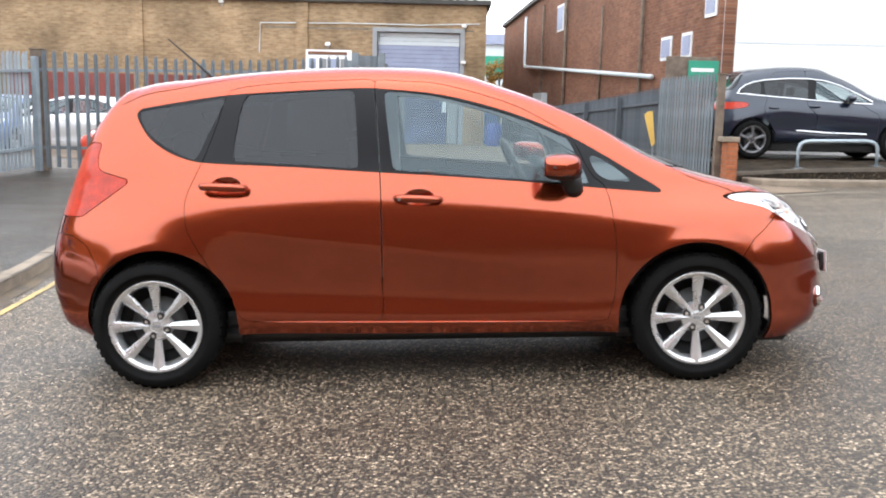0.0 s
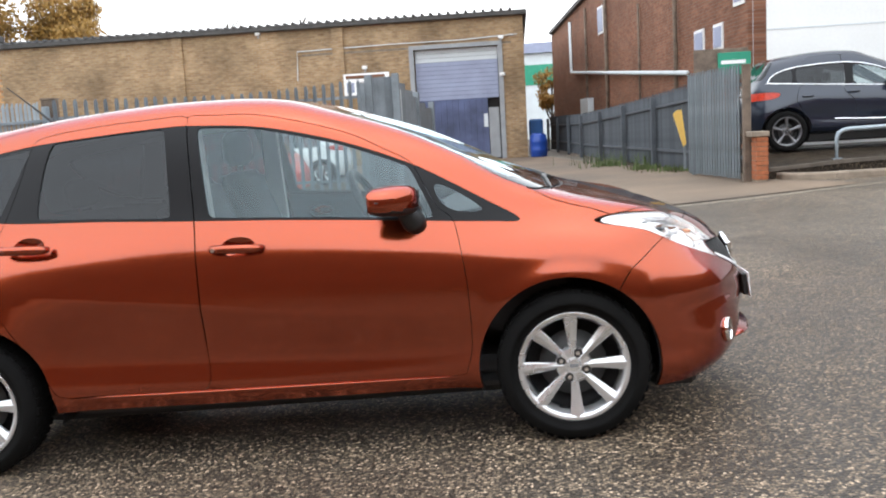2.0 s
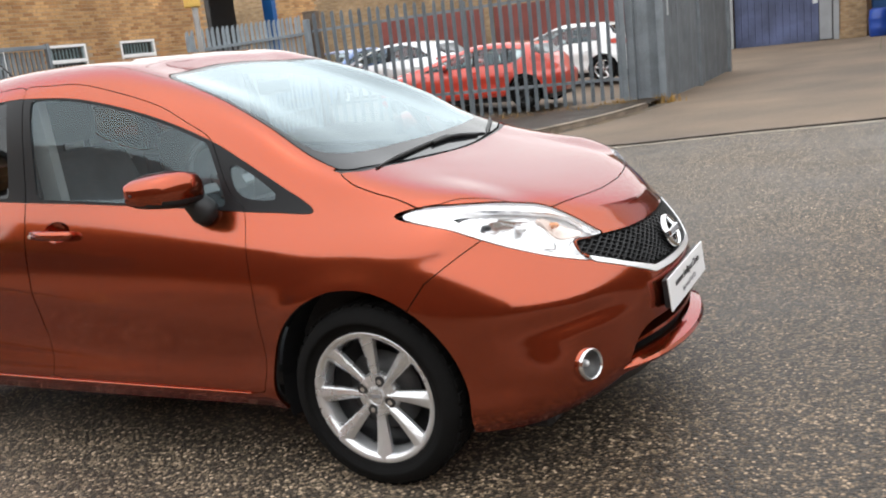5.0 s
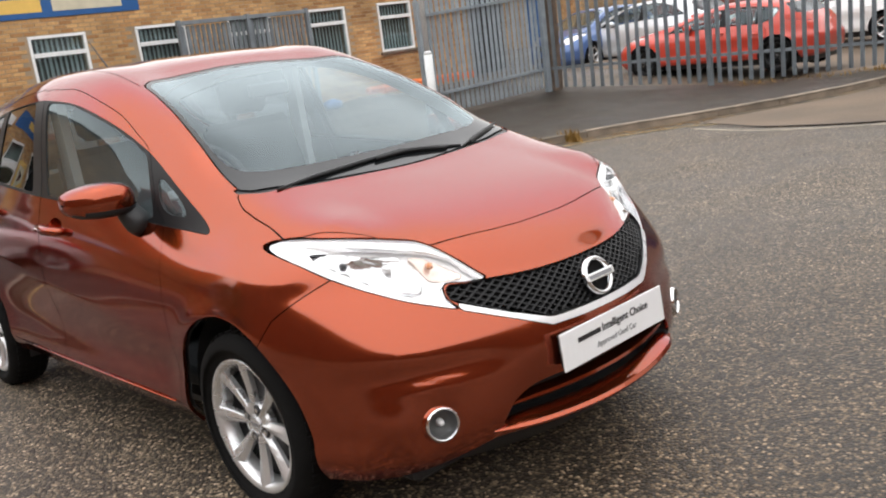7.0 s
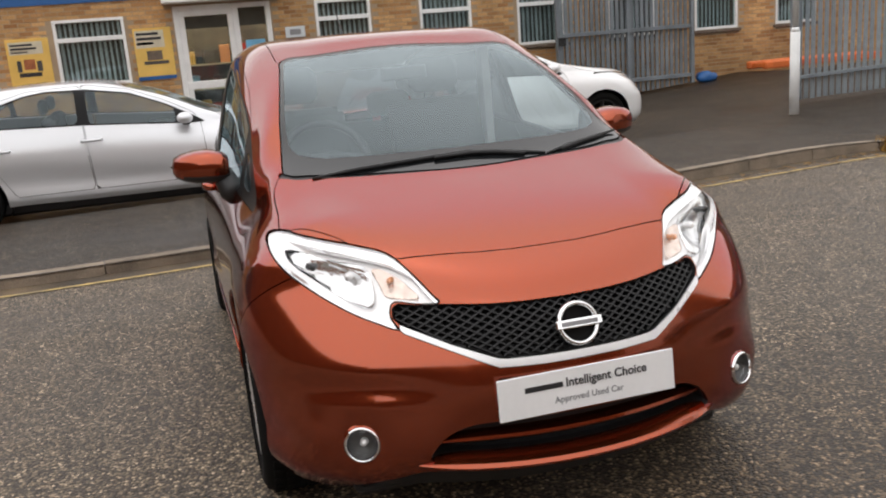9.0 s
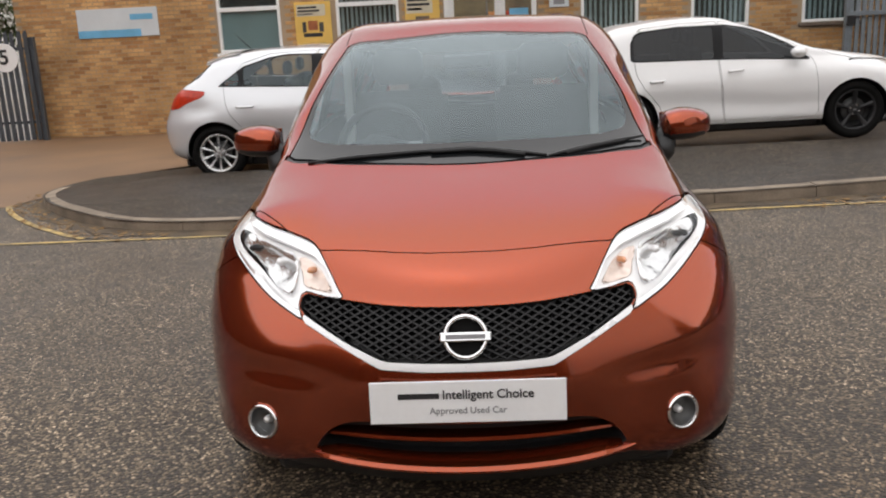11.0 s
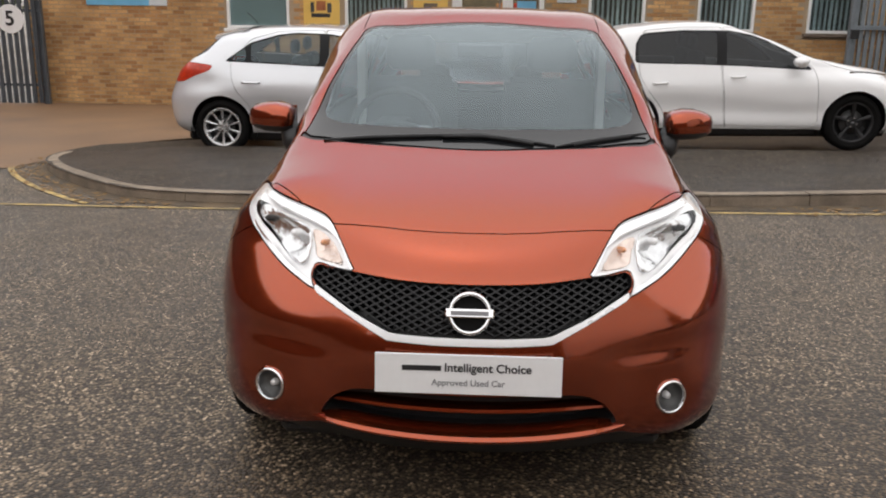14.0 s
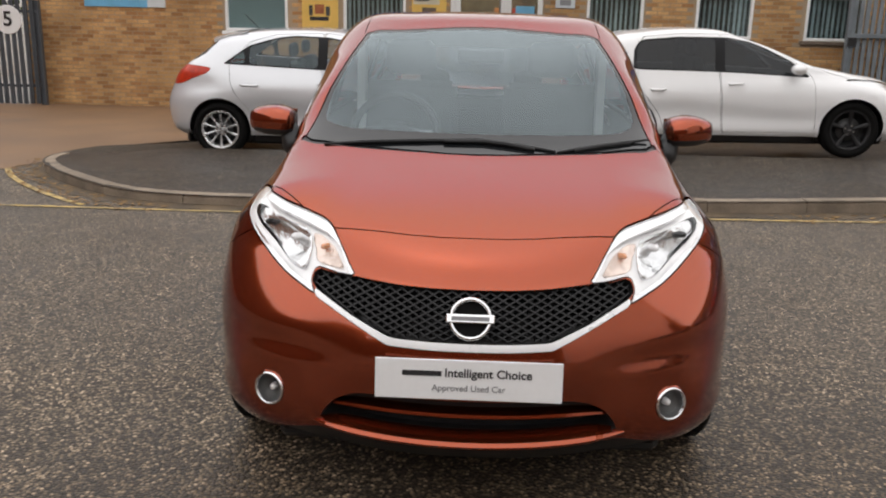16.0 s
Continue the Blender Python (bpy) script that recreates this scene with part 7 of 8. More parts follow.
def sweep(section, half, taper=0.0, lift=0.0):
    """A bar across the nose: a closed (x, z) section swept along the bumper's curve, thinning over its last part."""
    bm_ = bmesh.new()
    prev_ = None
    for y_ in np.linspace(-half, half, 41):
        a_ = abs(y_) / half
        k_ = 1 - taper * max(0.0, (a_ - 0.7) / 0.3) ** 2
        x_ = 3.42 - 0.47 * y_ * y_ - 0.25 * abs(y_) ** 4
        row_ = [bm_.verts.new((x_ + dx * k_, y_, lift * a_ * a_ + section[0][1] + (dz - section[0][1]) * k_)) for dx, dz in section]
        if prev_:
            for i_ in range(len(row_)):
                bm_.faces.new((prev_[i_], prev_[(i_ + 1) % len(row_)], row_[(i_ + 1) % len(row_)], row_[i_]))
        else:
            bm_.faces.new(row_)
        prev_ = row_
    bm_.faces.new(prev_)
    return bm_


part("mouth_back", sweep([(-.10, .26), (-.085, .26), (-.085, .44), (-.10, .44)], .47), M["dark"], hatch, "black lower intake")
part("intake_slat", sweep([(-.05, .354), (-.012, .349), (-.004, .355), (-.007, .364), (-.05, .371)], .395, 0.5), paint, hatch, "body-coloured slat in the lower intake")
part("lower_lip", sweep([(-.03, .280), (.010, .273), (.034, .279), (.038, .287), (.030, .297), (-.010, .314), (-.03, .312)], .455, 0.75, .012), paint, hatch, "body-coloured lip under the intake")


def on_skin(polys, y, z):
    """The x of the skin at (y, z), looking back from the front."""
    best, bx = 1e9, 0
    for i in {i for q in polys for i in q}:
        p = sk.p[i]
        d = (p[1] - abs(y)) ** 2 + (p[2] - z) ** 2
        if d < best:
            best, bx = d, p[0]
    return bx


# grille lattice: two families of slanted bars on a curved back
gpts = np.array([sk.p[i] for i in sorted({i for q in gr for i in q})])
gcoef = np.linalg.lstsq(np.stack([np.ones(len(gpts)), gpts[:, 1] ** 2, gpts[:, 2], gpts[:, 2] ** 2, gpts[:, 1] ** 4, gpts[:, 1] ** 2 * gpts[:, 2]], 1), gpts[:, 0], rcond=None)[0]
gx = lambda y, z: float(np.dot(gcoef, (1, y * y, z, z * z, y ** 4, y * y * z)))
gfield = inside_of(GRILLE + [(-.3, .565), (-.3, .692)], 1, 2)
bm = bmesh.new()
for fam in (1, -1):
    for k_ in range(-24, 25):
        c0 = 0.63 + k_ * 0.0185
        run = []
        for y in np.arange(-0.47, 0.4705, 0.0125):
            z = c0 + fam * 0.52 * y
            ok = gfield(np.array([[0, abs(y), z]]))[0] < -0.001
            if ok:
                run.append((y, z))
            if (not ok or y > 0.469) and len(run) > 1:
                prev = None
                for y_, z_ in run:
                    x_ = gx(abs(y_), z_) - 0.012
                    col = [bm.verts.new((x_, y_, z_ + 0.0036)), bm.verts.new((x_ + 0.004, y_, z_)), bm.verts.new((x_, y_, z_ - 0.0036)), bm.verts.new((x_ - 0.018, y_, z_ - 0.003)), bm.verts.new((x_ - 0.018, y_, z_ + 0.003))]
                    if prev:
                        for m in range(5):
                            bm.faces.new((prev[m], prev[(m + 1) % 5], col[(m + 1) % 5], col[m]))
                    prev = col
                run = []
            elif not ok:
                run = []
part("grille_mesh", bm, M["grille"], hatch, "black diamond grille mesh")
# round badge: ring with a bar across, no lettering
badge = new("badge")
badge.parent = hatch
badge.matrix_local = pose(gx(0, .638) + 0.012, 0, .638, 0, -20, 0)
ring = lathe([(0.046, -0.006), (0.049, 0.008), (0.054, 0.011), (0.059, 0.008), (0.061, -0.006)], 48)
part("ring", ring, M["chrome"], badge, "", True).matrix_local = Matrix.Rotation(-math.pi / 2, 4, "Z")
part("bar", box(-0.004, -0.067, -0.012, 0.015, 0.067, 0.012, 0.003), M["chrome"], badge)
part("bar_mark", box(0.0152, -0.052, -0.006, 0.0165, 0.052, 0.006), M["grey_ink"], badge)
part("backing", lathe([(0.0, -0.012), (0.048, -0.012), (0.048, -0.008), (0.0, -0.006)], 32), M["rubber"], badge).matrix_local = Matrix.Rotation(-math.pi / 2, 4, "Z")
# show plate with its printing
board_ = new("show_plate")
board_.parent = hatch
tagged(board_, "white show plate with black and grey lettering")
board_.matrix_local = pose(3.442, 0.0, .477, 0, -3, 0)
part("plate", box(-0.006, -0.2565, -0.0565, 0.0, 0.2565, 0.0565, 0.0015), M["plate"], board_)
part("plate_holder", box(-0.03, -0.24, -0.05, -0.007, 0.24, 0.05, 0.004), M["dark"], board_)
part("name_bar", box(0.0008, -0.182, 0.0100, 0.0016, -0.074, 0.0245), M["ink"], board_)
for text, size, y, z, mat in (("Intelligent Choice", 0.0335, -0.066, 0.0090, "ink"), ("Approved Used Car", 0.0245, -0.100, -0.031, "grey_ink")):
    cu = bpy.data.curves.new("lettering", "FONT")
    cu.body, cu.size, cu.extrude, cu.offset = text, size, 0.0003, 0.0007 if mat == "ink" else 0.0003
    lo = new("lettering", cu)
    cu.materials.append(M[mat])
    lo.parent = board_
    lo.matrix_local = Matrix.Translation((0.0012, y, z)) @ Matrix.Rotation(math.pi / 2, 4, "Z") @ Matrix.Rotation(math.pi / 2, 4, "X")

# headlights
for sd in ("right", "left"):
    s = -1 if sd == "right" else 1
    lamp = sk.make("headlight", hl, M["lens"], hatch, sd, off=0.0, rim=0, label="clear headlight with bright reflectors")
    sk.make("lamp_rim", hl, M["bright"], lamp, sd, off=-0.002, rim=0.042, face=False)
    LOW_EDGE = [(0.4537, 0.6521), (0.5091, 0.6692), (0.5626, 0.6924), (0.6198, 0.7262), (0.6685, 0.7605), (0.7173, 0.8006), (0.7498, 0.8452), (0.7074, 0.9204), (0.7005, 0.9197), (0.6979, 0.8931), (0.7178, 0.8752), (0.7253, 0.8455), (0.7029, 0.8129), (0.663, 0.7799), (0.6112, 0.7458), (0.5553, 0.7119), (0.5039, 0.6894), (0.4566, 0.6721)]
    strip, _rest = sk.cut(hl, inside_of(LOW_EDGE, *FRONT), 0.0)
    sk.make("lamp_strip", strip, M["lamp_chrome"], lamp, sd, off=-0.006, rim=0.02, label="bright strip along the lower edge")
    TOP_EDGE = [(0.7102, 0.9149), (0.6387, 0.9039), (0.569, 0.8905), (0.4346, 0.8484), (0.3329, 0.724), (0.3429, 0.704), (0.36, 0.7315), (0.3944, 0.7873), (0.4397, 0.8173), (0.5716, 0.859), (0.638, 0.8756), (0.6893, 0.8825)]
    strip, _rest = sk.cut(hl, inside_of(TOP_EDGE, *FRONT), 0.0)
    sk.make("lamp_brow", strip, M["lamp_chrome"], lamp, sd, off=-0.008, rim=0.02, label="pale inner brow")
    MAIN_CELL = spline([(0.699, 0.8627), (0.6377, 0.8638), (0.5715, 0.8481), (0.508, 0.8262), (0.5002, 0.7733), (0.5106, 0.7238), (0.5439, 0.7232), (0.6088, 0.7581), (0.6606, 0.7942), (0.6967, 0.831)], 3, True)
    TURN_CELL = spline([(0.4881, 0.8164), (0.4412, 0.8028), (0.4052, 0.77), (0.39, 0.7412), (0.4279, 0.739), (0.4759, 0.7477), (0.4849, 0.7787)], 3, True)
    cell_, _rest = sk.cut(hl, inside_of(MAIN_CELL, *FRONT), 0.0)
    sk.make("main_mirror", cell_, M["flutes"], lamp, sd, off=lambda p: -0.020 - 0.030 * max(0.0, 1 - ((p[1] - .60) / .11) ** 2 - ((p[2] - .80) / .08) ** 2), rim=0.02, label="grey fluted mirror of the main lamp")
    cell_, _rest = sk.cut(hl, inside_of(TURN_CELL, *FRONT), 0.0)
    sk.make("turn_mirror", cell_, M["pale_amber"], lamp, sd, off=lambda p: -0.020 - 0.018 * max(0.0, 1 - ((p[1] - .44) / .06) ** 2 - ((p[2] - .77) / .05) ** 2), rim=0.02, label="faintly amber indicator cell")
    face_, _rest = sk.cut(hl, lambda p: -inside_of(MAIN_CELL, *FRONT)(p), 0.0)
    face_, _rest = sk.cut(face_, lambda p: -inside_of(TURN_CELL, *FRONT)(p), 0.0)
    sk.make("lamp_face", face_, M["bright"], lamp, sd, off=lambda p: -0.034 * min(1.0, max(0.12, (0.715 - p[1]) / 0.09)), rim=0, label="bright faceted lamp face")
    for y_, z_, r, mat in ((.645, .815, .010, "dark"), (.548, .785, .012, "bright"), (.445, .772, .009, "amber")):
        x_ = on_skin(hl, y_, z_)
        o = part("bulb", lathe([(0.0, 0.014), (r * 0.6, 0.012), (r, 0.004), (r, -0.02)], 16), M[mat], lamp, "", True)
        o.matrix_local = Matrix.Translation((x_ - 0.034, s * y_, z_)) @ Vector((0.9, s * 0.4, 0.1)).to_track_quat("Y", "Z").to_matrix().to_4x4()
    # fog lamp
    fl = new("fog_lamp")
    fl.parent = hatch
    tagged(fl, "round fog lamp in a chrome ring")
    fl.matrix_local = Matrix.Translation((3.266, s * .592, .362)) @ Vector((0.92, s * 0.38, 0.06)).to_track_quat("Y", "Z").to_matrix().to_4x4()
    part("ring", lathe([(0.0405, -0.02), (0.0425, 0.003), (0.045, 0.007), (0.0485, 0.005), (0.051, -0.002), (0.051, -0.016)], 40), M["chrome"], fl, "", True)
    part("surround", lathe([(0.0505, -0.006), (0.056, -0.010), (0.060, -0.03), (0.056, -0.05)], 40), paint, fl, "body-coloured lamp surround", True)
    part("bowl", lathe([(0.0, -0.034), (0.02, -0.032), (0.036, -0.02), (0.0415, -0.002)], 32), M["disc"], fl, "", True)
    part("lens", lathe([(0.0, 0.0), (0.02, -0.003), (0.041, -0.01)], 32), M["lens"], fl, "", True)
    part("bulb", lathe([(0.0, -0.010), (0.009, -0.013), (0.012, -0.03)], 16), M["bright"], fl, "", True)
    # mirror
    mir = new("door_mirror")
    mir.parent = hatch
    tagged(mir, "copper-orange door mirror on a black foot")
    bm = bmesh.new()
    secs = []
    for t, cx, cz, rx, rz in ((0.775, 1.975, 1.040, .050, .040), (0.80, 1.965, 1.043, .078, .055), (0.85, 1.950, 1.047, .090, .062), (0.90, 1.935, 1.047, .090, .060), (0.945, 1.918, 1.047, .078, .050), (0.972, 1.902, 1.047, .055, .036), (0.982, 1.893, 1.047, .028, .018)):
        ring_ = []
        for k_ in range(20):
            a = 2 * math.pi * k_ / 20
            ca, sa = math.cos(a), math.sin(a)
            px = cx + rx * (abs(ca) ** 0.6) * (1 if ca > 0 else -1)
            if ca < 0:
                px = max(px, cx - rx * 0.86)
            ring_.append(bm.verts.new((px, s * t, cz + rz * (abs(sa) ** 0.62) * (1 if sa > 0 else -1) + 0.012 * (px - cx) / rx * -0.4)))
        secs.append(ring_)
    for a_, b_ in zip(secs, secs[1:]):
        for k_ in range(20):
            bm.faces.new((a_[k_], a_[(k_ + 1) % 20], b_[(k_ + 1) % 20], b_[k_]))
    bm.faces.new(secs[0])
    bm.faces.new(secs[-1])
    shell = part("shell", bm, paint, mir, "", True)
    shell.data.materials.append(M["dark"])
    for poly in shell.data.polygons:
        if poly.center.z < 1.012:
            poly.material_index = 1
    part("seam", tube([(1.872, s * .80, 1.052), (1.865, s * .88, 1.055), (1.863, s * .93, 1.055), (1.872, s * .972, 1.052), (1.90, s * .985, 1.05)], 0.004, 6), M["dark"], mir, "dark seam and repeater line")
    part("mirror_glass", box(1.872, s * .86 - .075, 1.0, 1.876, s * .86 + .075, 1.09, 0.0), M["chrome"], mir, "mirror glass")
    part("foot", tube([(1.96, s * .80, 1.02), (1.985, s * .79, .985), (2.005, s * .775, .95), (2.015, s * .755, .925)], [.035, .043, .05, .045], 12), M["dark"], mir, "black mirror foot", True)

# wipers
for pts, blade in (([(2.60, .20, 1.028), (2.577, .10, 1.042), (2.566, .02, 1.048), (2.572, -.12, 1.046)], [(2.578, -.545, 1.024), (2.570, -.39, 1.035), (2.566, -.21, 1.043), (2.555, .012, 1.050), (2.578, .15, 1.037), (2.602, .275, 1.022)]),
                   ([(2.587, .34, 1.026), (2.552, .43, 1.040), (2.527, .50, 1.048), (2.507, .55, 1.052)], [(2.612, .28, 1.020), (2.562, .39, 1.036), (2.520, .514, 1.050), (2.472, .615, 1.060)])):
    wip = new("wiper")
    wip.parent = hatch
    pts, blade = [(x, y, z - .008) for x, y, z in pts], [(x, y, z - .006) for x, y, z in blade]
    part("arm", tube(pts, [.008, .010, .009, .006], 8), M["grille"], wip)
    part("blade", tube(blade, [.004] + [.0075] * (len(blade) - 2) + [.004], 6), M["grille"], wip)
part("aerial", tube([(.13, .10, 1.495), (.02, .10, 1.60), (-.13, .10, 1.735)], [.009, .005, .003], 8), M["dark"], hatch, "black roof aerial mast")
part("aerial_foot", lathe([(0.0, 0.02), (0.018, 0.018), (0.03, 0.0), (0.03, -0.02)], 16), M["dark"], hatch).matrix_local = Matrix.Translation((.135, .10, 1.505)) @ Matrix.Rotation(math.pi / 2, 4, "X")

# wheels, wells, underside
for wx in (0.0, 2.6):
    for s in (-1, 1):
        alloy_wheel(hatch, wx, s * 0.738, 0.31, s)
        bm = bmesh.new()
        cx, r = (2.585, .376) if wx else (.03, .38)
        ring_a = [bm.verts.new((cx + r * math.cos(a), s * (.70 if math.cos(a) * (1 if wx else -1) > 0.4 else .78), .315 + r * math.sin(a))) for a in np.linspace(-0.3, math.pi + 0.3, 30)]
        ring_b = [bm.verts.new((v.co.x, s * .40, v.co.z)) for v in ring_a]
        for a_, b_, c_, d_ in zip(ring_a, ring_a[1:], ring_b[1:], ring_b):
            bm.faces.new((a_, b_, c_, d_))
        bm.faces.new(ring_b)
        part("wheel_well", bm, M["dark"], hatch, "black wheel well liner")
for s in (-1, 1):
    part("sill_crease", tube([(.47, s * .829, .330), (.75, s * .832, .324), (1.07, s * .832, .318), (1.6, s * .830, .311), (2.10, s * .829, .306)], [.003, .0055, .006, .0055, .003], 8), paint, hatch, "bright crease along the sill", True)
part("underbody", box(-.36, -.66, .18, 2.95, .66, .26, 0.03), M["dark"], hatch, "dark underbody")
part("air_dam", box(2.93, -.60, .135, 3.12, .60, .19, 0.02), M["dark"], hatch, "black air dam under the bumper")
lining = front_door + rear_door + hood + bumper + body + roof + rear_bumper
high_ = lambda q: sum(sk.p[i][2] for i in q) / len(q) > 1.06
sk.make("inner_shell", [q for q in lining if not high_(q)], M["inner"], hatch, off=-0.024, rim=0, label="dark inner lining")
sk.make("headlining", [q for q in lining if high_(q)], M["headlining"], hatch, off=-0.026, rim=0, label="pale grey roof and pillar lining")

# cabin
part("cabin_floor", box(-.3, -.66, .26, 2.35, .66, .34, 0.02), M["inner"], hatch)
dash = bmesh.new()
prof = [(2.60, .97), (2.30, .975), (2.08, .955), (1.98, .915), (1.96, .82), (2.02, .66), (2.15, .5), (2.45, .4), (2.6, .4)]
prism(prof, "y", -.66, .66, dash)
part("dashboard", dash, M["inner"], hatch, "dark dashboard")
part("instrument_hood", tube([(2.06, -.52, .95), (2.02, -.46, 1.0), (2.02, -.36, 1.02), (2.02, -.27, 1.0), (2.06, -.2, .95)], 0.035, 10), M["inner"], hatch, "", True)
wheel_ = new("steering_wheel")
wheel_.parent = hatch
wheel_.matrix_local = pose(1.78, -.37, .985, 0, 64, 0)
bm = bmesh.new()
pts = [(0.185 * math.cos(a), 0.185 * math.sin(a), 0) for a in np.linspace(0, 2 * math.pi, 33)]
tube(pts, 0.019, 8, bm)
part("rim", bm, M["dark"], wheel_, "", True)
part("boss", box(-.06, -.08, -.03, .06, .08, .02, .02), M["dark"], wheel_)
part("spoke", box(-.02, -.18, -.015, .02, .18, .005, .005), M["steel_grey"], wheel_)


def seat(x, y, wide=0.5, rear=False):
    st = new("seat")
    st.parent = hatch
    st.matrix_local = Matrix.Translation((x, y, .34))
    for nm, sec in (("cushion", [(-.02, .06), (.05, .2), (.3, .24), (.5, .24), (.54, .17), (.5, .05)]), ("backrest", [(-.06, .12), (.08, .16), (.0, .55), (-.1, .84), (-.17, .86), (-.2, .82), (-.13, .45)])):
        bm = prism(sec, "y", -wide / 2, wide / 2)
        bmesh.ops.bevel(bm, geom=list(bm.edges), offset=0.03, segments=2, affect="EDGES")
        part(nm, bm, M["seat"], st, "", True)
    for yy in ((0,) if not rear else (-.33, .33)):
        part("headrest", box(-.20, yy - .13, .88, -.10, yy + .13, 1.06, .035), M["seat"], st, "", True)
        part("headrest_stem", box(-.16, yy - .05, .82, -.145, yy + .05, .9), M["chrome"], st)
    return st


seat(1.10, -.37)
seat(1.10, .37)
seat(.22, 0, 1.16, True).scale = (1, 1, 0.84)
part("rear_view_mirror", box(1.78, -.10, 1.30, 1.80, .10, 1.36, .008), M["dark"], hatch, "black inside mirror")
part("parcel_shelf", box(-.3, -.6, .93, .05, .6, .95, 0.004), M["inner"], hatch)
for s in (-1, 1):
    part("belt_pillar", prism([(1.00, .5), (1.13, .5), (1.11, 1.42), (1.03, 1.42)], "y", s * .61 - .02, s * .61 + .02), M["headlining"], hatch)


# ---- parked cars round the place ----
us2, grid2, _rows = loft(HATCH_LINES, 120, [4, 3, 5, 6, 7, 10, 5, 5, 6])
SKINS = {}


REAR_WIDE = [(-.1, 1.10), (.60, 1.12), (.62, 1.2), (.57, 1.36), (.54, 1.39), (-.1, 1.395)]


def vehicle_skin(f, key, arch_r=0.372, dlo=None, panes=((-.2, .34), (.40, .98), (1.12, 2.07)), doors=None, tail=None):
    """The warped skin cut into its panels: f changes the proportions, dlo is the side window outline, panes the spans between the pillars."""
    if key in SKINS:
        return SKINS[key]
    g = np.array([[f(p) for p in row] for row in grid2])
    sk2 = Skin(g)
    along = lambda o, z: [(f((x, y, z))[0], f((x, y, z))[1]) for x, y in o]
    side = lambda o: [(f((x, .75, z))[0], f((x, .75, z))[2]) for x, z in o]
    fore = lambda o: [(f((3.2, y, z))[1], f((3.2, y, z))[2]) for y, z in o]
    wx = f((2.6, .8, .3))[0]
    lift = f((1.0, .8, .3))[2] - .3
    P = {}
    rest = sk2.polys
    for cx in (wx, 0.0):
        _, rest = sk2.cut(rest, arch(cx, 0.315 + lift * 0.5, arch_r), 0.0)
    P["lamp"], rest = sk2.cut(rest, inside_of(fore(HEADLIGHT), *FRONT, ahead), 0.002)
    P["grille"], rest = sk2.cut(rest, inside_of(fore(GRILLE), *FRONT, ahead), 0.002)
    P["mouth"], rest = sk2.cut(rest, inside_of(fore(MOUTH), *FRONT, ahead), 0.0)
    zone_field = inside_of(dlo or side(DLO), *SIDE, lambda p: (p[:, 1] > 0.4) & (p[:, 2] > 0.8))
    zone, rest = sk2.cut(rest, zone_field, 0.001)
    P["screen"], rest = sk2.cut(rest, inside_of(along(SCREEN, 1.2), *PLAN, lambda p: p[:, 2] > 0.9), 0.003)
    P["bonnet"], rest = sk2.cut(rest, inside_of(along(HOOD, .95), *PLAN, lambda p: (p[:, 2] > 0.7) & (p[:, 0] > 1.9)), 0.003)
    dr, df = doors or (side(DOOR_R), side(DOOR_F))
    P["rear_door"], rest = sk2.cut(rest, inside_of(dr, *SIDE, sideways), 0.003)
    P["front_door"], rest = sk2.cut(rest, inside_of(df, *SIDE, sideways), 0.003)
    P["tail"], rest = sk2.cut(rest, inside_of(TAIL_WRAP if tail is None else tail, *SIDE, lambda p: (p[:, 0] < 0.3) & (p[:, 1] > 0.3)), 0.002)
    P["rear_screen"], rest = sk2.cut(rest, inside_of(fore(REAR_WIDE), *FRONT, lambda p: p[:, 0] < 0.1), 0.002)
    P["body"] = rest
    trim = zone
    for nm, (x0, x1) in zip(("quarter", "pane_r", "pane_f"), panes):
        P[nm], trim = sk2.cut(trim, lambda p: np.maximum(np.maximum(zone_field(p) + 0.016, x0 - p[:, 0]), p[:, 0] - x1), 0.0)
    P["trim"] = trim
    SKINS[key] = (sk2, P)
    return SKINS[key]


TAIL_WRAP = spline([(-.10, .985), (-.12, .93), (-.30, .885), (-.75, .87), (-.75, .985), (-.40, 1.005), (-.25, 1.01)], 3, True)


def shape(length, belt, roof, cowl, lift=0.0, wide=1.0, tailx=0.0):
    """A change of proportions: length along x, belt shift front and rear, roof height, cowl moved back, floor lift, width."""
    def f(p):
        x, y, z = p
        w = float(smooth(0.72, 0.95, z))
        sx = float(np.interp(x, [0.2, 1.65, 2.5, 3.0, 3.4], [0, cowl, cowl, cowl * 0.3, 0])) * w
        b = float(np.interp(x, [-.5, .4, 1.1, 1.85, 2.43, 3.4], [belt[0], belt[0] - 0.02, belt[0] * 0.7 + belt[1] * 0.3, belt[0] * 0.3 + belt[1] * 0.7, belt[1], belt[1]]))
        t = min(max((z - 1.0) / 0.5, 0), 1)
        dz = (b * (1 - t) + (roof - 1.535) * t) * float(smooth(0.5, 0.95, z))
        rear = tailx * float(smooth(0.95, 1.35, z)) * float(smooth(0.6, -0.2, x))
        return ((x + sx + rear) * length, y * wide, z + dz + lift)
    return f


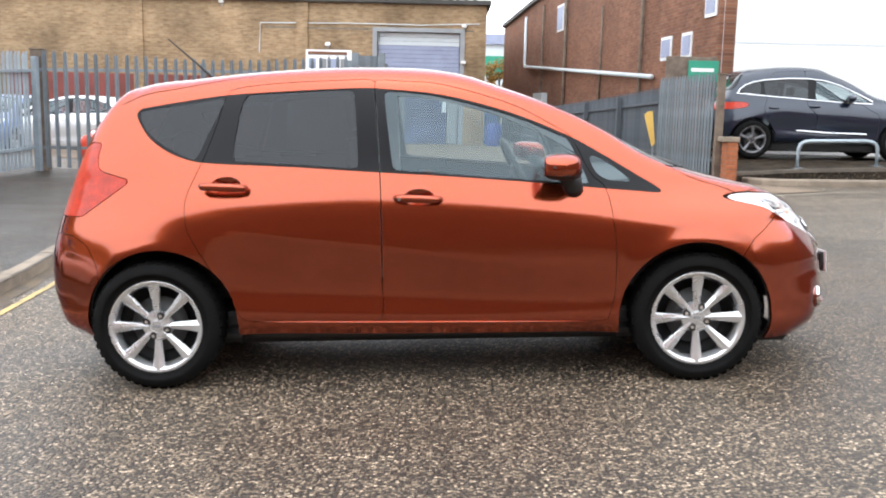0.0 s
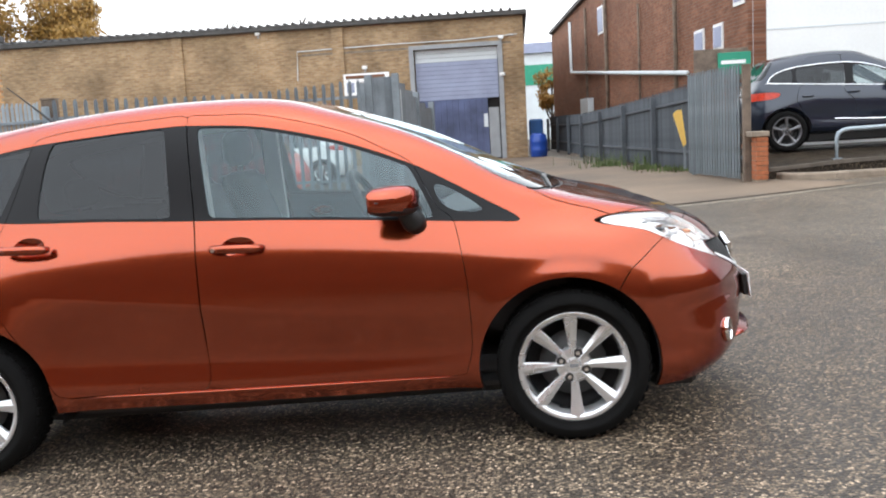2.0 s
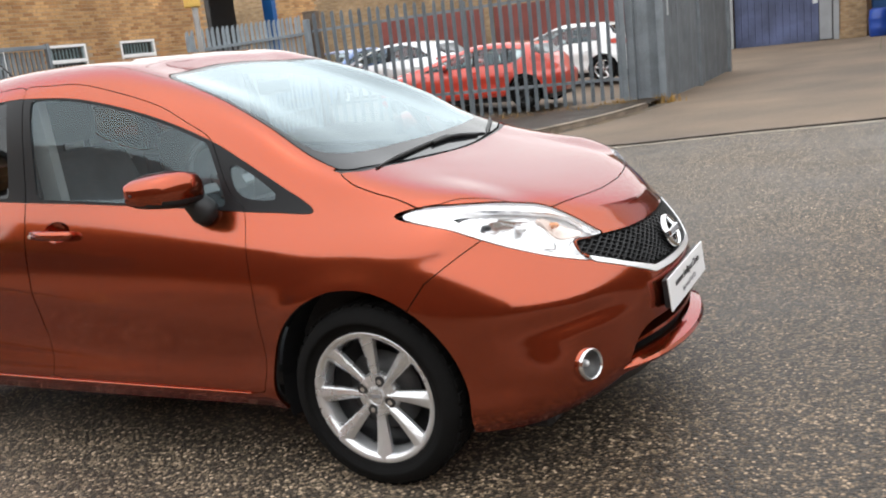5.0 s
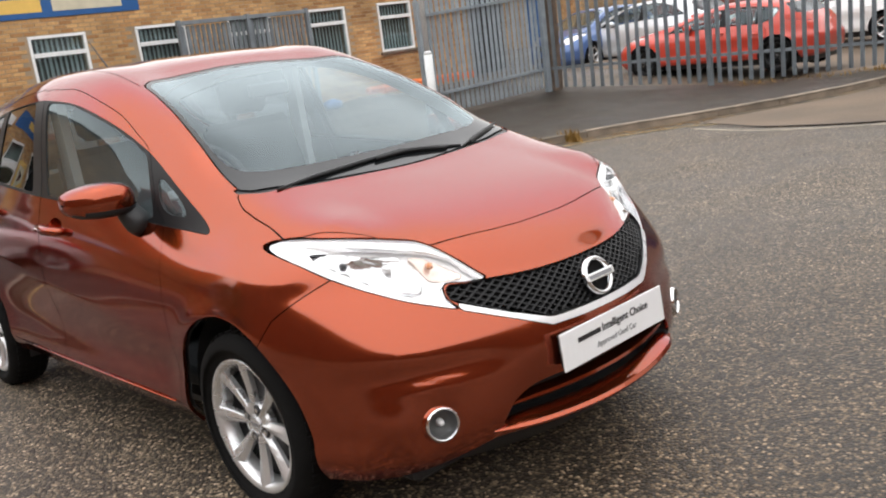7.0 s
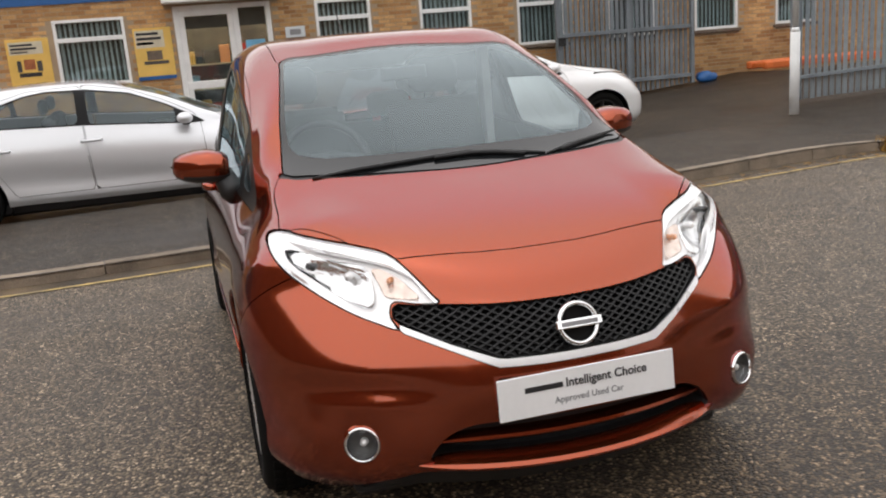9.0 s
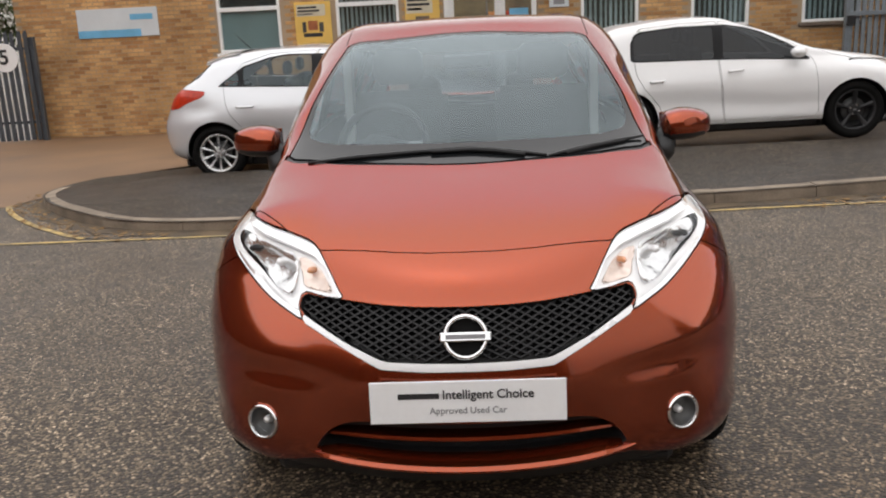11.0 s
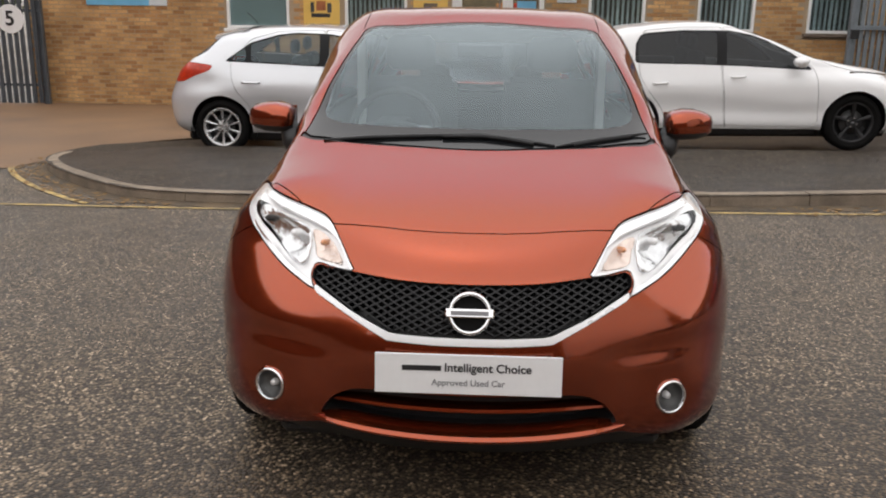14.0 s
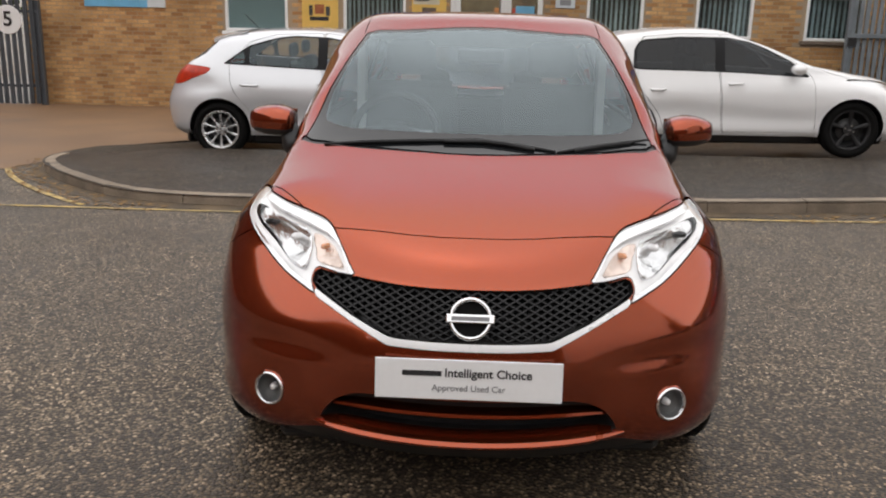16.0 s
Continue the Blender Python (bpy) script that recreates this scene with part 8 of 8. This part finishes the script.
def parked_car(name, place, paint_, label, f, skin, wheel_r=0.315, rim="alloy", spokes=5, chrome_line=False, privacy=True, track=0.74, base=2.6, glass_mat="clear", group="", mirror=1.95, handles=(1.24, .36), spoiler=False):
    c = thing(name, place, label, "car", group)
    sk2, P = skin
    sx = f((2.6, 0.8, 0.3))[0] / 2.6
    sk2.make("body_shell", P["body"], paint_, c, "both")
    sk2.make("bonnet", P["bonnet"], paint_, c, "both", 0.001)
    sk2.make("windscreen", P["screen"], M["clear"], c, "both", 0.0, 0, "clear windscreen")
    sk2.make("grille", P["grille"], M["dark"], c, "both", -0.012, 0, "dark grille")
    sk2.make("intake", P["mouth"], M["dark"], c, "both", -0.02, 0, "dark lower intake")
    sk2.make("tailgate_window", P["rear_screen"], M["privacy"], c, "both", 0, 0, "dark tailgate window")
    for sd, s in (("right", -1), ("left", 1)):
        for nm in ("front_door", "rear_door"):
            d = sk2.make(nm, P[nm], paint_, c, sd)
            hx = handles[0] if nm == "front_door" else handles[1]
            a = [f((hx + dx, 0.83 + dy, 0.90)) for dx, dy in ((-.1, 0), (-.07, .028), (.07, .028), (.1, 0))]
            part("handle", tube([(p[0], s * p[1], p[2]) for p in a], .014, 8), paint_, d, "", True)
        sk2.make("window_trim", P["trim"], M["gloss_black"], c, sd, -0.001, 0, "black window surround")
        sk2.make("quarter_window", P["quarter"], M["privacy" if privacy else "clear"], c, sd, -0.003, 0)
        sk2.make("rear_window_pane", P["pane_r"], M["privacy" if privacy else glass_mat], c, sd, -0.004, 0)
        sk2.make("front_window_pane", P["pane_f"], M[glass_mat], c, sd, -0.004, 0)
        lamp_ = sk2.make("headlight", P["lamp"], M["lens"], c, sd, 0.0, 0, "clear headlight")
        sk2.make("reflector", P["lamp"], M["bright"], lamp_, sd, -0.02, 0)
        sk2.make("tail_light", P["tail"], M["red_lens"], c, sd, 0.002, 0, "red tail light")
        if chrome_line:
            pts_ = []
            for x_, z_ in spline(SUV_DLO, 2, True):
                k_ = min(range(0, len(sk2.p), 2), key=lambda i: (sk2.p[i][0] - x_) ** 2 + (sk2.p[i][2] - z_) ** 2 + (0 if sk2.p[i][1] > 0.5 else 9))
                pts_.append((x_, s * (sk2.p[k_][1] + 0.004), z_))
            part("chrome_line", tube(pts_ + pts_[:1], 0.011, 6), M["chrome"], c, "chrome line round the windows")
            a = [f((x_, 0.85, z_)) for x_, z_ in ((.75, .46), (1.3, .43), (2.0, .42))]
            part("side_strip", tube([(p[0], s * p[1], p[2]) for p in a], .014, 6), M["chrome"], c, "chrome strip along the doors")
        m0 = f((mirror, .80, 1.03))
        mm = new("door_mirror")
        mm.parent = c
        bm = bmesh.new()
        bmesh.ops.create_uvsphere(bm, u_segments=16, v_segments=10, radius=1)
        for v in bm.verts:
            v.co = Vector((m0[0] + v.co.x * .085 - 0.02 * abs(v.co.y), s * (m0[1] + .085) + v.co.y * .10, m0[2] + v.co.z * .062))
        part("shell", bm, paint_, mm, "", True)
        part("foot", box(m0[0] - .03, min(s * (m0[1] - .03), s * (m0[1] + .06)), m0[2] - .08, m0[0] + .05, max(s * (m0[1] - .03), s * (m0[1] + .06)), m0[2] - .03, .01), M["dark"], mm)
        for wx in (0.0, 2.6 * sx):
            alloy_wheel(c, wx, s * track, wheel_r, s, wheel_r * 0.70, spokes, 0.2, rim)
            bm = bmesh.new()
            r = 0.39
            ring_a = [bm.verts.new((wx + r * math.cos(a), s * .79, .315 + r * math.sin(a))) for a in np.linspace(-0.4, math.pi + 0.4, 18)]
            ring_b = [bm.verts.new((v.co.x, s * .40, v.co.z)) for v in ring_a]
            for a_, b_, c_, d_ in zip(ring_a, ring_a[1:], ring_b[1:], ring_b):
                bm.faces.new((a_, b_, c_, d_))
            bm.faces.new(ring_b)
            part("wheel_well", bm, M["dark"], c)
    part("underbody", box(-.45, -.68, .14, 3.0, .68, .3, 0.03), M["dark"], c)
    if spoiler:
        bm = bmesh.new()
        rows_ = []
        for y in np.linspace(-.57, .57, 13):
            q = (y / .57) ** 2
            rows_.append([bm.verts.new(v) for v in ((.30, y, 1.452 - .022 * q), (.06, y, 1.418 - .026 * q), (-.17 + .07 * q, y, 1.362 - .03 * q), (-.168 + .07 * q, y, 1.336 - .03 * q), (-.02 + .02 * q, y, 1.318 - .01 * q))])
        for r0, r1 in zip(rows_, rows_[1:]):
            for i in range(4):
                bm.faces.new((r0[i], r0[i + 1], r1[i + 1], r1[i]))
        bm.faces.new(rows_[0])
        bm.faces.new(rows_[-1][::-1])
        bmesh.ops.recalc_face_normals(bm, faces=bm.faces)
        part("spoiler", bm, paint_, c)
        part("aerial", tube([(.30, 0, 1.45), (.14, 0, 1.61)], .006, 6), M["dark"], c, "short black aerial")
    z0 = f((1.0, 0, 1.0))[2] - 1.0
    cab = new("cabin")
    cab.parent = c
    part("floor", box(-.3, -.6, .3, 2.3 * sx - .2, .6, .55, .02), M["inner"], cab)
    for y in (-.37, .37):
        bm = box(.78, y - .23, .5, .92, y + .23, 1.12, .04)
        part("seat_back", bm, M["seat"], cab)
        part("headrest", box(.76, y - .12, 1.15, .84, y + .12, 1.31, .03), M["seat"], cab)
    part("rear_seat", box(.0, -.58, .5, .12, .58, 1.05, .04), M["seat"], cab)
    part("dashboard", box(1.75 * sx, -.62, .5, 2.1 * sx, .62, .92, .04), M["inner"], cab)
    return c


def facing(x, y, z, heading, tilt=(0, 0)):
    return Matrix.Translation((x, y, z)) @ Euler((radians(tilt[0]), radians(tilt[1]), radians(heading))).to_matrix().to_4x4()


silver_base = shape(1.04, (-.04, 0.0), 1.465, -.02, 0.0, 1.04, .18)


def silver_shape(p):
    """A longer tail behind the rear axle."""
    x, y, z = silver_base(p)
    return (x * 1.10 if x < 0 else x, y, z)


def silver_side(outline):
    return [(x * (0.933 + 0.07 * min(max((x - 1.0) / 1.4, 0), 1)) - 0.016, 0.933 * z + 0.088) for x, z in outline]



white_shape = shape(0.995, (-.11, 0.0), 1.45, -.33, 0.0, 1.04, .05)
suv_shape = shape(1.018, (-.03, .03), 1.60, -.28, 0.06, 1.06, .04)
coupe_shape = shape(1.08, (-.16, -.06), 1.32, -.33, 0.0, 1.05, .1)
SILVER_DLO = [(.07, 1.06), (.4, 1.285), (.73, 1.38), (.96, 1.41), (1.36, 1.40), (1.77, 1.325), (2.11, 1.165), (2.34, 1.02), (2.47, .925), (2.32, .920), (1.8, .97), (1.29, 1.01), (.67, 1.035), (.11, 1.055)]
WHITE_DLO = [(.07, 1.02), (.08, 1.21), (.13, 1.30), (.19, 1.33), (.6, 1.362), (1.15, 1.355), (1.40, 1.31), (1.57, 1.25), (1.87, 1.10), (2.08, .935), (2.09, .915), (1.38, .96), (.73, .985), (.19, .995), (.10, 1.0)]
SUV_DLO = [(-.27, 1.18), (-.15, 1.31), (.21, 1.41), (.98, 1.445), (1.49, 1.355), (1.96, 1.15), (2.15, 1.02), (1.06, 1.065), (.3, 1.115), (-.23, 1.155)]
SILVER_DOORS = ([(.52, .29), (.40, .50), (.22, .72), (.17, .85), (.15, 1.05), (.4, 1.325), (.73, 1.42), (1.30, 1.445), (1.285, 1.0), (1.325, .29)],
                [(1.34, .29), (1.30, 1.0), (1.315, 1.445), (1.4, 1.44), (1.77, 1.36), (2.11, 1.20), (2.36, 1.04), (2.42, .9), (2.45, .42), (2.38, .29)])
WHITE_DOORS = ([(.46, .28), (.38, .50), (.22, .70), (.13, .85), (.12, 1.0), (.10, 1.2), (.19, 1.36), (.6, 1.395), (1.055, 1.395), (1.045, .97), (1.11, .28)],
               [(1.125, .28), (1.06, .97), (1.07, 1.395), (1.2, 1.385), (1.57, 1.285), (1.87, 1.13), (2.11, .93), (2.13, .85), (2.17, .34), (2.10, .28)])
SILVER_TAIL = spline([(-.7, 1.02), (-.4, 1.03), (-.22, 1.018), (-.09, 1.0), (-.14, .94), (-.35, .86), (-.48, .80), (-.7, .80)], 3, True)
silver_skin = vehicle_skin(silver_shape, "silver", 0.372, silver_side(SILVER_DLO), ((.03, .30), (.36, 1.16), (1.27, 2.15)), (silver_side(SILVER_DOORS[0]), silver_side(SILVER_DOORS[1])), silver_side(SILVER_TAIL))
white_skin = vehicle_skin(white_shape, "white", 0.372, WHITE_DLO, ((-.2, .10), (.11, 1.0), (1.11, 2.02)), WHITE_DOORS)
suv_skin = vehicle_skin(suv_shape, "suv", 0.40, SUV_DLO, ((-.3, .12), (.18, .96), (1.10, 2.05)))
coupe_skin = vehicle_skin(coupe_shape, "coupe")
parked_car("parked_hatchback", facing(-5.54, -3.06, -0.135, 90, (1.0, 0)), M["silver"], "silver hatchback parked on the apron before the office", silver_shape, silver_skin, 0.315, "alloy", 10, privacy=False, spoiler=True, mirror=2.18)
parked_car("parked_hatchback", facing(-5.68, 1.68, -0.02, 90, (0.5, -1)), M["white"], "white hatchback with dark windows and black wheels", white_shape, white_skin, 0.325, "black_alloy", 5, glass_mat="privacy", mirror=2.25, handles=(1.50, .40))
parked_car("parked_suv", facing(6.9, 12.1, 0.66, 0), M["navy"], "dark blue crossover with chrome window line on the raised car park", suv_shape, suv_skin, 0.345, "grey_alloy", 5, chrome_line=True, track=0.78)
parked_car("parked_coupe", facing(-2.78, 14.45, 0.02, 180), M["red"], "bright red low coupe behind the palisade fence", coupe_shape, coupe_skin, 0.32, "black_alloy", 5, privacy=False, track=0.77)
parked_car("parked_hatchback", facing(-2.6, 19.0, 0.1, 180), M["white"], "white hatchback further back in the fenced yard", white_shape, white_skin, 0.315, "alloy", 5, privacy=False)
parked_car("parked_hatchback", facing(-6.4, 17.4, 0.1, 180), M["silver"], "grey-silver hatchback in the fenced yard", silver_shape, silver_skin, 0.315, "alloy", 5, privacy=False)
parked_car("parked_hatchback", facing(-9.6, 18.9, 0.1, -90), M["blue_car"], "blue hatchback in the fenced yard facing the road", silver_shape, silver_skin, 0.315, "alloy", 5, privacy=False)


# ---- bricks of the office wall ----
def brick_course_positions():
    """(start, end, course height) of every brick in stretcher bond, clear of the openings."""
    for c in range(int((4.45 + 0.75) / 0.075)):
        z = -0.75 + 0.075 * c
        y = -9.0 + (0.1125 if c % 2 else 0.0)
        while y < 20.0:
            ok = True
            for a, w, s, h in office_holes:
                if y + 0.215 > a - 0.01 and y < a + w + 0.01 and z + 0.065 > s - 0.08 and z < h:
                    ok = False
            if ok:
                yield y, z
            y += 0.225


def brick_box(y, z, proud):
    """The five outer faces of a brick with a slight worn edge."""
    e = 0.004
    x0, x1 = WX - 0.002, WX + proud
    v = [(x0, y, z), (x0, y + 0.215, z), (x0, y + 0.215, z + 0.065), (x0, y, z + 0.065),
         (x1, y + e, z + e), (x1, y + 0.215 - e, z + e), (x1, y + 0.215 - e, z + 0.065 - e), (x1, y + e, z + 0.065 - e)]
    f = [(4, 5, 6, 7), (0, 1, 5, 4), (1, 2, 6, 5), (2, 3, 7, 6), (3, 0, 4, 7)]
    return v, f


one_v, one_f = brick_box(0.0, 0.0, 0.006)
one_me = bpy.data.meshes.new("brick")
one_me.from_pydata([(x - WX, y, z) for x, y, z in one_v], [], one_f)
one_me.materials.append(M["brick_piece"])
rest_v, rest_f, single = [], [], 0
rnd = random.Random(12)
for y, z in brick_course_positions():
    if -8.6 < y < -5.3 and -0.1 < z < 1.45 and single < 300:
        ob = new("brick", one_me)
        ob.parent = office_wall
        ob.location = (WX + rnd.uniform(-0.002, 0.002), y, z)
        single += 1
        continue
    v, f = brick_box(y, z, 0.006 + rnd.uniform(-0.002, 0.002))
    b0 = len(rest_v)
    rest_v += v
    rest_f += [tuple(i + b0 for i in q) for q in f]
raw("brickwork", rest_v, rest_f, M["brick_piece"], office_wall, "yellow stock bricks in stretcher bond", kind="stuff")
